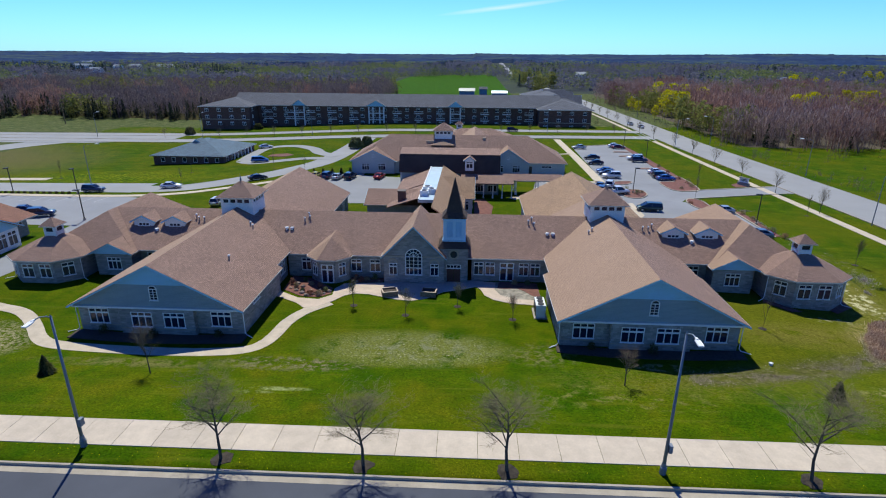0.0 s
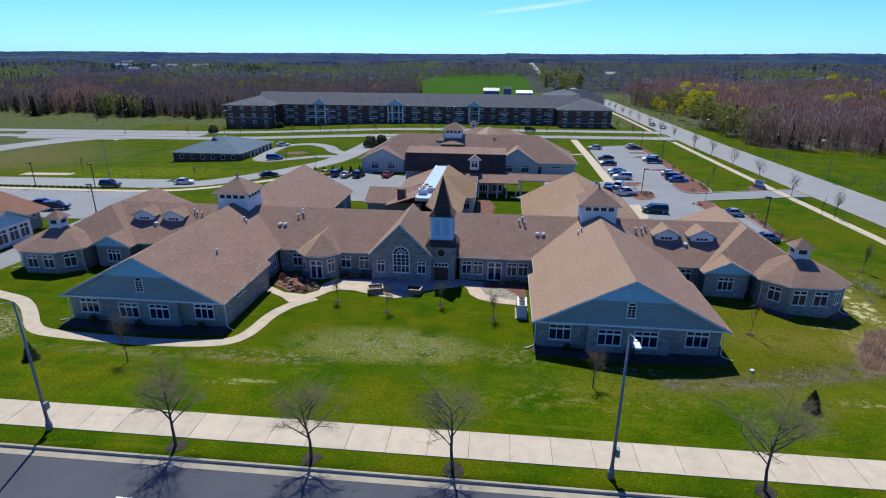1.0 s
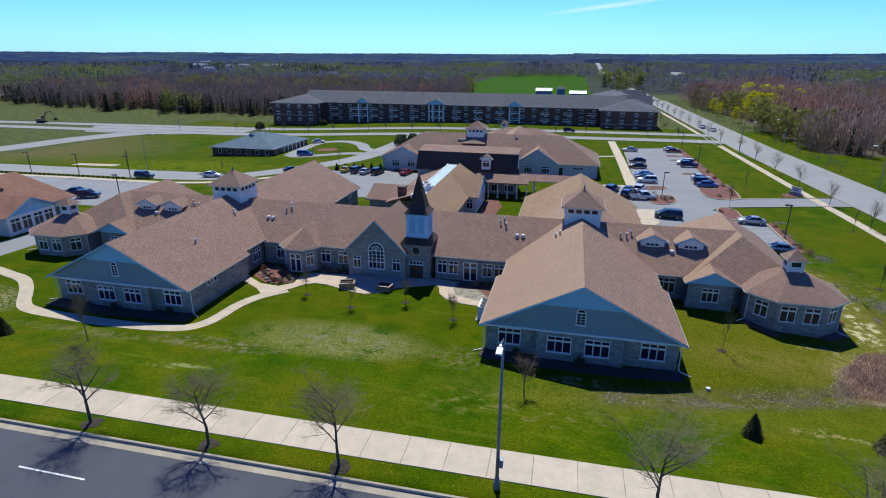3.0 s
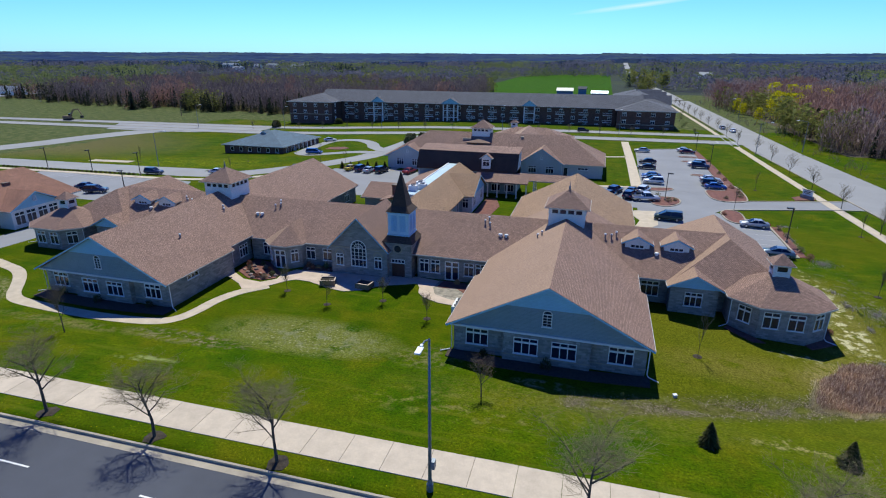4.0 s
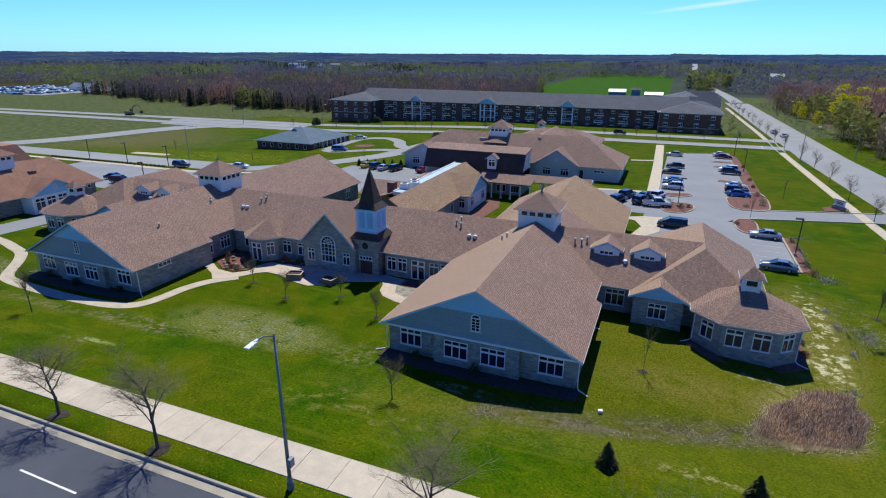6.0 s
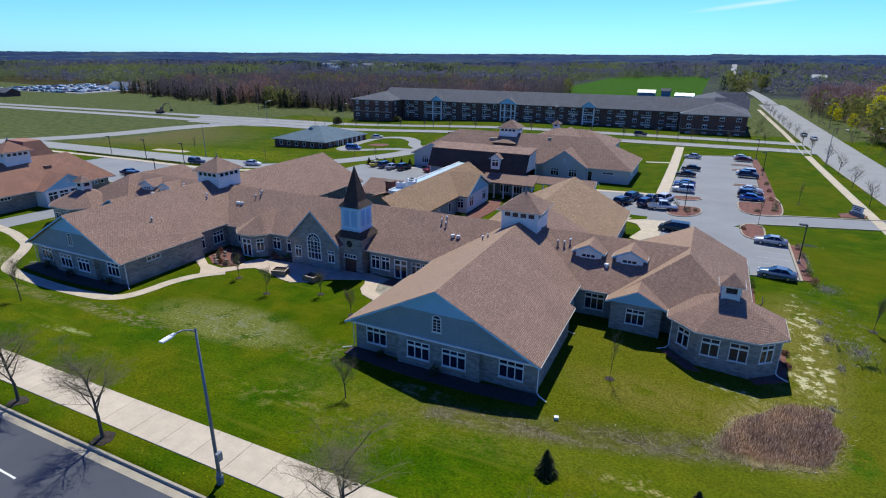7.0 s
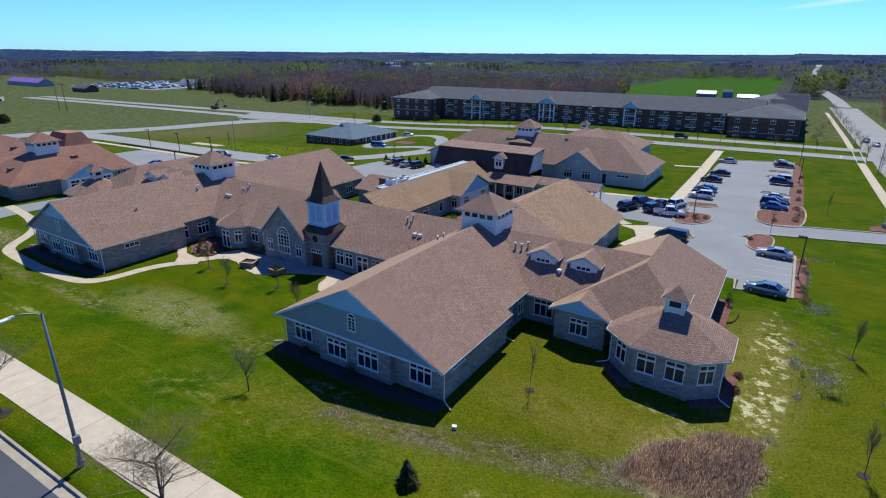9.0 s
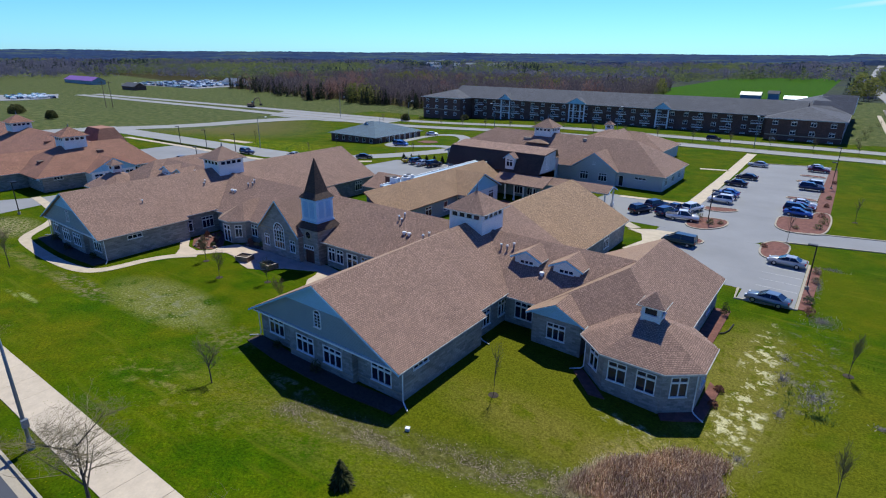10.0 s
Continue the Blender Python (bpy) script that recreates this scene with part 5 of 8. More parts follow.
def west_building():
    b = thing("west_building", "neighbouring low stone building with russet shingle roofs and cupolas", "building")
    p = [(-95.2, 62.6, 3.4), (-76.0, 62.6, 3.4), (-76.0, 88.0, 3.4), (-95.2, 88.0, 3.4), (-85.2, 72.0, 8.5), (-84.2, 83.6, 8.5)]
    for f in ((0, 1, 4), (1, 2, 5, 4), (2, 3, 5), (3, 0, 4, 5)):
        roof = slope(b, [p[i] for i in f], "red_shingle")
    bm = bmesh.new()
    box(bm, -76.0, -75.94, 62.6, 88.0, 3.2, 3.37)
    part("gutter", bm, "gutter", roof)
    gable_roof(b, "x", 77.5, 12.5, (-146, -86), 3.4, 8.5, "red_shingle")
    block(b, -94.6, -77.6, 64.0, 87.2, -0.4, 3.4, {"s": [(-79.8, 2.3, 1.8, 0.7, "strip3"), (-83.5, 2.3, 1.8, 0.7, "strip3"), (-90, 0.9, 2.0, 1.8, "triple")], "e": [(67, 2.3, 1.8, 0.7, "strip3"), (83, 2.0, 0.8, 0.8, "single"), (84.4, 2.0, 0.8, 0.8, "single"), (85.8, 2.0, 0.8, 0.8, "single")]})
    block(b, -145.4, -95, 66, 89, -0.4, 3.4)
    p = [(-126, 90, 3.4), (-114.5, 90, 3.4), (-114.5, 98, 3.4), (-126, 98, 3.4), (-124, 92, 7.3), (-116.2, 92, 7.3), (-116.2, 96, 7.3), (-124, 96, 7.3)]
    for f in ((0, 1, 5, 4), (1, 2, 6, 5), (2, 3, 7, 6), (3, 0, 4, 7), (4, 5, 6, 7)):
        slope(b, [p[i] for i in f], "red_shingle", 0.2, "mansard_slope")
    block(b, -125.6, -114.9, 89.3, 97.6, -0.4, 3.4)
    gable_roof(b, "x", 76.8, 5.2, (-88, -73.6), 3.4, 6.0, "red_shingle", rakes=(False, True))
    gable_wall(b, "x", 76.8, 4.8, -74.2, 3.3, 5.8, "siding_blue", 0.2, -1)
    block(b, -78, -74.3, 72.2, 81.4, -0.4, 3.4, {"e": [(73.6, 0.6, 1.8, 2.3, "double"), (75.7, 0.6, 1.8, 2.3, "double"), (77.9, 0.6, 1.8, 2.3, "double"), (80.0, 0.6, 1.8, 2.3, "double")]}, "siding_white")
    put_window(b, "arched", pose(-74.18, 76.8, 4.2, 0, 0, 90), 0.7, 0.7)
    gable_roof(b, "y", -92, 6.5, (57, 75), 3.4, 6.8, "red_shingle", rakes=(True, False))
    block(b, -98, -86, 57.6, 64.5, -0.4, 3.4, {"s": [(-94, 0.9, 2.0, 1.8, "triple"), (-90, 0.9, 2.0, 1.8, "triple")]})
    gable_wall(b, "y", -92, 6.0, 57.5, 3.3, 6.6, "siding_blue", 0.2, 1)
    cupola(b, -85.5, 73.6, 7.3, 2.3, 10.2, 12.1, 4, 0.55, roofmat="red_shingle")
    cupola(b, -126, 76.2, 7.6, 2.3, 10.0, 11.9, 4, 0.55, roofmat="red_shingle")
    for x, y, z in ((-81.4, 77.4, 6.4), (-83.5, 66.4, 5.2), (-101, 74, 6.9)):
        bm = bmesh.new()
        box(bm, x - 0.7, x + 0.7, y - 0.6, y + 0.6, z - 1.0, z + 0.5)
        part("roof_vent_box", bm, "chimney", b)


def ranch_house():
    b = thing("ranch_house", "low dark brick house with slate-blue hipped roof", "house", pose(0, 0, -2.0))
    hip_roof(b, -98.6, -75.2, 161.2, 187, 2.75, 6.3, "blue_shingle")
    block(b, -97.9, -75.9, 161.9, 186.3, -0.8, 2.75, {"s": [(-95 + i * 3.4, 0.7, 1.2, 1.4, "single") for i in range(6)], "e": [(164.5 + i * 3.2, 0.4, 1.2, 1.8, "single") for i in range(7)]}, "brick")
    for i in range(6):
        bm = bmesh.new()
        box(bm, -75.3, -75.05, 168 + i * 2.8, 168.25 + i * 2.8, -0.4, 2.7)
        part("porch_column", bm, "trim", b)
    gable_roof(b, "y", -88, 1.4, (170, 174), 5.4, 6.5, "blue_shingle", 0.1)
    gable_wall(b, "y", -88, 1.2, 170.1, 5.0, 6.3, "siding", 0.1, 1)
    bm = bmesh.new()
    tube(bm, [(-85.0, 174, 5.6), (-85.0, 174, 7.8)], [0.06, 0.04], 6)
    part("vent_pipe", bm, "galv", b)


def apartment_building():
    b = thing("apartment_building", "three-storey dark brick apartment block with charcoal roofs", "building", pose(0, 0, -1.7))
    Z, F = 9.2, 260.0

    def storeys(x0, x1, step, w=1.7):
        n = int((x1 - x0) // step)
        return [(x0 + (i + 0.5) * (x1 - x0) / n, 0.9 + 3.0 * k, w, 1.5, "double") for i in range(n) for k in range(3)]
    block(b, -102, 29, F, 277, -1.5, Z, {"s": storeys(-102, 29, 5.2)}, "brick")
    gable_roof(b, "x", 268.5, 10.4, (-114, 40), Z, 14.2, "grey_shingle", 0.3, rakes=(False, False))
    block(b, -125, -102.3, 249.8, 276, -2.2, Z, {"s": storeys(-125, -102.3, 4.6), "e": [(253.5 + 4.5 * i, 0.9 + 3 * k, 1.4, 1.5, "double") for i in range(1) for k in range(3)]}, "brick")
    hip_roof(b, -125.9, -101.4, 248.9, 277, Z, 12.4, "grey_shingle", 0.3)
    block(b, 29.3, 52.2, 251.5, 356, -1.0, Z, {"s": storeys(29.3, 52.2, 4.6), "e": [(256 + 6 * i, 0.9 + 3 * k, 1.7, 1.5, "double") for i in range(15) for k in range(3)]}, "brick")
    for y0, y1, pk in ((250.6, 280, 12.6), (278, 330, 13.6), (326, 358, 12.8)):
        hip_roof(b, 28.4, 53.1, y0, y1, Z, pk, "grey_shingle", 0.3)
    for y, pk in ((287, 13.4), (312, 13.6), (338, 13.2)):
        gable_roof(b, "x", y, 4.5, (40, 53.6), Z + 0.2, pk, "grey_shingle", 0.2)
        gable_wall(b, "x", y, 4.1, 53.2, Z, pk - 0.2, "siding", 0.2, -1)
    # white gabled bays with tall columns
    for x, w in ((-81.8, 4.6), (-45.4, 7.0), (-8.6, 4.6)):
        gable_roof(b, "y", x, w / 2 + 1.2, (257.8, 268), Z + 0.1, Z + 2.6, "grey_shingle", 0.2, rakes=(True, False))
        gable_wall(b, "y", x, w / 2 + 0.8, 258.2, Z, Z + 2.4, "siding_blue", 0.3, 1)
        for s in (-1, 1):
            for f in ((1, 0.45) if w > 6 else (1,)):
                bm = bmesh.new()
                cx = x + s * f * w / 2
                box(bm, cx - 0.25, cx + 0.25, 258.3, 258.8, -0.6, Z)
                part("column", bm, "trim", b)
        for k in (1, 2):
            bm = bmesh.new()
            box(bm, x - w / 2 + 0.25, x + w / 2 - 0.25, 258.4, F, 3.0 * k - 0.1, 3.0 * k + 0.15)
            part("balcony", bm, "trim", b)
            bm = bmesh.new()
            for i in range(7):
                u = x - w / 2 + 0.3 + i * (w - 0.6) / 6
                box(bm, u - 0.03, u + 0.03, 258.42, 258.5, 3.0 * k + 0.15, 3.0 * k + 1.1)
            box(bm, x - w / 2 + 0.25, x + w / 2 - 0.25, 258.42, 258.5, 3.0 * k + 1.1, 3.0 * k + 1.2)
            part("railing", bm, "trim", b)
    for i in range(13):
        x = -97 + i * 10.2
        if min(abs(x - c) for c in (-81.8, -45.4, -8.6)) < 5:
            continue
        for k in (1, 2):
            bm = bmesh.new()
            box(bm, x - 2.0, x + 2.0, F - 1.3, F, 3.0 * k - 0.1, 3.0 * k + 0.12)
            box(bm, x - 2.0, x + 2.0, F - 1.3, F - 1.22, 3.0 * k + 1.0, 3.0 * k + 1.12)
            for j in range(9):
                box(bm, x - 2 + j * 0.49, x - 1.95 + j * 0.49, F - 1.29, F - 1.23, 3.0 * k + 0.12, 3.0 * k + 1.0)
            part("balcony", bm, "trim", b)
    for y, x0, x1 in ((249.8, -125, -102.3), (251.5, 29.3, 52.2)):
        bm = bmesh.new()
        box(bm, x0, x1, y - 0.08, y, 3.3, 3.6)
        part("band_course", bm, "kerb", b)


corridor_building()
gambrel_house()
north_building()
west_building()
ranch_house()
apartment_building()


def barn(x, y, w, d, h, wallm, roofm, label):
    b = thing("barn", label, "barn", group="far sheds")
    block(b, x - w / 2, x + w / 2, y, y + d, ground_z(x, y) - 0.5, h, None, wallm)
    gable_roof(b, "x", y + d / 2, d / 2 + 0.5, (x - w / 2 - 0.5, x + w / 2 + 0.5), h, h + d * 0.3, roofm, 0.2, False)
    gable_wall(b, "x", y + d / 2, d / 2, x - w / 2 + 0.05, h - 0.1, h + d * 0.28, wallm, 0.2, 1)
    gable_wall(b, "x", y + d / 2, d / 2, x + w / 2 - 0.05, h - 0.1, h + d * 0.28, wallm, 0.2, -1)


M["barn_blue"] = plain("blue_steel_cladding", (0.12, 0.2, 0.36), 0.5, 0.1, 0.1, 0.5, 6, 0.1)
M["white_roof"] = plain("white_steel_roof", (0.2, 0.24, 0.28), 0.5, 0.0, 0.05, 0.5, 6, 0.05)
M["purple_roof"] = plain("purple_steel_roof", (0.28, 0.14, 0.42), 0.5, 0.0, 0.08, 0.5, 6, 0.05)
barn(-6, 452, 12, 7, 3.2, "barn_blue", "white_roof", "blue steel barn with a white roof")
barn(7, 456, 6, 6, 4.5, "barn_blue", "grey_shingle", "blue steel barn with a dark roof")
barn(20, 452, 12, 6, 1.8, "barn_blue", "metal_roof", "long blue steel shed in the field")
barn(-585, 266, 66, 12, 0.6, "siding", "purple_roof", "long grey shop with a purple roof")
barn(-451, 253, 22, 10, 0.0, "brick", "grey_shingle", "small dark roadside building")
barn(-452, 352, 30, 12, 0.0, "siding_white", "white_roof", "low white sales building in the dealer lot")
for x, y, w in ((-792, 1110, 26), (-770, 1105, 14), (-649, 943, 20), (-705, 1149, 26), (-649, 1174, 44), (-700, 1085, 14), (336, 635, 11), (142, 769, 14), (-905, 1290, 30), (-880, 1255, 24), (-930, 1330, 26)):
    barn(x, y, w, 12, ground_z(x, y) + 6.0, "siding_white", "white_roof", "distant white house in a clearing")


# ---------------------------------------------------------------- paths, car parks, beds
walk_line = smooth_line([(-75, 61.5), (-64, 60.2), (-58.7, 58.9), (-55.4, 57.9), (-52.8, 56.2), (-50.3, 53.9), (-48.2, 51.8), (-46.1, 50.5), (-43.3, 49.9), (-38.4, 49.5), (-32.5, 49.3), (-27.5, 49.6), (-24.2, 50.4), (-22.6, 52.1), (-22.0, 54.3), (-21.6, 57.4), (-20.3, 60.4), (-17.9, 63.0)], 5)


def draped(name, pts, width, lift, material, label, category):
    """A path that follows the ground."""
    left, right = ribbon(pts, width)
    bm = bmesh.new()
    rows = []
    for a, b, c in zip(left, right, pts):
        z = max(ground_z(*a), ground_z(*b), ground_z(*c)) + lift
        rows.append([bm.verts.new((a[0], a[1], z - 0.25)), bm.verts.new((a[0], a[1], z)), bm.verts.new((b[0], b[1], z)), bm.verts.new((b[0], b[1], z - 0.25))])
    for r0, r1 in zip(rows, rows[1:]):
        for k in range(3):
            bm.faces.new((r0[k], r0[k + 1], r1[k + 1], r1[k]))
    bmesh.ops.recalc_face_normals(bm, faces=bm.faces)
    return tagged(finish(name, bm, material), label, category, kind="structure")


draped("pavement_garden", walk_line, 1.6, 0.05, "concrete", "curving pale concrete garden path", "path")
court = [(-18.9, 62.0), (-17.6, 63.6), (-16.6, 65.2), (-15.5, 66.0), (-13.5, 65.9), (-11.5, 65.2), (-9.5, 64.5), (-7.5, 64.2), (-5.5, 65.2), (-3.6, 67.3), (-2.4, 67.8), (-0.6, 68.6), (0.9, 69.4), (1.6, 68.2), (2.0, 66.6), (3.2, 65.2),
         (5.4, 64.3), (8.9, 63.9), (8.9, 65.4), (6.2, 65.7), (4.2, 66.7), (3.4, 68.6), (3.6, 71.0), (0.2, 71.6), (-4.2, 70.6), (-12.0, 69.9), (-17.4, 69.3), (-18.4, 67.4), (-18.2, 65.4), (-19.7, 63.9), (-22.5, 64.2), (-25.6, 66.2), (-25.6, 64.6), (-22.2, 62.6), (-20.8, 61.2)]
surface("pavement_courtyard", court, -0.1, 0.06, "paver", "tan paved courtyard before the chapel", "paving")
for pts, mat, lab in (([(-25.4, 71.4), (-25.3, 66.7), (-22.3, 64.7), (-19.9, 64.5), (-18.5, 65.7), (-18.7, 67.6), (-20.5, 69.0), (-22.4, 70.8)], "mulch", "red bark mulch bed by the turret"),
                      ([(-17.0, 71.4), (-16.6, 69.6), (-12.2, 70.1), (-12.2, 71.4)], "mulch", "red bark mulch bed under the windows"),
                      ([(4.1, 66.7), (6.2, 65.7), (8.9, 65.4), (9.4, 65.6), (9.4, 70.9), (3.55, 71.2), (3.35, 68.6)], "pebble", "round bed of pebbles and mulch"),
                      ([(3.8, 69.0), (5.2, 68.9), (6.4, 69.2), (7.4, 68.3), (8.3, 66.9), (9.35, 66.0), (9.4, 71.0), (4.1, 71.3)], "mulch", "red bark mulch by the doors"),
                      ([(38.6, 67.6), (41.1, 65.1), (42.5, 65.4), (39.2, 68.4)], "mulch", "red mulch strip round the bay"),
                      ([(47.2, 65.8), (50.0, 67.7), (50.3, 72.8), (49.3, 73.8), (49.2, 69.6), (46.6, 66.8)], "mulch", "red mulch strip round the bay"),
                      ([(46.3, 76), (47.9, 76), (47.9, 79), (48.0, 83), (48.0, 90), (46.3, 90), (46.3, 83), (46.3, 79)], "mulch", "red mulch strip along the wall"),
                      ([(9.6, 53.9), (9.6, 52.3), (15.0, 51.6), (19.6, 51.5), (24.2, 51.6), (29.6, 52.2), (29.6, 53.9), (24.0, 53.4), (19.6, 53.3), (15.2, 53.4)], "soil", "dark mulch bed along the foundation"),
                      ([(-25.0, 53.9), (-25.0, 51.9), (-30.6, 51.4), (-35.0, 51.2), (-39.6, 51.4), (-45.0, 51.9), (-45.0, 53.9), (-39.4, 53.4), (-35.0, 53.3), (-30.6, 53.4)], "soil", "dark mulch bed along the foundation"),
                      ([(1.0, 96), (3.5, 100), (4.5, 112), (2.8, 118), (0.6, 118), (0.4, 96)], "mulch", "red mulch strip along the link"),
                      ([(54.1, 95.4), (55.3, 95.6), (55.5, 112.0), (54.1, 112.0)], "mulch", "red mulch strip beside the car park")):
    if "round the bay" in lab or "wall" in lab or "foundation" in lab:
        bm = bmesh.new()
        prism(bm, [(x, y, ground_z(x, y) + 0.1) for x, y in pts], (0, 0, -0.4))
        bmesh.ops.recalc_face_normals(bm, faces=bm.faces)
        tagged(finish("planting_bed", bm, mat), lab, "planting bed", kind="structure")
        continue
    surface("planting_bed", pts, -0.1, 0.05 if "pebbles" in lab else 0.075, mat, lab, "planting bed")

# east car park
surface("car_park", [(33.7, 136.5), (51.9, 136.5), (52.3, 201.5), (34.6, 195.3), (33.7, 150)], -0.1, 0.04, "lot", "weathered grey asphalt car park", "car park")
surface("car_park", [(13, 119.0), (46.0, 119.0), (48.0, 121.8), (55.1, 124.0), (69.4, 128.0), (76.0, 129.4), (76.0, 137.2), (69.3, 134.9), (55.6, 131.1), (49.5, 128.9), (47.6, 131.5), (47.2, 137.0), (16, 137)], -0.1, 0.036, "lot", "weathered grey asphalt entrance drive", "car park")
surface("car_park", [(31.6, 99), (47.8, 98.2), (47.8, 94.7), (53.8, 95.3), (53.8, 115), (46.6, 119.2), (31.6, 119.2)], -0.1, 0.032, "lot", "weathered grey asphalt car park", "car park")
for pts in ([(34.6, 195.4), (52.4, 201.7)], [(54.0, 113), (54.0, 95.1), (47.6, 94.5), (47.4, 98.2)], [(48.6, 122.1), (55.1, 124.0), (69.4, 128.0), (74.6, 129.1)], [(49.8, 129.1), (55.6, 131.2), (69.3, 135.0), (74.4, 136.4)]):
    kerb(pts)


def island(pts, label):
    """A planted kerbed island in the car park."""
    ring = smooth_line(pts + [pts[0]], 4)[:-1]
    surface("planting_bed", ring, 0.0, 0.12, "mulch", label, "planting bed")
    kerb(ring, 0.26, 0.0, 0.17, closed=True)


island([(35.6, 129.8), (40.0, 129.9), (40.5, 125.6), (38.2, 122.0), (35.4, 122.2), (34.4, 126)], "kerbed island of red mulch and shrubs")
island([(35.2, 113.2), (38.8, 113.0), (39.4, 115.2), (36.2, 116.4)], "small kerbed island of red mulch")
island([(47.2, 119.5), (47.5, 114.6), (48.9, 112.6), (50.6, 114.0), (50.8, 120.6), (48.6, 122.0)], "kerbed mulch island with a young tree")
island([(34.9, 138.2), (39.6, 139.4), (40.3, 137.8), (38.0, 135.6), (35.2, 135.8)], "kerbed mulch island at the row end")
island([(47.2, 137.4), (47.6, 131.6), (49.8, 129.3), (54.2, 130.6), (55.2, 138.6), (54.6, 145.8), (52.4, 145.6), (51.6, 140.2), (48.0, 139.6)], "kerbed mulch island with shrubs")
surface("planting_bed", [(52.1, 146), (54.8, 146), (54.6, 172), (53.8, 197), (52.2, 197)], -0.05, 0.09, "mulch", "strip of red mulch along the bays", "planting bed")
for y in (156, 176, 184):
    island([(46.8, y), (47.0, y + 1.6), (51.4, y + 1.6), (51.4, y)], "narrow kerbed island between bays")
# bay lines
for i in range(20):
    y = 143 + i * 2.75
    for x0, x1 in ((34.2, 38.6), (48.2, 51.9)):
        bm = bmesh.new()
        flat(bm, [(x0, y), (x1, y), (x1, y + 0.1), (x0, y + 0.1)], 0.03, 0.046)
        tagged(finish("bay_line", bm, "faded_paint"), "thin white painted bay line", "road marking", kind="structure")
for i in range(5):
    y = 97.9 + i * 2.8
    bm = bmesh.new()
    flat(bm, [(49.0, y), (53.6, y), (53.6, y + 0.1), (49.0, y + 0.1)], 0.02, 0.038)
    tagged(finish("bay_line", bm, "faded_paint"), "thin white painted bay line", "road marking", kind="structure")
for pts, w in (([(32.4, 137.5), (32.4, 150), (32.3, 175), (31.8, 212)], 2.5), ([(18.5, 136.2), (32.6, 138.2)], 1.5), ([(24.8, 178.0), (31.4, 180.0)], 1.4),
               ([(22, 123), (25.5, 118.2), (28.6, 115.6)], 2.0), ([(9.5, 97.0), (4.5, 93.4), (1.0, 91.5)], 1.5), ([(9, 119), (12, 121), (20, 121.2)], 2.0)):
    path("pavement", pts, w, -0.05, 0.075, "concrete", "pale concrete footpath", "path", 4)

surface("pavement_corner", [(27.6, 114.4), (31.2, 116.6), (35.0, 117.2), (34.7, 107.4), (31.9, 103.0), (30.3, 104.2), (31.6, 109.6), (30.4, 113.0)], -0.05, 0.078, "concrete", "pale concrete apron at the wing door", "path")

# west roads and car park
path("road_west_drive", [(-190, 121.5), (-165, 122.8), (-140, 124.4), (-115, 125.2), (-95, 125.2), (-79, 125)], 11.0, -0.1, 0.034, "road_grey", "broad pale asphalt drive past the hedge", "road", 6)
path("road_west", [(-88, 125), (-78, 123.6), (-68, 126.5), (-57, 138.5), (-50, 149), (-44.5, 162), (-42, 185), (-41, 212)], 7.4, -0.1, 0.03, "road_grey", "pale asphalt access road curving past the lawn", "road", 6)
path("road_west_branch", [(-183, 95), (-182, 120), (-181, 142), (-180.5, 160), (-177, 182), (-170, 200), (-160, 213)], 13.0, -0.1, 0.038, "road_grey", "pale asphalt side road", "road", 6)
surface("car_park_west", [(-116, 92.5), (-70, 92.5), (-68, 106), (-72, 114), (-84, 116), (-120, 116)], -0.1, 0.026, "lot", "weathered grey asphalt car park with bay lines", "car park")
path("pavement_west", [(-150, 113.6), (-125, 115.0), (-108, 115.6), (-88, 115.4), (-74, 116.6), (-64, 121.0), (-50, 133)], 2.1, -0.05, 0.075, "concrete", "pale concrete footpath beside the road", "path", 5)
surface("drive_west", [(-80, 52), (-66, 52), (-67.5, 62), (-66, 76), (-68, 93), (-74, 93), (-73, 75), (-74, 62)], -0.1, 0.03, "lot", "grey asphalt drive between the buildings", "road")
surface("car_park_north", [(-44, 112), (-14, 113), (-16.4, 139), (-33, 142), (-46, 139), (-47, 128)], -0.1, 0.034, "lot", "grey asphalt yard behind the wing", "car park")
path("road_loop", [(-43, 166), (-52, 167), (-60, 163), (-66, 160.5), (-71, 164)], 4.2, -0.1, 0.05, "road_grey", "pale looping drive by the house", "road", 5)
path("road_loop", [(-43, 170), (-50, 177), (-55, 186), (-63, 193), (-71, 192), (-73, 183), (-71, 164)], 4.2, -0.1, 0.055, "road_grey", "pale looping drive by the house", "road", 5)
surface("planting_bed", [(-66, 172), (-60, 171), (-58, 174), (-61, 177), (-66, 176)], -0.05, 0.08, "mulch", "dark mulch bed inside the loop drive", "planting bed")
path("pavement_north", [(-30, 140), (-30.5, 150), (-34, 160)], 2.2, -0.05, 0.08, "concrete", "pale concrete footpath", "path", 4)
for i in range(12):
    bm = bmesh.new()
    x = -112 + i * 2.8
    flat(bm, [(x, 109.5), (x + 0.1, 109.5), (x + 0.1, 114.5), (x, 114.5)], 0.02, 0.034)
    settle(bm)
    tagged(finish("bay_line", bm, "faded_paint"), "thin white painted bay line", "road marking", kind="structure")
surface("sports_pad", [(-126, 134.2), (-112, 135.2), (-113, 139), (-127, 138)], -0.1, 0.05, "concrete", "pale concrete pad at the lawn edge", "paving")

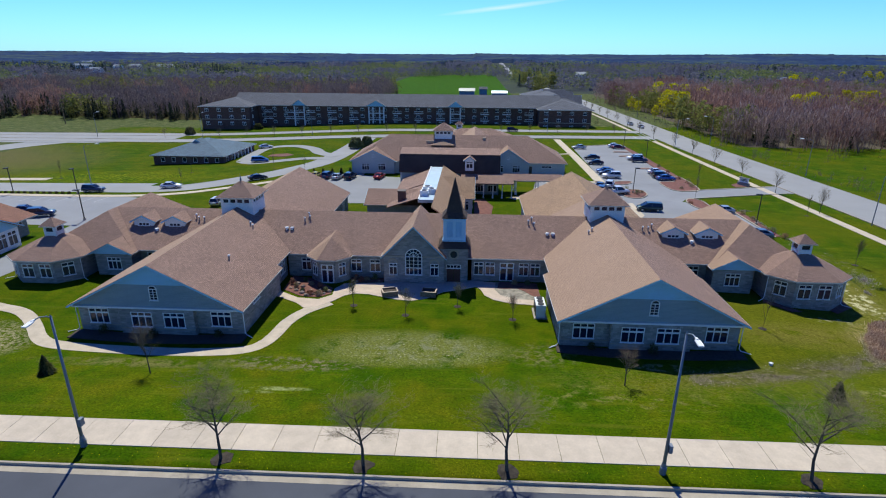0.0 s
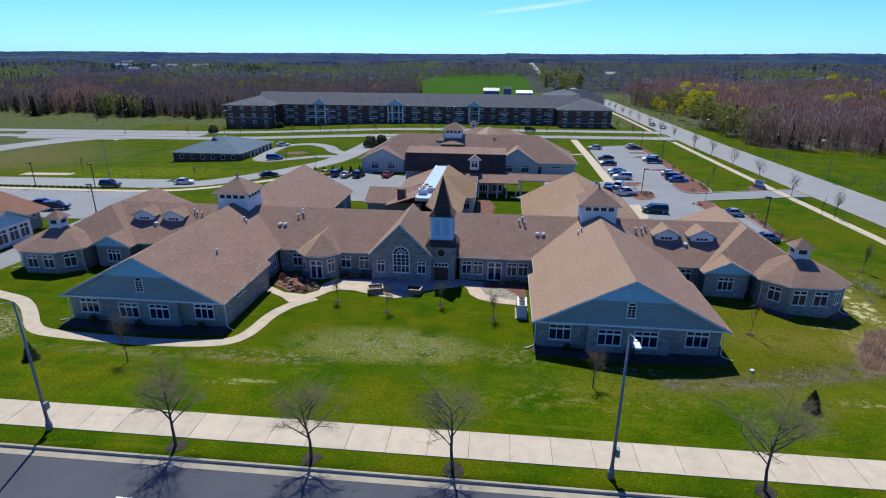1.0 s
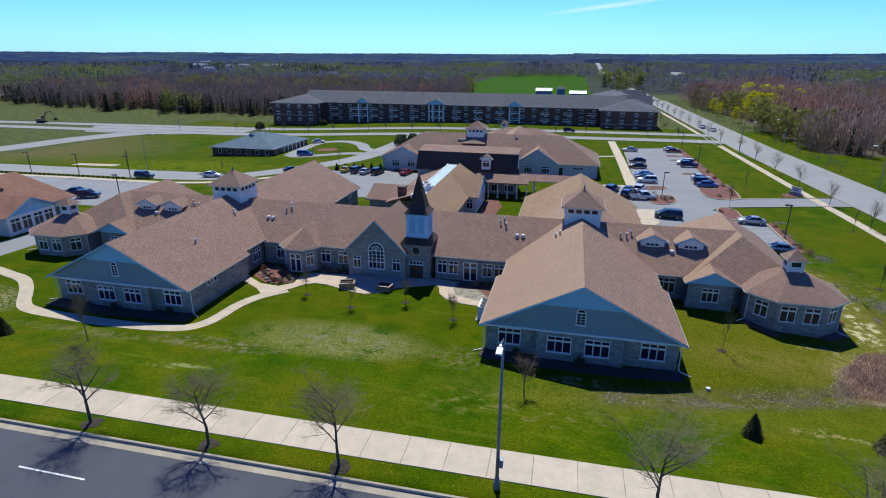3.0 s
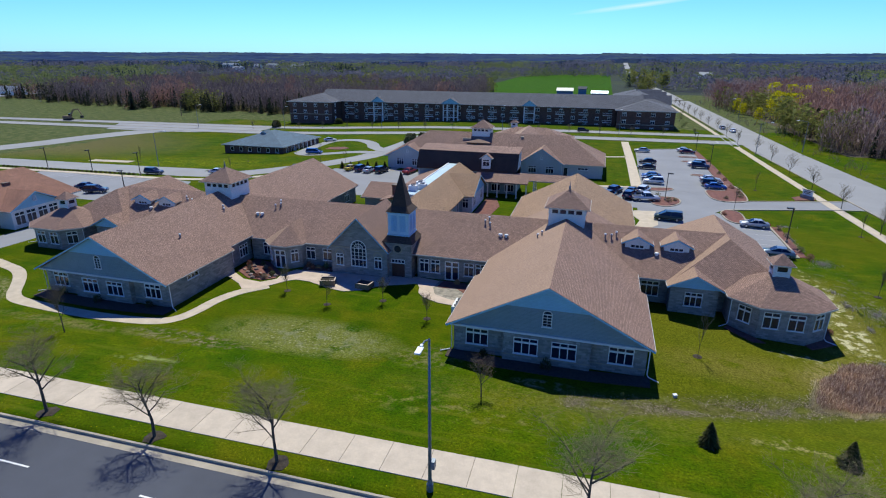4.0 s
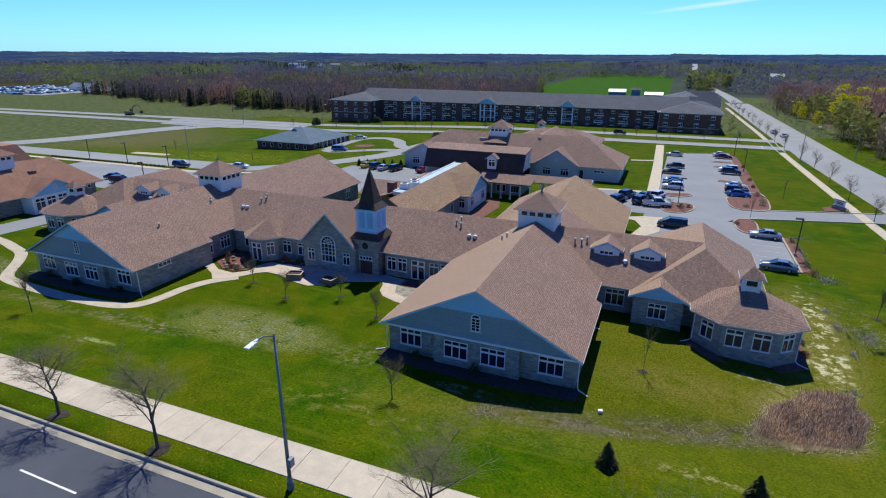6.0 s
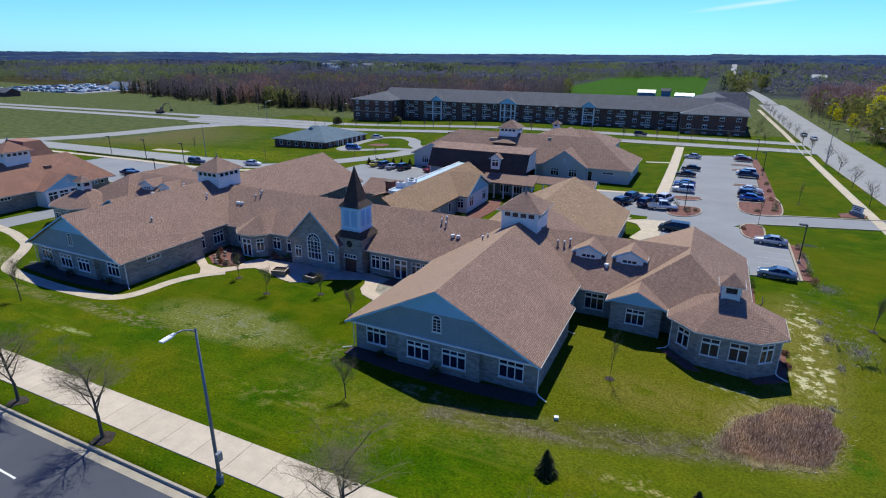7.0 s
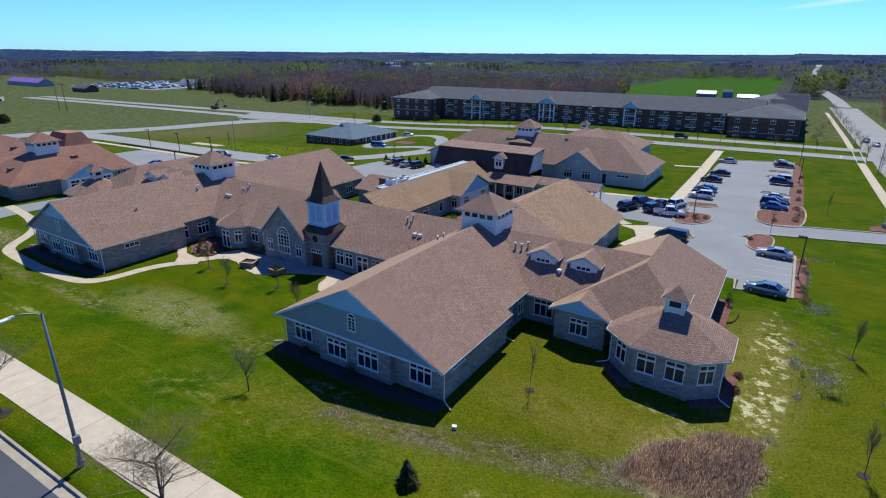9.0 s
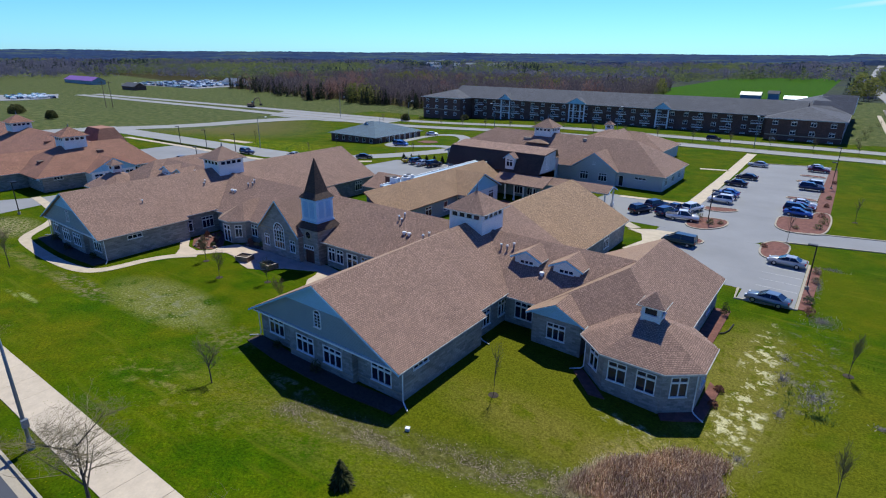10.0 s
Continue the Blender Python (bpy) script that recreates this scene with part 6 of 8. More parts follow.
# ---------------------------------------------------------------- vehicles
PAINT = {"white": (0.75, 0.76, 0.78), "black": (0.012, 0.013, 0.016), "navy": (0.015, 0.03, 0.085), "blue": (0.03, 0.12, 0.42), "silver": (0.42, 0.45, 0.48), "red": (0.32, 0.02, 0.02),
         "maroon": (0.12, 0.015, 0.03), "green": (0.02, 0.045, 0.035), "steel": (0.13, 0.2, 0.28), "yellow": (0.6, 0.45, 0.03)}
SHAPES = {  # lower body outline (x, z), then cabin outline, width
    "sedan": ([(-2.35, 0.35), (-2.38, 0.75), (-2.25, 0.98), (-1.35, 1.03), (0.95, 1.0), (2.0, 0.85), (2.35, 0.68), (2.36, 0.32)], [(-1.75, 1.0), (-1.05, 1.42), (0.15, 1.45), (1.1, 0.98)], 1.82),
    "suv": ([(-2.35, 0.42), (-2.4, 0.9), (-2.3, 1.1), (0.95, 1.12), (2.1, 1.02), (2.35, 0.82), (2.36, 0.4)], [(-2.25, 1.08), (-2.0, 1.72), (0.15, 1.76), (1.1, 1.1)], 1.95),
    "van": ([(-2.5, 0.38), (-2.55, 0.95), (-2.5, 1.1), (1.2, 1.1), (2.2, 0.95), (2.5, 0.7), (2.5, 0.36)], [(-2.45, 1.05), (-2.3, 1.75), (0.5, 1.78), (1.75, 1.05)], 2.0),
    "pickup": ([(-2.8, 0.5), (-2.85, 1.05), (-0.8, 1.08), (-0.8, 1.12), (1.2, 1.14), (2.5, 1.05), (2.75, 0.85), (2.76, 0.48)], [(-0.85, 1.08), (-0.65, 1.82), (0.7, 1.84), (1.55, 1.1)], 2.0)}


def vehicle(kind, colour, x, y, heading, label):
    c = thing("car" if kind != "pickup" else "pickup_truck", label, "car", pose(x, y, ground_z(x, y) + 0.04, 0, 0, heading), "parked vehicles")
    lower, upper, w = SHAPES[kind]
    paint_key = "paint_" + colour
    if paint_key not in M:
        M[paint_key] = car_paint("car_paint_" + colour, PAINT[colour])

    def shell(pts, w0, w1, bev):
        bm = bmesh.new()
        zs = [p[1] for p in pts]
        lo, hi = min(zs), max(zs)
        sides = []
        for s in (-1, 1):
            sides.append([bm.verts.new((px, s * (w0 + (w1 - w0) * (pz - lo) / (hi - lo)) / 2, pz)) for px, pz in pts])
        n = len(pts)
        for i in range(n):
            j = (i + 1) % n
            bm.faces.new((sides[0][i], sides[0][j], sides[1][j], sides[1][i]))
        bm.faces.new(sides[0])
        bm.faces.new(sides[1][::-1])
        bmesh.ops.recalc_face_normals(bm, faces=bm.faces)
        bmesh.ops.bevel(bm, geom=bm.edges[:], offset=bev, segments=2, affect="EDGES")
        return bm
    body = part("body", shell(lower, w, w * 0.96, 0.07), paint_key, c, smooth=True)
    part("glazing", shell(upper, w * 0.94, w * 0.72, 0.04), "glass", c)
    top = [p for p in upper if p[1] > 1.3]
    bm = bmesh.new()
    box(bm, min(p[0] for p in top) - 0.06, max(p[0] for p in top) + 0.06, -w * 0.365, w * 0.365, max(p[1] for p in top) - 0.05, max(p[1] for p in top) + 0.03)
    bmesh.ops.bevel(bm, geom=bm.edges[:], offset=0.03, segments=1, affect="EDGES")
    part("roof_panel", bm, paint_key, c)
    for s in (-1, 1):
        bm = bmesh.new()
        zt = max(p[1] for p in top) - 0.02
        for (xa, za), (xb, zb) in zip(upper, upper[1:]):
            if abs(zb - za) > 0.2:
                tube(bm, [(xa, s * w * 0.465, za), (xb, s * w * 0.365, zb)], [0.05, 0.05], 4)
        tube(bm, [(-0.4, s * w * 0.465, 1.05), (-0.4, s * w * 0.37, zt)], [0.05, 0.05], 4)
        part("pillar", bm, paint_key, c)
    if kind == "pickup":
        bm = bmesh.new()
        box(bm, -2.7, -0.95, -0.8, 0.8, 1.055, 1.09)
        part("load_bed", bm, "black_metal", c)
    for wx in (-w * 0.76, w * 0.76):
        for s in (-1, 1):
            bm = bmesh.new()
            tube(bm, [(wx, s * (w / 2 - 0.2), 0.33), (wx, s * (w / 2 + 0.01), 0.33)], [0.33, 0.33], 12)
            wheel = part("wheel", bm, "tyre", c)
            bm = bmesh.new()
            tube(bm, [(wx, s * (w / 2 + 0.005), 0.33), (wx, s * (w / 2 + 0.025), 0.33)], [0.21, 0.18], 10)
            part("rim", bm, "rim", wheel)
    xf, xr = max(p[0] for p in lower), min(p[0] for p in lower)
    for s in (-1, 1):
        bm = bmesh.new()
        box(bm, xf - 0.22, xf - 0.02, s * w * 0.36 - 0.2, s * w * 0.36 + 0.2, 0.62, 0.78)
        part("headlight", bm, "lens_white", c)
        bm = bmesh.new()
        box(bm, xr + 0.0, xr + 0.12, s * w * 0.4 - 0.14, s * w * 0.4 + 0.14, 0.72, 0.98)
        part("tail_light", bm, "lens_red", c)
    return c


for row in (("sedan", "maroon", 50.0, 192.0, 0, "dark red saloon car in a bay"), ("sedan", "white", 49.6, 195.2, 0, "white saloon car in a bay"), ("suv", "navy", 50.2, 167.2, 0, "dark blue sport utility car in a bay"),
            ("suv", "white", 49.8, 170.6, 180, "white sport utility car in a bay"), ("sedan", "maroon", 50.0, 147.0, 0, "plum red saloon car in a bay"), ("sedan", "white", 50.0, 150.0, 0, "white saloon car in a bay"),
            ("sedan", "blue", 49.9, 141.8, 0, "blue saloon car in a bay"), ("suv", "black", 49.6, 144.4, 0, "black sport utility car in a bay"), ("sedan", "silver", 36.4, 190.8, 180, "pale silver saloon car in a bay"),
            ("sedan", "black", 36.8, 171.0, 180, "black saloon car in a bay"), ("sedan", "black", 36.0, 162.0, 180, "black saloon car in a bay"), ("sedan", "blue", 36.3, 150.6, 180, "bright blue saloon car in a bay"),
            ("sedan", "navy", 36.3, 147.6, 180, "dark blue saloon car in a bay"), ("suv", "white", 36.4, 143.4, 180, "white sport utility car in a bay"), ("suv", "black", 26.0, 126.0, 65, "black sport utility car by the canopy"),
            ("suv", "navy", 27.4, 131.2, 65, "dark blue sport utility car by the canopy"), ("suv", "navy", 30.4, 127.2, 70, "dark blue sport utility car by the canopy"), ("sedan", "navy", 31.0, 131.6, 70, "dark blue saloon car by the canopy"),
            ("pickup", "white", 33.6, 125.6, 10, "white pickup truck beside the mulch island"), ("suv", "white", 33.6, 133.0, 70, "white sport utility car beside the island"), ("van", "green", 36.7, 111.4, 176, "dark green minivan with roof bars"),
            ("sedan", "silver", 51.3, 111.0, 176, "silver saloon car nose to the kerb"), ("sedan", "steel", 51.0, 95.2, 172, "steel blue saloon car nose to the kerb"),
            ("suv", "navy", -83.8, 98.0, 20, "dark blue sport utility car in the car park"), ("sedan", "navy", -89.0, 100.4, 20, "dark blue saloon car in the car park"), ("suv", "navy", -88.2, 119.8, 4, "dark blue sport utility car on the road"),
            ("sedan", "white", -72.3, 124.8, 12, "white saloon car on the access road"), ("sedan", "black", -55.0, 135.2, 40, "black saloon car on the access road"), ("van", "blue", -64.6, 162.0, 15, "bright blue van on the loop drive"),
            ("sedan", "white", -73.2, 190, 30, "white car beside the low house"), ("suv", "navy", -37.4, 137.6, 80, "dark blue car in the back yard"), ("sedan", "silver", -34.6, 136.6, 80, "silver saloon car in the back yard"),
            ("suv", "black", -31.4, 137.0, 80, "black sport utility car in the back yard"), ("sedan", "red", -24.0, 138.0, 80, "red car in the back yard"), ("sedan", "yellow", -40.6, 138.2, 80, "yellow car in the back yard"),
            ("suv", "black", 16.4, 234.6, 0, "black car on the boulevard"), ("sedan", "white", 74.5, 252.0, 92, "white car on the main road"), ("sedan", "silver", 72.4, 262.0, 92, "silver car on the main road"),
            ("suv", "white", -53.6, 109.4, 90, "white car beside the wing")):
    vehicle(*row)


def far_cars():
    """A dealer's lot far to the west: too small to pick apart."""
    rng = random.Random(4)
    surface("car_park_far", [(-552, 292), (-425, 300), (-435, 385), (-590, 385)], -0.3, 0.2, "lot", "distant grey dealer lot", "car park")
    surface("car_park_far", [(-383, 143), (-396, 180), (-437, 195), (-455, 163)], -0.3, 0.2, "lot", "distant grey shop car park", "car park")
    for col, n in (("white", 95), ("silver", 85), ("navy", 80)):
        if "paint_" + col not in M:
            M["paint_" + col] = car_paint("car_paint_" + col, PAINT[col])
        verts, faces = [], []
        for i in range(n):
            if i % 4 == 0:
                q = rng.randrange(6)
                x, y = -398 - q * 8 + rng.uniform(-1, 1), rng.uniform(153, 178) + q * 1.5
            else:
                x, y = rng.uniform(-550, -438), 300 + 9 * rng.randrange(10)
            k = len(verts)
            base = ground_z(x, y)
            for z, sx, sy in ((0.6, 2.3, 0.9), (1.6, 2.3, 0.9), (2.1, 1.1, 0.8)):
                verts += [(x + a * sx, y + b * sy, z - 0.4 + base) for a, b in ((-1, -1), (1, -1), (1, 1), (-1, 1))]
            for lv in (0, 4):
                faces += [(k + lv + j, k + lv + (j + 1) % 4, k + lv + 4 + (j + 1) % 4, k + lv + 4 + j) for j in range(4)]
            faces.append((k + 8, k + 9, k + 10, k + 11))
        me = bpy.data.meshes.new("distant_cars")
        me.from_pydata(verts, [], faces)
        me.materials.append(M["paint_" + col])
        tagged(new("distant_cars", me), "rows of tiny parked cars far away", "cars", kind="stuff")


far_cars()


# ---------------------------------------------------------------- lamps, signs, small fixtures
def street_lamp(x, y, z, height, arm, head_dir):
    s = thing("street_lamp", "tall galvanised steel street lamp with a long arm", "street lamp", pose(x, y, z), "front street lamps")
    bm = bmesh.new()
    tube(bm, [(0, 0, 0.9), (0, 0, height * 0.5), (0, 0, height)], [0.13, 0.105, 0.075], 10)
    part("pole", bm, "galv", s, smooth=True)
    bm = bmesh.new()
    tube(bm, [(0, 0, -0.2), (0, 0, 0.55), (0, 0, 0.6), (0, 0, 0.95)], [0.24, 0.24, 0.19, 0.15], 10)
    part("base", bm, "galv", s)
    bm = bmesh.new()
    hx, hy = head_dir
    tube(bm, [(0, 0, height - 0.05), (hx * 0.35, hy * 0.35, height + 0.2), (hx * arm * 0.6, hy * arm * 0.6, height + 0.42), (hx * arm, hy * arm, height + 0.45)], [0.05] * 4, 8)
    part("arm", bm, "galv", s, smooth=True)
    bm = bmesh.new()
    box(bm, -0.18, 0.18, -0.85, -0.12, -0.05, 0.05, pose(hx * (arm - 0.05), hy * (arm - 0.05), height + 0.42, 4, 0, math.degrees(math.atan2(hx, -hy))))
    box(bm, -0.08, 0.08, -0.16, 0.12, -0.07, 0.07, pose(hx * (arm - 0.05), hy * (arm - 0.05), height + 0.44, 0, 0, math.degrees(math.atan2(hx, -hy))))
    bmesh.ops.bevel(bm, geom=bm.edges[:], offset=0.02, segments=2, affect="EDGES")
    part("lamp_head", bm, "trim", s, "flat white panel luminaire")
    bm = bmesh.new()
    tube(bm, [(0, 0, height), (0, 0, height + 0.16)], [0.08, 0.03], 8)
    part("cap", bm, "galv", s)
    bm = bmesh.new()
    box(bm, 0.1, 0.36, -0.2, 0.2, 1.9, 2.5)
    part("control_box", bm, "galv", s)


street_lamp(14.15, 32.3, 2.0, 11.25, 1.5, (0.0, -1.0))
street_lamp(-29.0, 32.5, 2.0, 10.9, 1.5, (0.0, -1.0))


def lot_lamp(x, y, h=5.8, face=90):
    s = thing("lot_lamp", "black square car park lamp on a slim pole", "street lamp", pose(x, y, ground_z(x, y)), "car park lamps")
    bm = bmesh.new()
    box(bm, -0.07, 0.07, -0.07, 0.07, 0.4, h)
    part("pole", bm, "black_metal", s)
    bm = bmesh.new()
    tube(bm, [(0, 0, -0.2), (0, 0, 0.45)], [0.25, 0.25], 10)
    part("footing", bm, "kerb", s)
    d = Vector((math.cos(radians(face)), math.sin(radians(face)), 0))
    bm = bmesh.new()
    box(bm, -0.1, 0.95, -0.28, 0.28, h - 0.02, h + 0.16, pose(0, 0, 0, 0, 0, face))
    part("lamp_head", bm, "black_metal", s)


for x, y, f in ((54.4, 103.0, 180), (37.6, 127.0, 0), (53.6, 172, 180), (53.4, 198, 180), (-73.8, 96.1, 180), (-90.5, 117.6, 270), (-106, 117.6, 270), (-121, 117.4, 270), (-63, 55, 90)):
    lot_lamp(x, y, 5.8, f)


def road_lamp(x, y, h=9.5, d=(1, 0)):
    s = thing("road_lamp", "slim grey road lamp with a single arm", "street lamp", pose(x, y, ground_z(x, y)), "far road lamps")
    bm = bmesh.new()
    tube(bm, [(0, 0, 0), (0, 0, h)], [0.11, 0.06], 6)
    part("pole", bm, "galv", s)
    bm = bmesh.new()
    tube(bm, [(0, 0, h), (d[0] * 1.2, d[1] * 1.2, h + 0.4), (d[0] * 3, d[1] * 3, h + 0.5)], [0.05, 0.05, 0.05], 5)
    part("arm", bm, "galv", s)
    bm = bmesh.new()
    box(bm, d[0] * 3 - 0.35, d[0] * 3 + 0.35, d[1] * 3 - 0.35, d[1] * 3 + 0.35, h + 0.42, h + 0.6)
    part("lamp_head", bm, "trim", s)


for x, y, d in ((76.2, 103.8, (1, 0)), (70.5, 196, (1, 0)), (89.5, 150, (-1, 0)), (86.0, 205, (-1, 0)), (-112, 222.6, (0, 1)), (-66, 223.4, (0, -1)), (-15, 226, (0, 1)), (30, 227.6, (0, -1)), (-156, 221, (0, 1)), (-96, 130, (1, 0.3)), (86, 300, (-1, 0))):
    road_lamp(x, y, 9.5, d)

surface("sign_bed", [(64.6, 134.8), (68.6, 136.0), (69.4, 138.0), (67.0, 139.6), (64.6, 137.6)], -0.05, 0.09, "mulch", "round mulch bed at the entrance sign", "planting bed")
sign = thing("entrance_sign", "low white entrance sign on a stone base", "sign", pose(67.4, 137.2, 0, 0, 0, -60))
for name, mat, dims in (("plinth", "stone", (-1.5, 1.5, -0.3, 0.3, 0, 0.8)), ("panel", "trim", (-1.2, 1.2, -0.12, 0.12, 0.8, 1.9)), ("cap", "stone", (-1.4, 1.4, -0.2, 0.2, 1.9, 2.05))):
    bm = bmesh.new()
    box(bm, *dims)
    part(name, bm, mat, sign)
for z in (1.2, 1.5):
    bm = bmesh.new()
    box(bm, -0.8, 0.8, -0.14, -0.121, z, z + 0.14)
    part("lettering_bar", bm, "black_metal", sign)


def planter(x, y, turn):
    p = thing("planter_box", "square timber planter box with pale rim and soil", "planter", pose(x, y, 0.06, 0, 0, turn), "courtyard planters")
    bm = bmesh.new()
    wall_run(bm, (-1.0, -0.8), (1.0, -0.8), 0, 0.7, (), 0.1)
    wall_run(bm, (1.0, -0.7), (1.0, 0.7), 0, 0.7, (), 0.1)
    wall_run(bm, (1.0, 0.8), (-1.0, 0.8), 0, 0.7, (), 0.1)
    wall_run(bm, (-1.0, 0.7), (-1.0, -0.7), 0, 0.7, (), 0.1)
    part("sides", bm, "timber", p)
    for x0, x1, y0, y1 in ((-1.05, 1.05, -0.85, -0.68), (-1.05, 1.05, 0.68, 0.85), (-1.05, -0.88, -0.68, 0.68), (0.88, 1.05, -0.68, 0.68)):
        bm = bmesh.new()
        box(bm, x0, x1, y0, y1, 0.7, 0.76)
        part("rim_board", bm, "paver", p)
    bm = bmesh.new()
    box(bm, -0.88, 0.88, -0.68, 0.68, 0.3, 0.55)
    part("soil", bm, "soil", p)


planter(-10.6, 65.9, 18)
planter(-5.4, 66.2, -6)

ac = thing("condenser_unit", "pale grey outdoor condenser unit on a pad", "air conditioner", pose(8.7, 61.6, 0))
for name, mat, dims in (("pad", "kerb", (-0.8, 0.8, -1.5, 1.5, -0.1, 0.12)), ("casing", "siding_white", (-0.6, 0.6, -1.3, 1.3, 0.12, 1.75))):
    bm = bmesh.new()
    box(bm, *dims)
    if name == "casing":
        bmesh.ops.bevel(bm, geom=bm.edges[:], offset=0.04, segments=1, affect="EDGES")
    part(name, bm, mat, ac)
for y in (-0.85, 0, 0.85):
    bm = bmesh.new()
    tube(bm, [(0, y, 1.75), (0, y, 1.83)], [0.38, 0.38], 14)
    part("fan_grille", bm, "black_metal", ac)
    bm = bmesh.new()
    box(bm, -0.62, -0.601, y - 0.36, y + 0.36, 0.35, 1.5)
    part("coil_panel", bm, "black_metal", ac)
hatch = thing("utility_box", "small white utility box on the lawn", "utility box", pose(31.7, 51.6, ground_z(31.7, 51.6), 0, 0, 20))
bm = bmesh.new()
box(bm, -0.17, 0.17, -0.14, 0.14, -0.1, 0.22)
bmesh.ops.bevel(bm, geom=bm.edges[:], offset=0.04, segments=2, affect="EDGES")
part("case", bm, "trim", hatch)
bm = bmesh.new()
box(bm, -0.19, 0.19, -0.16, 0.16, 0.22, 0.26)
part("lid", bm, "trim", hatch)


# roof vents on the main building
def roof_z(x, y):
    best = -9
    for cx in (19.6, 2 * AX - 19.6):
        if abs(x - cx) < 10 and 53 < y < 108:
            best = max(best, 8.6 - abs(x - cx) * 0.513)
    if abs(y - 79.4) < 8.2:
        best = max(best, 7.72 - abs(y - 79.4) * 0.509)
    return best


def pipe_vent(x, y, tall=0.42, fat=0.09):
    z = roof_z(x, y)
    bm = bmesh.new()
    tube(bm, [(x, y, z - 0.2), (x, y, z + tall)], [fat, fat], 8)
    vent = part("roof_vent", bm, "galv" if tall > 0.2 else "trim", main)
    bm = bmesh.new()
    tube(bm, [(x, y, z + tall), (x, y, z + tall + 0.02), (x, y, z + tall + 0.18)], [fat, fat * 1.9, fat * 1.5], 8)
    part("cap", bm, "trim", vent, "white metal vent cap")


for x, y in ((8.4, 77.6), (9.2, 77.2), (8.9, 78.2), (24.8, 76.9), (25.6, 76.9), (26.2, 77.4), (16.3, 72.9), (16.8, 73.4), (-24.2, 77.6), (-24.9, 77.2), (-24.5, 78.2), (-40.2, 76.9), (-41.0, 76.9), (-41.6, 77.4), (-31.2, 73.0), (-31.7, 73.5), (-30.0, 62.0)):
    pipe_vent(x, y)
for x, y in ((11.0, 75.6), (11.8, 75.6), (-26.4, 75.6), (-27.2, 75.6), (31.2, 74.8), (-46.6, 74.8)):
    pipe_vent(x, y, 0.14, 0.17)


def boulder(x, y, r, seed):
    """A rough field stone, half sunk in the bed."""
    rng = random.Random(seed)
    bm = bmesh.new()
    bmesh.ops.create_icosphere(bm, subdivisions=2, radius=r * 0.75)
    sx, sy, sz = rng.uniform(0.8, 1.3), rng.uniform(0.7, 1.1), rng.uniform(0.5, 0.8)
    for v in bm.verts:
        k = 1 + 0.28 * noise.noise(v.co * (1.6 / r) + Vector((seed, 0, 0)))
        v.co = Vector((v.co.x * sx * k, v.co.y * sy * k, v.co.z * sz * k))
    ob = finish("boulder", bm, "field_stone")
    ob.matrix_world = pose(x, y, 0.06 + r * 0.22, 0, 0, rng.uniform(0, 360))
    tagged(ob, "rough pinkish-tan field stone in the mulch bed", "boulder", "bed boulders")


M["field_stone"] = plain("field_stone", (0.25, 0.19, 0.155), 0.9, 0, 0.35, 2.5, 14, 0.6, per_object=0.25)
for i, (x, y, r) in enumerate(((-21.6, 64.9, 0.42), (-20.8, 65.3, 0.3), (-22.4, 65.6, 0.5), (-19.4, 65.6, 0.32), (-18.9, 66.3, 0.4), (-23.4, 66.4, 0.38), (-22.8, 67.6, 0.45), (-24.4, 67.1, 0.3), (-21.4, 66.4, 0.36), (-20.2, 66.8, 0.3), (-23.8, 68.6, 0.42),
                               (-22.4, 69.2, 0.3), (-24.6, 69.6, 0.34), (-20.6, 68.1, 0.28), (-15.8, 70.0, 0.28), (-14.0, 70.4, 0.25), (-12.8, 70.4, 0.24))):
    boulder(x, y, r, i + 1)

draped("road_east_far", smooth_line([(72.3, 418), (71, 480), (67, 560), (60, 680), (57, 820), (60, 1000), (64, 1160)], 8), 8, 0.4, "road_grey", "pale asphalt road narrowing among the trees", "road")
draped("road_rise", smooth_line([(64, 1160), (66.5, 1300), (70, 1480), (73, 1640)], 8), 11, 0.5, "road_grey", "pale asphalt road climbing a far rise", "road")


# ---------------------------------------------------------------- vegetation
def leaf_material(name, lo, mid, hi, broad=0.02):
    m, n, l, p = nodes_of(name)
    r = n.new("ShaderNodeNewGeometry").outputs["Random Per Island"]
    c = ramp(n, l, r, [(0, lo), (0.5, mid), (1, hi)])
    c = mix_col(n, l, 1.0, c, ramp(n, l, noise_tex(n, l, broad, 3), [(0.3, (0.72, 0.72, 0.82)), (0.7, (1.25, 1.2, 1.1))]), "MULTIPLY")
    l.new(c, p.inputs["Base Color"])
    p.inputs["Roughness"].default_value = 0.95
    p.inputs["Specular IOR Level"].default_value = 0.05
    thin = n.new("ShaderNodeBsdfTranslucent")
    l.new(c, thin.inputs["Color"])
    both = n.new("ShaderNodeMixShader")
    both.inputs[0].default_value = 0.5
    l.new(p.outputs[0], both.inputs[1])
    l.new(thin.outputs[0], both.inputs[2])
    l.new(both.outputs[0], n["Material Output"].inputs["Surface"])
    return m


M["needle"] = leaf_material("spruce_needles", (0.05, 0.06, 0.025), (0.09, 0.105, 0.04), (0.15, 0.15, 0.07), 1.5)


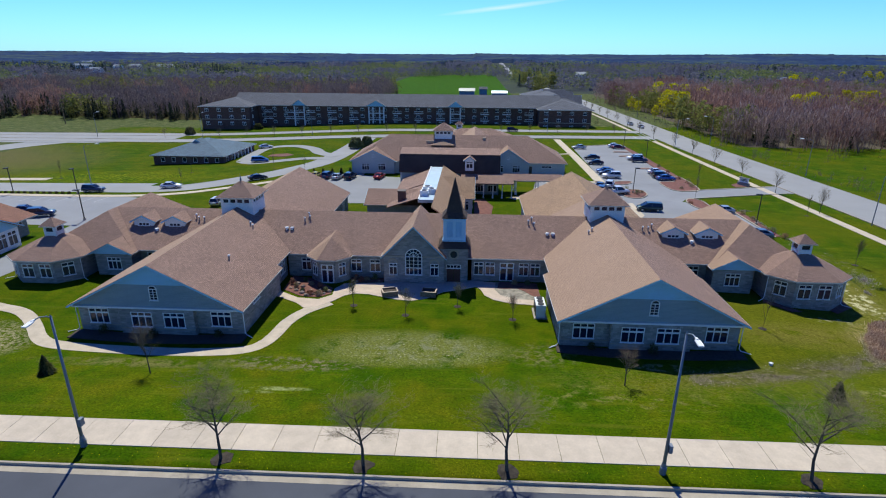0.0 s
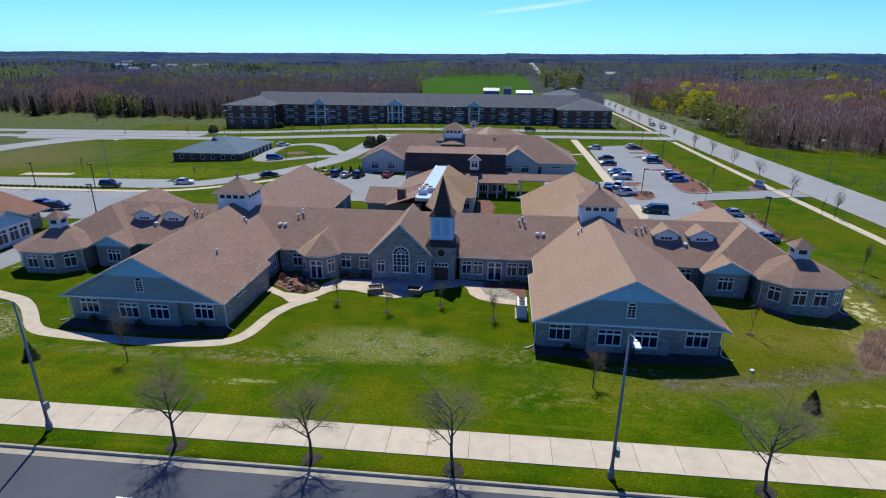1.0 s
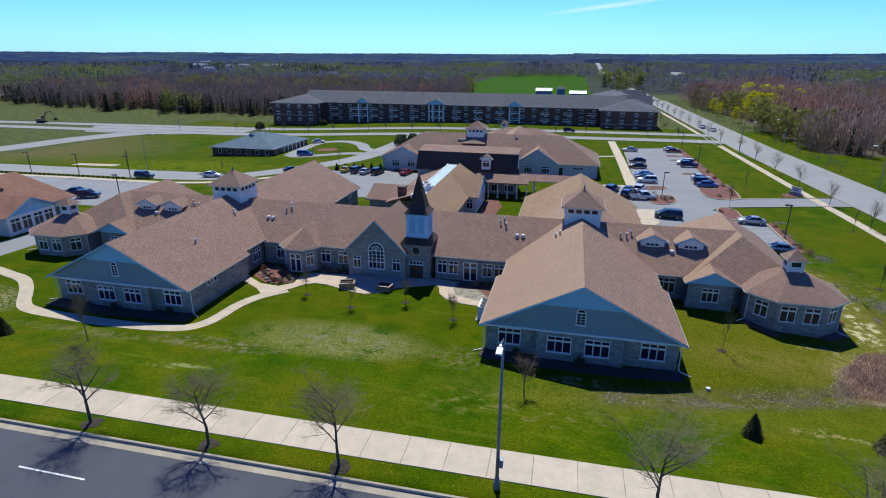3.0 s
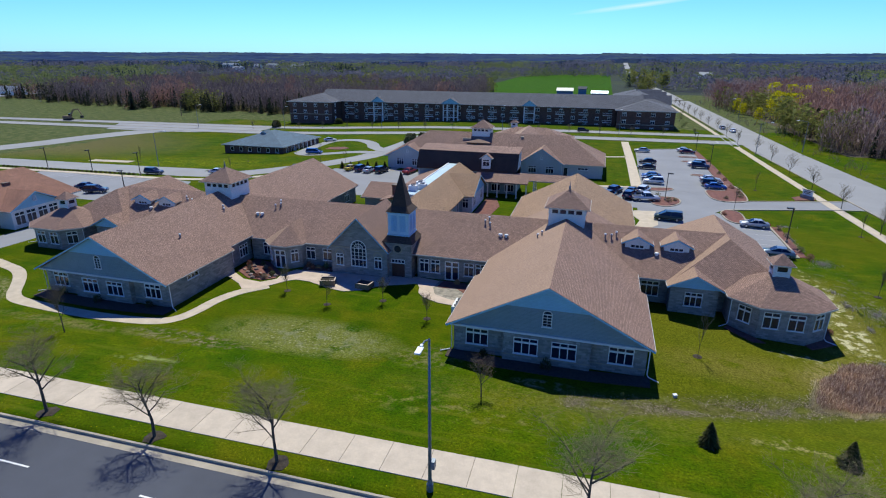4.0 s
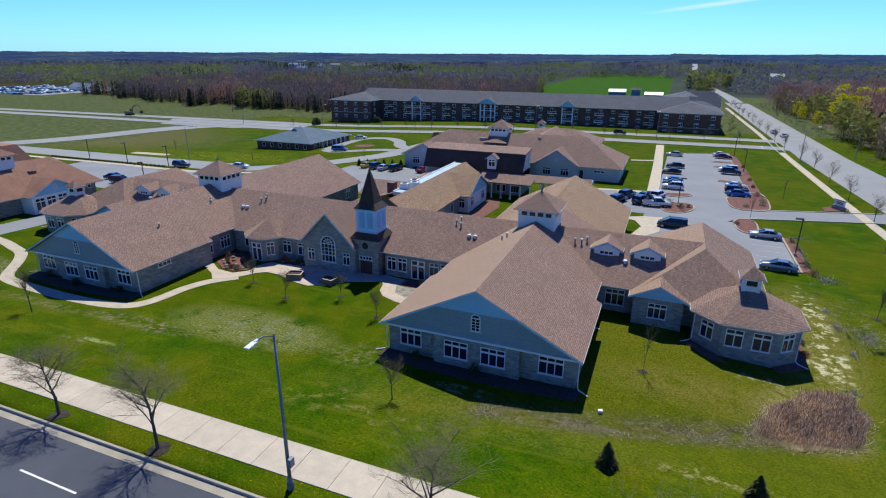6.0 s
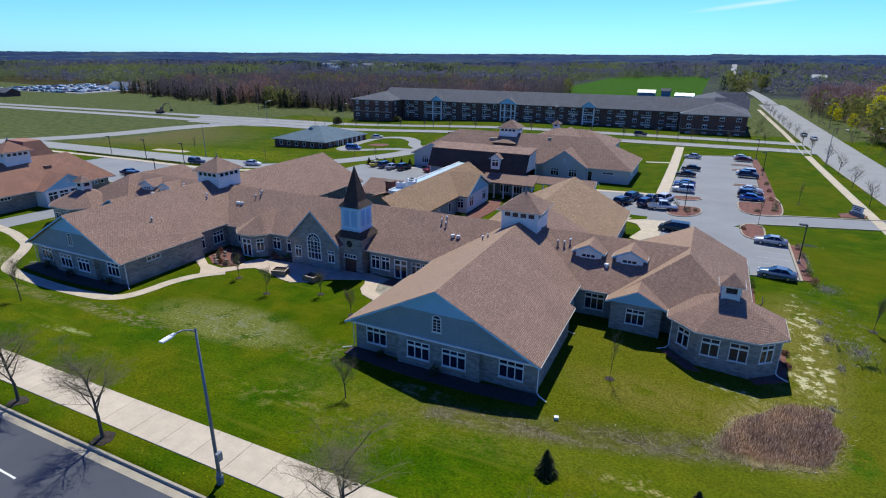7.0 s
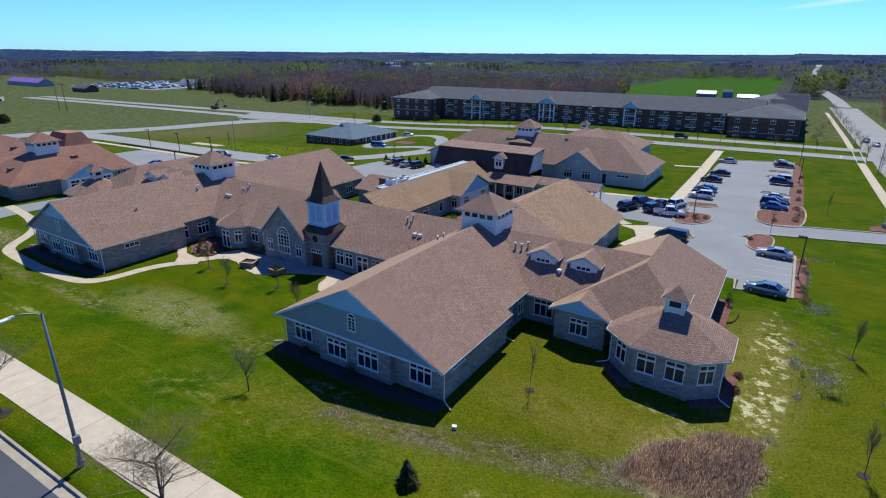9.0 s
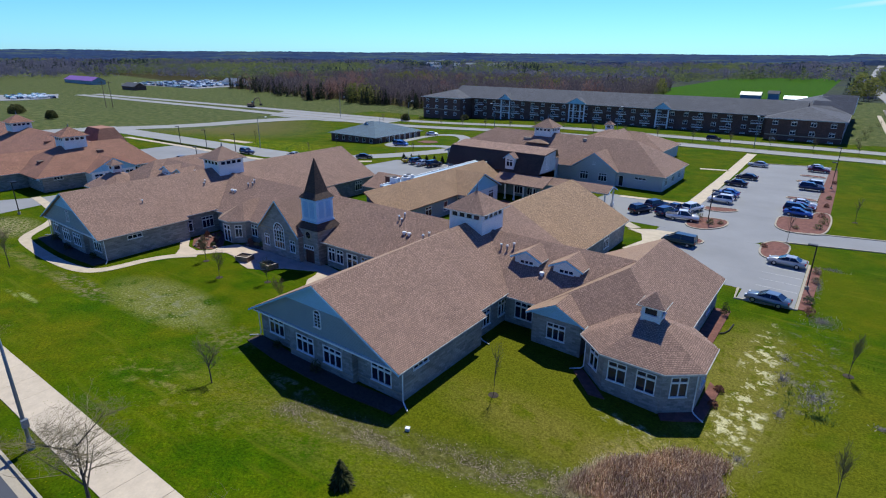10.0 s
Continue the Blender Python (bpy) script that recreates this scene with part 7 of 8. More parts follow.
def twig_mesh(seed, height, spread, levels=4, first=0.3, buds=260, droop=0.0, radius=0.11, limbs=9):
    """A bare young tree: tapering trunk and limbs, then the fine twigs with buds."""
    rng = random.Random(seed)
    wood, fine, tips = bmesh.new(), bmesh.new(), []

    def grow(p, d, length, r, level):
        bm = wood if level < 2 else fine
        pts, rad = [p], [r]
        n = 3 if level < 2 else 2
        q, dd = p.copy(), d.copy()
        for i in range(n):
            dd = (dd + Vector((rng.uniform(-1, 1), rng.uniform(-1, 1), rng.uniform(-0.4, 0.8))) * (0.14 if level or radius > 0.08 else 0.05)).normalized()
            q = q + dd * length / n
            pts.append(q.copy())
            rad.append(r * (1 - 0.72 * (i + 1) / n) + 0.002)
        tube(bm, pts, rad, 6 if level == 0 else 4 if level == 1 else 3, cap=False)
        if level >= levels:
            tips.append((q, dd))
            return
        kids = {0: limbs, 1: 7, 2: 6, 3: 4}.get(level, 3)
        for k in range(kids):
            f = first + (1 - first) * (k + rng.uniform(0.2, 0.9)) / kids if level == 0 else 0.25 + 0.75 * (k + rng.random()) / kids
            i = min(n - 1, int(f * n))
            t = f * n - i
            base = pts[i].lerp(pts[i + 1], t)
            a = rng.uniform(0, 2 * math.pi)
            side = Vector((math.cos(a), math.sin(a), 0))
            up = (0.6 if spread > 1 else 0.75) if level == 0 else (0.22 if spread > 1 else 0.35)
            nd = (d * 0.45 + side * spread * rng.uniform(0.7, 1.2) + Vector((0, 0, up - droop))).normalized()
            grow(base, nd, length * rng.uniform(0.45, 0.68) * (1.15 - 0.45 * f if level == 0 else 1), max(0.0045, rad[i] * (0.62 if level == 0 else 0.5)), level + 1)
    grow(Vector((0, 0, -0.1)), Vector((0, 0, 1)), height * 0.82, radius, 0)
    leaves = bmesh.new()
    for i in range(buds):
        p, d = rng.choice(tips)
        p = p + Vector((rng.gauss(0, 0.1), rng.gauss(0, 0.1), rng.gauss(0, 0.1)))
        s = rng.uniform(0.012, 0.03)
        u = Vector((rng.uniform(-1, 1), rng.uniform(-1, 1), rng.uniform(-1, 1))).normalized()
        v = u.orthogonal().normalized()
        leaves.faces.new([leaves.verts.new(p + a * s * u + b * s * v) for a, b in ((-1, 0), (0, -0.6), (1, 0), (0, 0.6))])
    return wood, fine, leaves


def bare_tree(x, y, seed, height, spread, label, category="tree", group="", buds=260, bud_mat="bud", radius=0.11, levels=4, first=0.3):
    t = thing("tree", label, category, pose(x, y, ground_z(x, y)), group)
    wood, fine, leaves = twig_mesh(seed, height, spread, levels, first, buds, 0, radius)
    part("trunk", wood, "bark", t)
    crown = part("crown", fine, "twig", t)
    tagged(part("bud_haze", leaves, bud_mat, crown), kind="stuff")
    return t


M["mulch_old"] = plain("weathered_mulch", (0.042, 0.032, 0.022), 0.95, 0, 0.45, 3, 20, 0.8)
M["bud_red"] = plain("reddish_buds", (0.16, 0.07, 0.05), 0.8, 0, 0.3, 2, 10, 0)
M["bud_olive"] = plain("olive_leaves", (0.12, 0.13, 0.04), 0.8, 0, 0.3, 2, 10, 0)
for i, (x, y, h) in enumerate(((-18.0, 31.75, 6.3), (-7.4, 31.65, 5.9), (3.0, 31.75, 6.6), (24.4, 32.1, 6.9), (35.4, 32.2, 6.6), (-50.5, 31.6, 6.4))):
    bare_tree(x, y, 11 + i, h, 1.03, "bare young street tree with fine twigs and buds", group="street trees", buds=3800, radius=0.135, first=0.36)
    bm = bmesh.new()
    z = ground_z(x, y)
    tube(bm, [(x, y, z - 0.25), (x, y, z + 0.03), (x, y, z + 0.1)], [0.85, 0.75, 0.25], 18)
    for v in bm.verts:
        v.co += Vector((noise.noise(v.co * 2.0), noise.noise(v.co * 2.0 + Vector((9, 0, 0))), 0)) * 0.3
    tagged(finish("mulch_ring", bm, "mulch_old"), "weathered grey-brown mulch round the street tree", "mulch", "mulch rings")
for i, (x, y, h, m) in enumerate(((-7.8, 60.1, 3.0, "bud_olive"), (-1.5, 63.0, 2.8, "bud_olive"), (5.3, 59.8, 2.8, "bud_red"), (-14.7, 62.4, 2.8, "bud_olive"), (-30.7, 44.1, 4.2, "bud_red"), (14.9, 45.2, 3.1, "bud_red"),
                                  (34.7, 59.6, 4.6, "bud"), (59.3, 63.5, 3.6, "bud"), (59.4, 82.0, 3.4, "bud"), (67.7, 110, 4.0, "bud"), (50.2, 122.5, 4.6, "bud"), (58.6, 143, 4.0, "bud"), (-72.5, 130, 3.5, "bud"),
                                  (-110, 138, 4.5, "bud"), (-78, 146, 4.0, "bud"), (-56, 150, 4.6, "bud_olive"), (-46, 146, 4.0, "bud_olive"))):
    if i in (4, 5):
        bare_tree(x, y, 40 + i, h + 0.3, 0.72, "young lawn tree with a twiggy reddish crown", "tree", "lawn trees", buds=1100, bud_mat=m, radius=0.065, levels=3, first=0.42)
        continue
    bare_tree(x, y, 40 + i, h, 0.5 if h < 3.3 else 0.3, "thin sapling in a ring of mulch", "sapling", "lawn saplings", buds=60 if h > 3.3 else 1500, bud_mat=m, radius=0.035, levels=3 if h < 3.3 or i in (7, 8) else 2, first=0.35)
    bm = bmesh.new()
    z = ground_z(x, y)
    tube(bm, [(x, y, z - 0.25), (x, y, z + 0.02), (x, y, z + 0.07)], [0.52, 0.46, 0.2], 14)
    tagged(finish("mulch_ring", bm, "mulch_old"), "round ring of dark bark mulch on the lawn", "mulch", "mulch rings")
for i in range(16):
    y = 112 + i * 17.5
    bare_tree(71.3 if y < 205 else east_x(y, -1.4), y, 90 + i, 4.6, 0.75, "slim bare roadside tree", group="roadside trees", buds=120, radius=0.07, levels=3)
for i in range(17):
    x = -128 + i * 11.6
    bare_tree(x, 222.6 + 0.06 * max(0, x + 65), 130 + i, 3.6, 0.8, "small bare tree on the grass median", group="median trees", buds=150, bud_mat="bud_olive", radius=0.06, levels=3)


def spruce(x, y, h, seed, label="small dark green spruce on the lawn", group="lawn spruces"):
    rng = random.Random(seed)
    t = thing("spruce", label, "tree", pose(x, y, ground_z(x, y)), group)
    bm = bmesh.new()
    tube(bm, [(0, 0, -0.1), (0, 0, h * 0.95)], [0.07, 0.01], 6)
    part("trunk", bm, "bark", t)
    bm = bmesh.new()
    for k in range(int(h * 480)):
        f = rng.random() ** 1.3
        z = h * (0.04 + 0.94 * f)
        r = h * 0.37 * (1 - f) ** 0.75 * rng.uniform(0.4, 1.35) + 0.03
        a = rng.uniform(0, 6.283)
        o = Vector((math.cos(a), math.sin(a), 0))
        s = Vector((-o.y, o.x, 0)) * rng.uniform(0.04, 0.1)
        p0 = o * r * 0.25 + Vector((0, 0, z + r * 0.18))
        p1 = o * r + Vector((0, 0, z - r * 0.1 + rng.uniform(-0.05, 0.1)))
        bm.faces.new([bm.verts.new(v) for v in (p0 - s * 0.4, p0.lerp(p1, 0.6) - s, p1, p0.lerp(p1, 0.6) + s + Vector((0, 0, 0.04)))])
    part("foliage", bm, "needle", t)


for i, (x, y, h) in enumerate(((33.0, 43.4, 2.1), (42.5, 43.8, 2.2), (-40.4, 43.2, 2.0))):
    spruce(x, y, h, 300 + i)
for i in range(6):
    spruce(-44 + i * 2.3, 139.6 + i * 0.5, 2.0, 310 + i, "small clipped dark conifer in a row", "conifer row")


def shrub(x, y, z, r, h, seed, mat, label):
    rng = random.Random(seed)
    t = thing("shrub", label, "shrub", pose(x, y, z), "garden shrubs")
    bm, st = bmesh.new(), bmesh.new()
    for k in range(9):
        a = rng.uniform(0, 6.283)
        tube(st, [(0, 0, -0.05), (math.cos(a) * r * 0.5, math.sin(a) * r * 0.5, h * 0.55)], [0.02, 0.008], 3)
    for k in range(240 if r < 2 else 1500):
        a, f = rng.uniform(0, 6.283), rng.random()
        rr = r * math.sqrt(rng.random()) * (1 - 0.5 * f ** 2)
        p = Vector((math.cos(a) * rr, math.sin(a) * rr, h * (0.15 + 0.85 * f) * rng.uniform(0.8, 1.1)))
        u = Vector((rng.uniform(-1, 1), rng.uniform(-1, 1), rng.uniform(-1, 1))).normalized() * rng.uniform(0.04, 0.1) * (1 if r < 2 else 4)
        v = u.orthogonal().normalized() * (0.06 if r < 2 else 0.25)
        bm.faces.new([bm.verts.new(p + w) for w in (-u, -v, u, v)])
    part("stem", st, "bark", t)
    part("leaves", bm, mat, t)


M["leaf_rust"] = plain("rust_leaves", (0.22, 0.09, 0.05), 0.8, 0, 0.3, 2, 10, 0)
M["leaf_tan"] = plain("tan_leaves", (0.30, 0.22, 0.12), 0.8, 0, 0.3, 2, 10, 0)
M["leaf_green"] = plain("fresh_green_leaves", (0.09, 0.16, 0.02), 0.8, 0, 0.3, 2, 10, 0)
rng0 = random.Random(8)
beds = [(-24.6, 68.6), (-23.6, 67.2), (-22.4, 66.0), (-21.2, 65.4), (-20.0, 65.2), (-19.4, 66.4), (-20.4, 67.4), (-21.8, 68.4), (-23.0, 69.6), (-16.0, 70.6), (-14.6, 70.7), (-13.4, 70.8), (-15.2, 70.2), (6.2, 70.4), (8.0, 70.4), (-18.6, 70.0)]
for i, (x, y) in enumerate(beds):
    shrub(x, y, 0.06, rng0.uniform(0.35, 0.65), rng0.uniform(0.4, 0.9), 400 + i, ("leaf_rust", "leaf_tan", "bud_olive")[i % 3], ("rust-brown dormant shrub in the bed", "tan dormant grass clump in the bed", "olive budding shrub in the bed")[i % 3])
for i, (x, y, r, h, m) in enumerate(((36, 127, 0.9, 1.6, "bud_olive"), (38.2, 125.8, 0.8, 1.0, "bud_olive"), (39.6, 127, 0.6, 0.7, "leaf_tan"), (53.6, 134, 0.8, 1.0, "bud_olive"), (54.2, 138, 0.9, 1.3, "bud_olive"), (50.5, 132, 0.6, 0.7, "leaf_tan"), (53.6, 143, 0.7, 0.9, "leaf_rust"), (60.2, 297, 1.4, 2.6, "needle"), (63, 318, 1.5, 3.0, "needle"), (58.5, 286, 1.4, 2.4, "bud_olive"), (59, 270, 1.2, 1.8, "needle"), (57, 262, 1.2, 1.6, "bud_olive"), (47.6, 118, 0.6, 0.6, "leaf_rust"), (55, 110, 0.6, 0.9, "leaf_tan"),
                                     (55.2, 106, 0.6, 0.8, "leaf_tan"), (55, 98, 0.7, 1.0, "bud_olive"), (55.3, 94.6, 0.7, 1.0, "leaf_rust"), (47.6, 88.6, 0.5, 1.6, "needle"), (50.2, 70.5, 0.5, 0.5, "leaf_rust"), (50.2, 73, 0.5, 0.5, "leaf_rust"), (19.8, 52.6, 0.6, 1.2, "needle"), (13.4, 53.2, 0.5, 0.9, "needle"), (-28.2, 53.2, 0.5, 0.9, "needle"), (-41.5, 53.2, 0.6, 1.1, "needle"), (-35.4, 52.6, 0.6, 1.1, "needle"),
                                     (1.6, 101, 0.7, 1.2, "leaf_green"), (-37, 190, 2.2, 3.2, "bud_olive"), (-40, 186, 2.6, 3.4, "bud_olive"), (-122, 232, 2.2, 3.0, "needle"), (53.8, 152, 0.6, 0.8, "leaf_rust"), (53.8, 160, 0.6, 0.8, "bud_olive"), (54, 178, 0.6, 0.8, "leaf_rust"), (-277, 120, 4.0, 3.8, "needle"), (-234, 120, 2.6, 3.6, "needle"), (-271, 118, 3.2, 3.2, "needle"), (-98, 248, 2, 2.4, "needle"))):
    shrub(x, y, ground_z(x, y), r, h, 450 + i, m, {"needle": "dark clipped evergreen shrub outdoors", "bud_olive": "olive budding shrub in mulch", "leaf_rust": "rust-brown dormant shrub in mulch", "leaf_tan": "tan dormant clump of grass", "leaf_green": "fresh green shrub by the wall"}[m])
for i in range(30):
    shrub(-136 + i * 1.5, 116.6 + i * 0.03, west_fall(-136 + i * 1.5, 116.8), 0.42, 0.5, 500 + i, "needle", "low clipped hedge plant by the path")


def scatter_stuff(name, label, category, material, verts, faces):
    me = bpy.data.meshes.new(name)
    me.from_pydata(verts, [], faces)
    me.materials.append(M[material] if isinstance(material, str) else material)
    return tagged(new(name, me), label, category, kind="stuff")


def reeds():
    rng = random.Random(21)
    m = leaf_material("dry_reeds", (0.2, 0.12, 0.085), (0.41, 0.275, 0.205), (0.9, 0.75, 0.58), 0.4)
    verts, faces = [], []
    c, a, b, rot = (49.1, 58.4), 5.8, 2.9, radians(52)
    for i in range(21000):
        t, q = rng.uniform(0, 6.283), math.sqrt(rng.random()) + max(0, rng.gauss(-0.05, 0.08))
        q *= 1 + 0.12 * math.sin(3 * t) + 0.07 * math.sin(7 * t + 1)
        u, v = a * q * math.cos(t), b * q * math.sin(t)
        x, y = c[0] + u * math.cos(rot) - v * math.sin(rot), c[1] + u * math.sin(rot) + v * math.cos(rot)
        z, h, w = ground_z(x, y), rng.uniform(0.15, 0.62), rng.uniform(0.006, 0.016)
        an, lx, ly = rng.uniform(0, 6.283), rng.gauss(0, 0.13), rng.gauss(0, 0.13)
        k = len(verts)
        verts += [(x - w * math.cos(an), y - w * math.sin(an), z - 0.05), (x + w * math.cos(an), y + w * math.sin(an), z - 0.05), (x + lx + w * 1.3 * math.cos(an), y + ly + w * 1.3 * math.sin(an), z + h), (x + lx - w * 1.3 * math.cos(an), y + ly - w * 1.3 * math.sin(an), z + h)]
        faces.append((k, k + 1, k + 2, k + 3))
    scatter_stuff("reed_bed", "bed of dry brown reeds in the swale", "reeds", m, verts, faces)
    # pale matted grass round the south-west rim
    pale = leaf_material("pale_matted_grass", (0.3, 0.26, 0.12), (0.5, 0.44, 0.26), (0.75, 0.7, 0.5), 0.8)
    verts, faces = [], []
    for i in range(6500):
        t, q = rng.gauss(3.4, 0.8), rng.gauss(1.02, 0.1)
        q *= 1 + 0.12 * math.sin(3 * t) + 0.07 * math.sin(7 * t + 1)
        u, v = a * q * math.cos(t), b * q * math.sin(t)
        x, y = c[0] + u * math.cos(rot) - v * math.sin(rot), c[1] + u * math.sin(rot) + v * math.cos(rot)
        z, an, k = ground_z(x, y), rng.uniform(0, 6.283), len(verts)
        dx, dy, w = 0.22 * math.cos(an), 0.22 * math.sin(an), rng.uniform(0.012, 0.025)
        verts += [(x - w * dy * 7, y + w * dx * 7, z), (x + w * dy * 7, y - w * dx * 7, z), (x + dx * 1.4, y + dy * 1.4, z + rng.uniform(0.06, 0.3))]
        faces.append((k, k + 1, k + 2))
    scatter_stuff("matted_grass", "pale dry matted grass round the reeds", "grass", pale, verts, faces)


reeds()
SWALE = [(22.0, 47.3), (26.0, 48.2), (30.5, 49.3), (34.8, 50.5), (39.0, 51.8), (43.0, 53.3), (46.0, 54.6)]


def swale_litter():
    """Dead leaves and mud washed along the low line in front of the east wing."""
    rng = random.Random(77)
    line = smooth_line(SWALE, 8)
    verts, faces = [], []
    for i in range(9000):
        k = rng.randrange(len(line) - 1)
        x = line[k][0] + rng.random() * (line[k + 1][0] - line[k][0]) + rng.gauss(0, 0.4)
        y = line[k][1] + rng.random() * (line[k + 1][1] - line[k][1]) + rng.gauss(0, 0.75)
        z = ground_z(x, y) + 0.06
        a, w, h = rng.uniform(0, 6.283), rng.uniform(0.03, 0.075), rng.uniform(0.015, 0.035)
        c, s = math.cos(a), math.sin(a)
        b = len(verts)
        verts += [(x - w * c, y - w * s, z), (x + h * s, y - h * c, z + rng.uniform(0, 0.04)), (x + w * c, y + w * s, z), (x - h * s, y + h * c, z + rng.uniform(0, 0.04))]
        faces.append((b, b + 1, b + 2, b + 3))
    m, n, l, p = nodes_of("dead_leaves")
    r = n.new("ShaderNodeNewGeometry").outputs["Random Per Island"]
    l.new(ramp(n, l, r, [(0, (0.06, 0.042, 0.03)), (0.55, (0.17, 0.125, 0.085)), (1, (0.5, 0.42, 0.31))]), p.inputs["Base Color"])
    scatter_stuff("leaf_litter", "brown dead leaves washed along the swale", "leaf litter", m, verts, faces)


swale_litter()


def dead_stalks():
    """Purplish-grey dead weeds along the ditch east of the building, and a few green ones."""
    rng = random.Random(31)
    m, n, l, p = nodes_of("dead_weeds")
    r = n.new("ShaderNodeNewGeometry").outputs["Random Per Island"]
    l.new(ramp(n, l, r, [(0, (0.26, 0.23, 0.19)), (0.5, (0.45, 0.4, 0.34)), (1, (0.62, 0.56, 0.46))]), p.inputs["Base Color"])
    for spots, mat, name, lab in ((((56.6, 93.4, 1.5, 1.8, 900), (54.6, 78.0, 0.7, 1.3, 420), (55.0, 72.3, 0.5, 1.0, 260), (57.1, 76.3, 1.5, 2.2, 900), (54.3, 82.0, 0.5, 1.0, 160), (55.6, 105, 0.6, 4.5, 500), (56.6, 112.8, 1.6, 0.8, 420), (53.2, 64.6, 0.9, 1.0, 320), (61.9, 74.4, 0.8, 0.5, 200)), m, "dead_weeds", "purplish-grey dead weeds along the ditch"),
                                  (((57.6, 73.3, 1.3, 0.8, 500), (55.3, 76, 1.0, 5.0, 260)), "leaf_green", "green_weeds", "fresh green weeds along the ditch")):
        verts, faces = [], []
        for cx, cy, rx, ry, count in spots:
            for i in range(count):
                a, q = rng.uniform(0, 6.283), abs(rng.gauss(0, 0.6))
                x, y = cx + rx * q * math.cos(a), cy + ry * q * math.sin(a)
                z, h, w = ground_z(x, y), rng.uniform(0.04, 0.25), rng.uniform(0.015, 0.05)
                t, lx, ly = rng.uniform(0, 6.283), rng.gauss(0, 0.12), rng.gauss(0, 0.12)
                k = len(verts)
                verts += [(x - w * math.cos(t), y - w * math.sin(t), z - 0.03), (x + w * math.cos(t), y + w * math.sin(t), z - 0.03), (x + lx, y + ly, z + h)]
                faces.append((k, k + 1, k + 2))
        scatter_stuff(name, lab, "weeds", mat, verts, faces)
    bm = bmesh.new()
    tube(bm, [(x, y, ground_z(x, y) + 0.1) for x, y in ((48.0, 83.5), (48.45, 83.9), (48.75, 84.8), (48.9, 86.7))], [0.07] * 4, 8)
    tagged(finish("drain_hose", bm, "tyre"), "black corrugated drain hose lying on the grass", "hose")


dead_stalks()


M["wood_pale"] = leaf_material("pale_bare_crowns", (0.15, 0.105, 0.105), (0.28, 0.20, 0.19), (0.46, 0.36, 0.33))
M["wood_bare"] = leaf_material("bare_wood_crowns", (0.075, 0.065, 0.078), (0.14, 0.116, 0.132), (0.25, 0.215, 0.21))
M["wood_rust"] = leaf_material("reddish_budding_crowns", (0.15, 0.085, 0.08), (0.27, 0.155, 0.14), (0.4, 0.26, 0.21))
M["wood_green"] = leaf_material("budding_crowns", (0.11, 0.125, 0.035), (0.19, 0.205, 0.055), (0.29, 0.3, 0.1))
M["wood_yellow"] = leaf_material("yellow_catkin_crowns", (0.34, 0.34, 0.01), (0.52, 0.5, 0.015), (0.66, 0.6, 0.04))
M["wood_fir"] = leaf_material("fir_crowns", (0.03, 0.042, 0.03), (0.055, 0.07, 0.045), (0.09, 0.1, 0.06))
# distant grey and fir crowns carry blue haze in their colour
M["wood_mid"] = leaf_material("hazed_violet_crowns", (0.095, 0.105, 0.155), (0.145, 0.15, 0.21), (0.205, 0.2, 0.245), 0.01)
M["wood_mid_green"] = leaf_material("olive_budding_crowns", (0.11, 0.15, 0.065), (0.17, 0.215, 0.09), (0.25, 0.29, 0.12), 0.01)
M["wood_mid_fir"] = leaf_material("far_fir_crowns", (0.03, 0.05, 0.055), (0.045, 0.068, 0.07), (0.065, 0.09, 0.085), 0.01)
gen = np.random.default_rng(5)


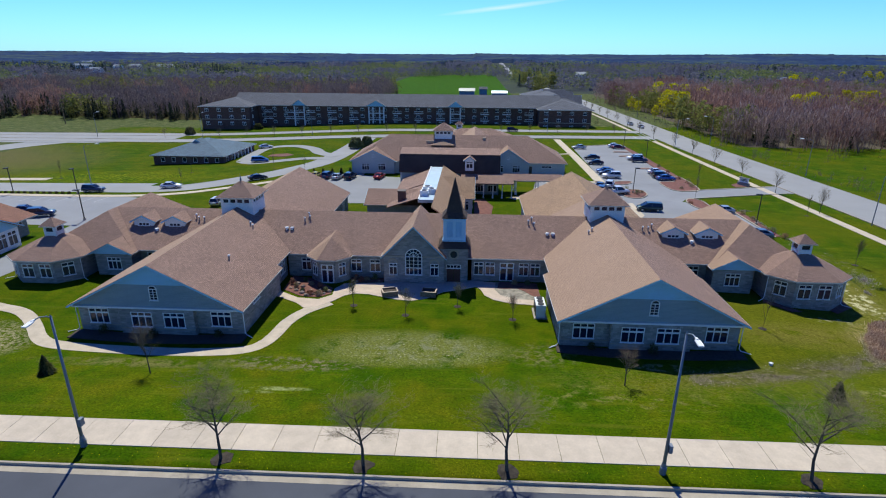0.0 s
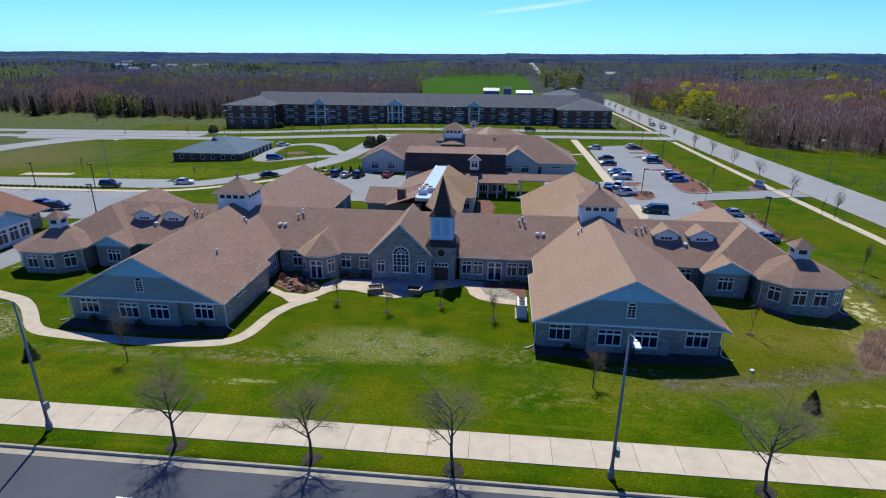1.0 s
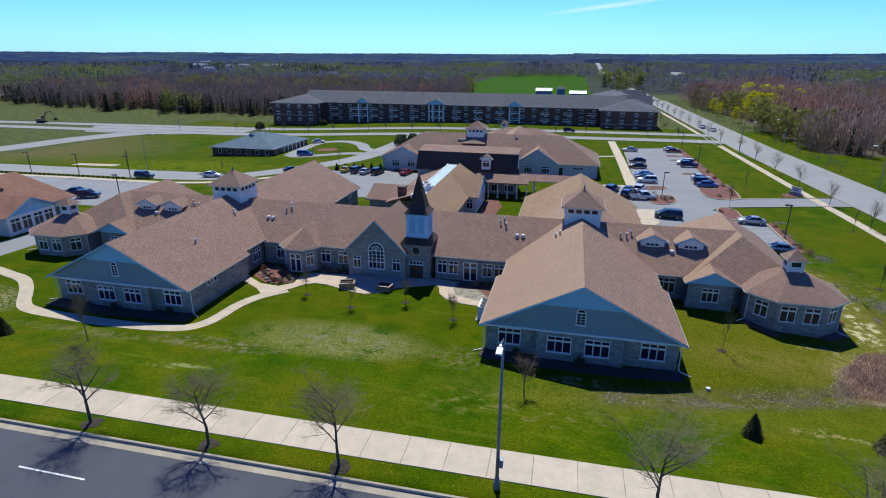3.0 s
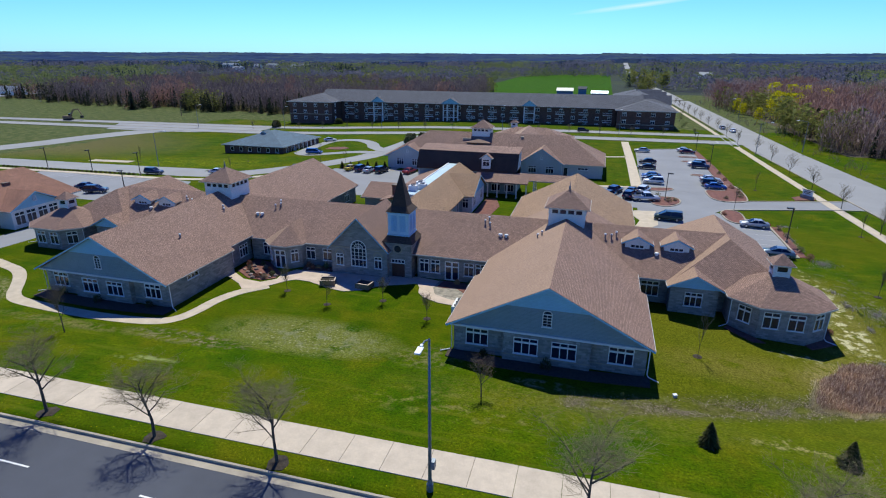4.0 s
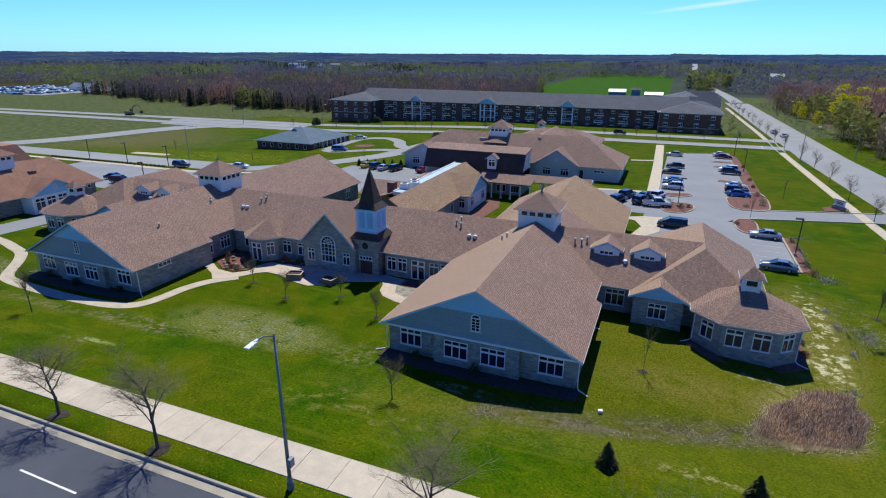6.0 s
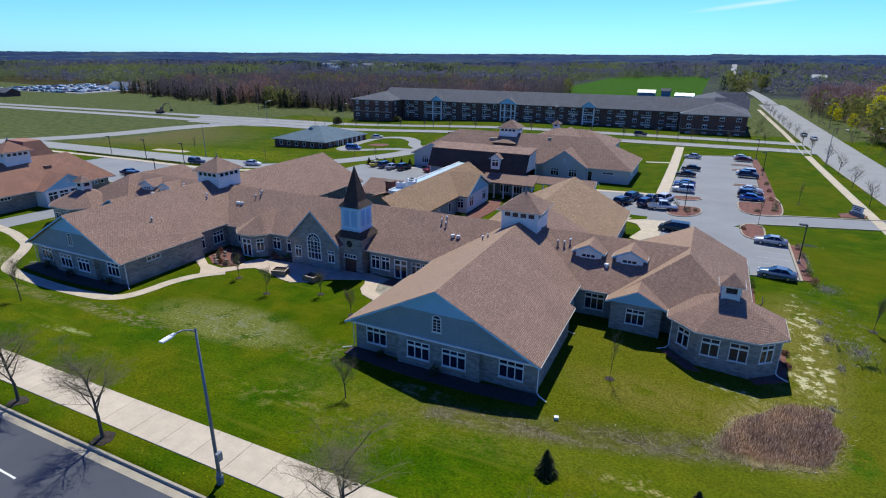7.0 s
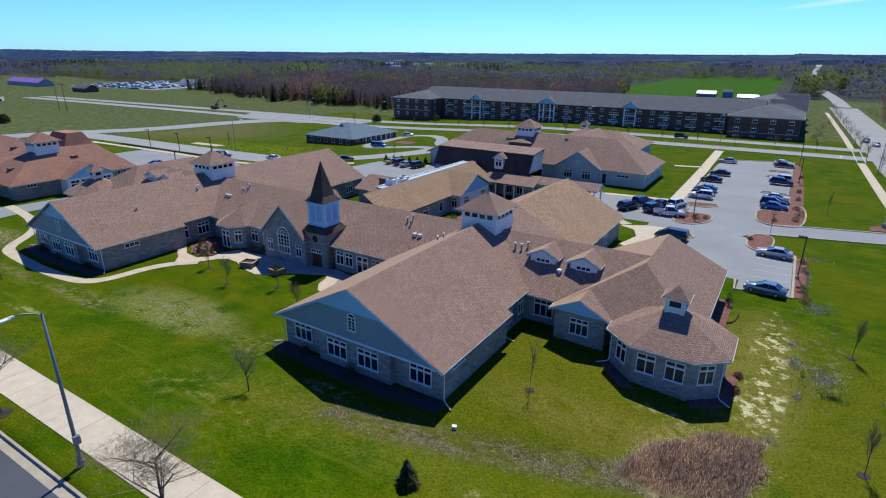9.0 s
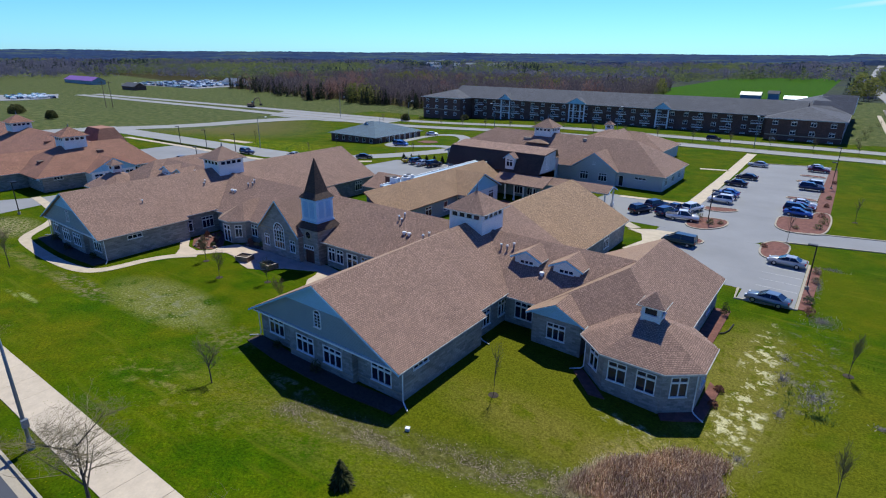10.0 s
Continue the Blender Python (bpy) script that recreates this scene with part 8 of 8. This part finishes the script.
def tree_proto(kind, tris):
    """Triangles (n, 3, 3) of a unit-height tree."""
    out = []
    if kind == "fir":
        for i in range(tris):
            f = gen.random() ** 1.2
            r = 0.17 * (1 - f) * gen.uniform(0.6, 1.15) + 0.01
            a = gen.uniform(0, 6.283)
            o, s = np.array([math.cos(a), math.sin(a), 0]), np.array([-math.sin(a), math.cos(a), 0])
            z = 0.04 + 0.93 * f
            out.append([o * 0.02 + [0, 0, z + 0.05], o * r - s * 0.045 + [0, 0, z - 0.03], o * r + s * 0.045 + [0, 0, z - 0.03]])
        return np.array(out)
    if kind == "round":
        for i in range(tris):
            z = gen.uniform(0.12, 1.0)
            rad = 0.3 * math.sin(math.pi * min(1, (z + 0.12) / 1.14)) ** 0.55
            a, r = gen.uniform(0, 6.283), rad * gen.random() ** 0.35
            c = np.array([math.cos(a) * r, math.sin(a) * r, z])
            u, v = gen.normal(size=3) * 0.045, gen.normal(size=3) * 0.045
            out.append([c - u, c + u * 0.6 - v, c + v])
        return np.array(out)
    stems = 5 if kind == "bare" else 3
    for i in range(stems):
        w = gen.uniform(0.004, 0.008)
        foot = np.array([gen.uniform(-0.12, 0.12), gen.uniform(-0.12, 0.12), -0.03])
        top = foot + np.array([gen.uniform(-0.06, 0.06), gen.uniform(-0.06, 0.06), gen.uniform(0.7, 1.0)])
        for d in (np.array([1, 0, 0]), np.array([0, 1, 0])):
            out.append([foot - d * w, foot + d * w, top])
    for i in range(tris - stems * 2):
        f = gen.random()
        z = 0.3 + 0.7 * f if kind == "bare" else 0.25 + 0.75 * f
        rad = 0.25 * math.sin(math.pi * min(1, max(0.05, (z - 0.15) / 0.9))) ** 0.6
        a, r = gen.uniform(0, 6.283), rad * math.sqrt(gen.random())
        c = np.array([math.cos(a) * r, math.sin(a) * r, z])
        if kind == "bare":
            d = np.array([math.cos(a) * 0.03, math.sin(a) * 0.03, gen.uniform(0.06, 0.14)])
            s = gen.normal(size=3) * 0.0065
            out.append([c - s, c + s, c + d])
        else:
            u, v = gen.normal(size=3) * 0.028, gen.normal(size=3) * 0.028
            out.append([c - u, c + u * 0.5 - v, c + v])
    return np.array(out)


def forest(name, label, material, kind, tris, spots):
    """One mesh of many trees, from a few unit trees turned and scaled."""
    protos = [tree_proto(kind, tris) for _ in range(6)]
    parts = []
    for i, (x, y, h, w) in enumerate(spots):
        p = protos[i % 6]
        a = gen.uniform(0, 6.283)
        c, s = math.cos(a) * w, math.sin(a) * w
        q = np.empty_like(p)
        q[..., 0] = (p[..., 0] * c - p[..., 1] * s) * h + x
        q[..., 1] = (p[..., 0] * s + p[..., 1] * c) * h + y
        q[..., 2] = p[..., 2] * h + ground_z(x, y)
        parts.append(q.reshape(-1, 3))
    v = np.concatenate(parts).astype(np.float32)
    me = bpy.data.meshes.new(name)
    n = len(v) // 3
    me.vertices.add(len(v))
    me.vertices.foreach_set("co", v.ravel())
    me.loops.add(len(v))
    me.loops.foreach_set("vertex_index", np.arange(len(v), dtype=np.int32))
    me.polygons.add(n)
    me.polygons.foreach_set("loop_start", np.arange(0, len(v), 3, dtype=np.int32))
    me.update(calc_edges=True)
    me.validate()
    me.materials.append(M[material])
    return tagged(new(name, me), label, "woods", kind="stuff")


def far_road_x(y):
    return east_x(y, 7.0) if y < 430 else 72 - 15 * ease(430, 780, y) + 16 * ease(900, 1640, y)


def wooded(x, y):
    """Where the near woods stand."""
    if x > 0:
        return x > east_x(min(y, 420), 22) and x > 84 - 0.06 * max(0, y - 300) and y > 200 - 0.1 * (x - 95) + 6 * math.sin(x * 0.09) and not (y > 430 and x < 110)
    if y < 470:
        return (x < -133 and x > -412 and y > 284 + 4 * math.sin(x * 0.13) + (0.22 * (-250 - x) if x < -250 else 0)) or (-133 <= x < -60 and y > 330)
    return x < -78 and x > -420


spots = {"bare": [], "rust": [], "green": [], "fir": []}
for i in range(60000):
    if len(spots["bare"]) > 4300:
        break
    if gen.random() < 0.55:
        x, y = 70 + 420 * gen.random() ** 1.4, 185 + 340 * gen.random() ** 1.5
    else:
        x, y = gen.uniform(-440, -60), 255 + 300 * gen.random() ** 1.4
    if not wooded(x, y) or noise.noise((x / 38, y / 38, 6.0)) > 0.42:
        continue
    p = gen.random()
    patch = noise.noise((x / 60, y / 60, 1.0))
    tone = noise.noise((x / 45, y / 45, 4.0))
    edge = 300 + (0.22 * (-250 - x) if x < -250 else 0)
    k = "fir" if p < 0.035 or (x < -140 and y < edge + 10 + 10 * tone and p < 0.62) else "green" if patch + 0.3 * p > ((0.62 if y < 330 else 0.36) if x < 0 else 0.66 if y < 290 else 0.45) else "rust" if tone + 0.35 * p > (0.25 if x > 0 else 0.56) else "bare"
    h = gen.uniform(8.0, 13.5) * (1 + 0.25 * tone) * (0.8 if k == "fir" else 1)
    spots[k].append((x, y, h, gen.uniform(0.85, 1.3)))
forest("bare_woods", "bare grey-brown deciduous woods in early spring", "wood_bare", "bare", 170, [q for q in spots["bare"] if q[0] < 0])
forest("pale_woods", "bare pale grey-brown woods beside the road", "wood_pale", "bare", 170, [q for q in spots["bare"] if q[0] > 0])
forest("rusty_woods", "bare woods with reddish spring buds", "wood_rust", "bare", 160, spots["rust"])
forest("budding_woods", "woods flushing pale green in early spring", "wood_green", "leafy", 95, spots["green"])
forest("fir_woods", "dark fir edge of the woods", "wood_fir", "fir", 90, spots["fir"])
yellow = [(x + gen.normal() * 3, y + gen.normal() * 5, gen.uniform(10, 13.5), 1.5) for x, y in ((104, 304), (109, 310), (134, 350), (176, 312), (188, 318), (200, 316), (214, 322)) for _ in range(3)]
yellow += [(x + gen.normal() * 4, y + gen.normal() * 6, gen.uniform(11, 15), 1.4) for x, y in ((236, 318), (133, 352), (118, 374), (320, 556), (300, 545), (456, 716), (470, 700)) for _ in range(2)]
yellow += [(92, 290, 7, 1.3), (91, 318, 7, 1.3), (92, 335, 8, 1.3)]
yellow += [(x, 352 + gen.uniform(-4, 4), gen.uniform(5, 8), 1.5) for x in (-70, -62, -55, -48)]
forest("yellow_trees", "bright yellow-green flowering trees by the woods", "wood_yellow", "leafy", 330, yellow)
tall = [(x + gen.normal() * 2, y + gen.normal() * 6, gen.uniform(11, 14.5), 1.4) for x, y in ((52, 470), (56, 492), (58, 515), (55, 545), (58, 572), (52, 600), (77, 560), (74, 590), (70, 640), (66, 700), (52, 660), (50, 720)) for _ in range(2)]
forest("roadside_woods", "tall olive-brown trees where the road narrows", "wood_green", "leafy", 260, tall)

# mixed woods, clearings and hamlets out to the canopy of the far ridge
CLEARINGS = [(-790, 1090, 60), (-649, 925, 55), (-705, 1130, 60), (-649, 1150, 55), (-700, 1070, 45), (336, 620, 26), (142, 750, 40), (-900, 1260, 80), (-395, 372, 30), (-467, 400, 40)]
mid = {"wood_mid": [], "wood_mid_green": [], "wood_mid_fir": []}
while sum(len(v) for v in mid.values()) < 15500:
    r = math.sqrt(gen.uniform(400 ** 2, 1560 ** 2))
    a = gen.uniform(-1.5, 1.12)
    x, y = r * math.sin(a), r * math.cos(a)
    if y < 140 or (y < 300 and x > -720) or (-105 < x < 44 and y < 790) or (-720 < x < -330 and y < 330) or abs(x - far_road_x(y)) < (7 if y < 1150 else 30):
        continue
    if (x > 40 and y < 500 and x < 480) or (-700 < x < -440 and y < 392) or (-420 < x < -78 and y < 545):
        continue
    if any((x - cx) ** 2 + (y - cy) ** 2 < cr * cr for cx, cy, cr in CLEARINGS) or noise.noise((x / 210, y / 210, 5.5)) > 0.4:
        continue
    hue, dark = noise.noise((x / 130, y / 130, 9.5)), noise.noise((x / 90, y / 90, 2.5))
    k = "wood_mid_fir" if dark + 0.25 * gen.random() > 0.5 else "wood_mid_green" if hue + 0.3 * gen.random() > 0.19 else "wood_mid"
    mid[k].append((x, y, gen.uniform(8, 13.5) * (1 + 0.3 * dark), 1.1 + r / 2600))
for k, kind, lab in (("wood_mid", "round", "grey-violet leafless woods with distant blue haze in the colour"), ("wood_mid_green", "round", "distant woods flushing olive green"), ("wood_mid_fir", "fir", "distant dark clumps of fir")):
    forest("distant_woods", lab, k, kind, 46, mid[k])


def far_canopy():
    """The closed canopy of the far woods, rising and falling over the ridges, with fields let into it."""
    m, n, l, p = nodes_of("far_canopy")
    pos = n.new("ShaderNodeNewGeometry").outputs["Position"]
    # the blues stand in for haze over woods this far off
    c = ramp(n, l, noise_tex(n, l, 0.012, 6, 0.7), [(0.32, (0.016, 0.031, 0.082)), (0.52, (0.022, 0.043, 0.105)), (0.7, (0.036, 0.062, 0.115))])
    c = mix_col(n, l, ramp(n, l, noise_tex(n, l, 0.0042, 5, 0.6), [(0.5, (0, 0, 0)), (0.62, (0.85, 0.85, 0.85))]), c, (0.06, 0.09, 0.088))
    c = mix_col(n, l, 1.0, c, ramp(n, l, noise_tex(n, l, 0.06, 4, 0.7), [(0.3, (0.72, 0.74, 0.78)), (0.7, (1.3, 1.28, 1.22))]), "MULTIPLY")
    l.new(c, p.inputs["Base Color"])
    p.inputs["Roughness"].default_value, p.inputs["Specular IOR Level"].default_value = 0.95, 0.03
    na, nr = 760, 110
    verts = []
    for j in range(nr + 1):
        r = 1420 * (4780 / 1420) ** (j / nr)
        for i in range(na + 1):
            a = -1.52 + 2.7 * i / na
            x, y = r * math.sin(a), r * math.cos(a)
            lift = 8.5 + 4.5 * noise.noise((x / 45, y / 45, 1.5)) + 2.5 * noise.noise((x / 14, y / 14, 3.5))
            if abs(x - far_road_x(y)) < 34 and y < 1660 or noise.noise((x / 420, y / 420, 7.1)) > 0.47:
                lift = -0.6
            verts.append((x, y, ground_z(x, y) + (lift if j else -1)))
    w = na + 1
    faces = [(j * w + i, j * w + i + 1, (j + 1) * w + i + 1, (j + 1) * w + i) for j in range(nr) for i in range(na)]
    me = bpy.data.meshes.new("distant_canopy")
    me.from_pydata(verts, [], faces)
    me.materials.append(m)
    tagged(new("distant_canopy", me), "dark canopy of woods to the horizon, tinted blue for haze", "woods", kind="stuff")


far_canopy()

# roadside brush east of the main road
brush = [(gen.uniform(92, 200), gen.uniform(120, 200), gen.uniform(1.2, 3.5), 1.6) for _ in range(90)]
brush += [(east_x(y, gen.uniform(15.0, 21.0)), y, gen.uniform(0.7, 2.2), 1.9) for y in gen.uniform(95, 420, 170)]
forest("roadside_brush", "scattered bare brush on the meadow", "wood_bare", "bare", 60, brush)


def power_pole(x, y, h):
    z = ground_z(x, y)
    p = thing("power_pole", "tall wooden power pole with a cross-arm", "utility pole", pose(x, y, z), "power line")
    bm = bmesh.new()
    tube(bm, [(0, 0, -0.3), (0, 0, h)], [0.2, 0.13], 7)
    part("pole", bm, "timber", p)
    bm = bmesh.new()
    box(bm, -0.08, 0.08, -1.6, 1.6, h - 1.1, h - 0.9)
    part("crossarm", bm, "timber", p)


poles = [(-301, 171), (-297, 173), (-380, 130), (-200, 262)]
for x, y in poles:
    power_pole(x, y, 15)


def excavator():
    x, y = -238, 226
    e = thing("excavator", "yellow-brown excavator standing in the meadow", "excavator", pose(x, y, ground_z(x, y), 0, 0, 20))
    for s in (-1, 1):
        bm = bmesh.new()
        box(bm, -2.0, 2.0, s * 1.2 - 0.3, s * 1.2 + 0.3, 0, 0.9)
        bmesh.ops.bevel(bm, geom=bm.edges[:], offset=0.2, segments=2, affect="EDGES")
        part("track", bm, "tyre", e)
    bm = bmesh.new()
    box(bm, -2.2, 1.2, -1.3, 1.3, 1.0, 2.2)
    part("body", bm, "timber", e)
    bm = bmesh.new()
    box(bm, 0.0, 1.3, 0.2, 1.3, 2.2, 3.2)
    part("cab", bm, "glass", e)
    bm = bmesh.new()
    tube(bm, [(1.0, -0.3, 2.0), (3.2, -0.3, 5.2), (5.8, -0.3, 5.6)], [0.35, 0.4, 0.25], 4)
    part("boom", bm, "timber", e)
    bm = bmesh.new()
    tube(bm, [(5.6, -0.3, 5.8), (7.0, -0.3, 2.4)], [0.28, 0.18], 4)
    part("stick", bm, "timber", e)
    bm = bmesh.new()
    box(bm, 6.2, 7.4, -0.9, 0.3, 1.2, 2.3)
    part("bucket", bm, "tyre", e)


excavator()


# ---------------------------------------------------------------- slabs of the front pavement
def front_slabs():
    w, n, half = 3.1, 52, 1.54
    bed = bmesh.new()
    flat(bed, [lean(-80, 34.46 - half - 0.03), lean(80, 34.46 - half - 0.03), lean(80, 34.46 + half + 0.03), lean(-80, 34.46 + half + 0.03)], 1.8, 1.99)
    pave = tagged(finish("pavement_front", bed, "concrete"), "wide pale concrete pavement of broad slabs", "pavement", kind="structure")
    bm = bmesh.new()
    box(bm, -w / 2 + 0.012, w / 2 - 0.012, -half, half, 1.95, 2.055)
    bmesh.ops.bevel(bm, geom=[e for e in bm.edges if all(v.co.z > 2 for v in e.verts)], offset=0.01, segments=1, affect="EDGES")
    me = bpy.data.meshes.new("slab")
    bm.to_mesh(me)
    bm.free()
    me.materials.append(M["slab"])
    for i in range(n):
        x = -16.15 + (i - 20) * w
        place("slab", me, pave, m=pose(x, 34.46 + 0.0096 * x, random.uniform(-0.006, 0.006), 0, 0, 0.55))


front_slabs()
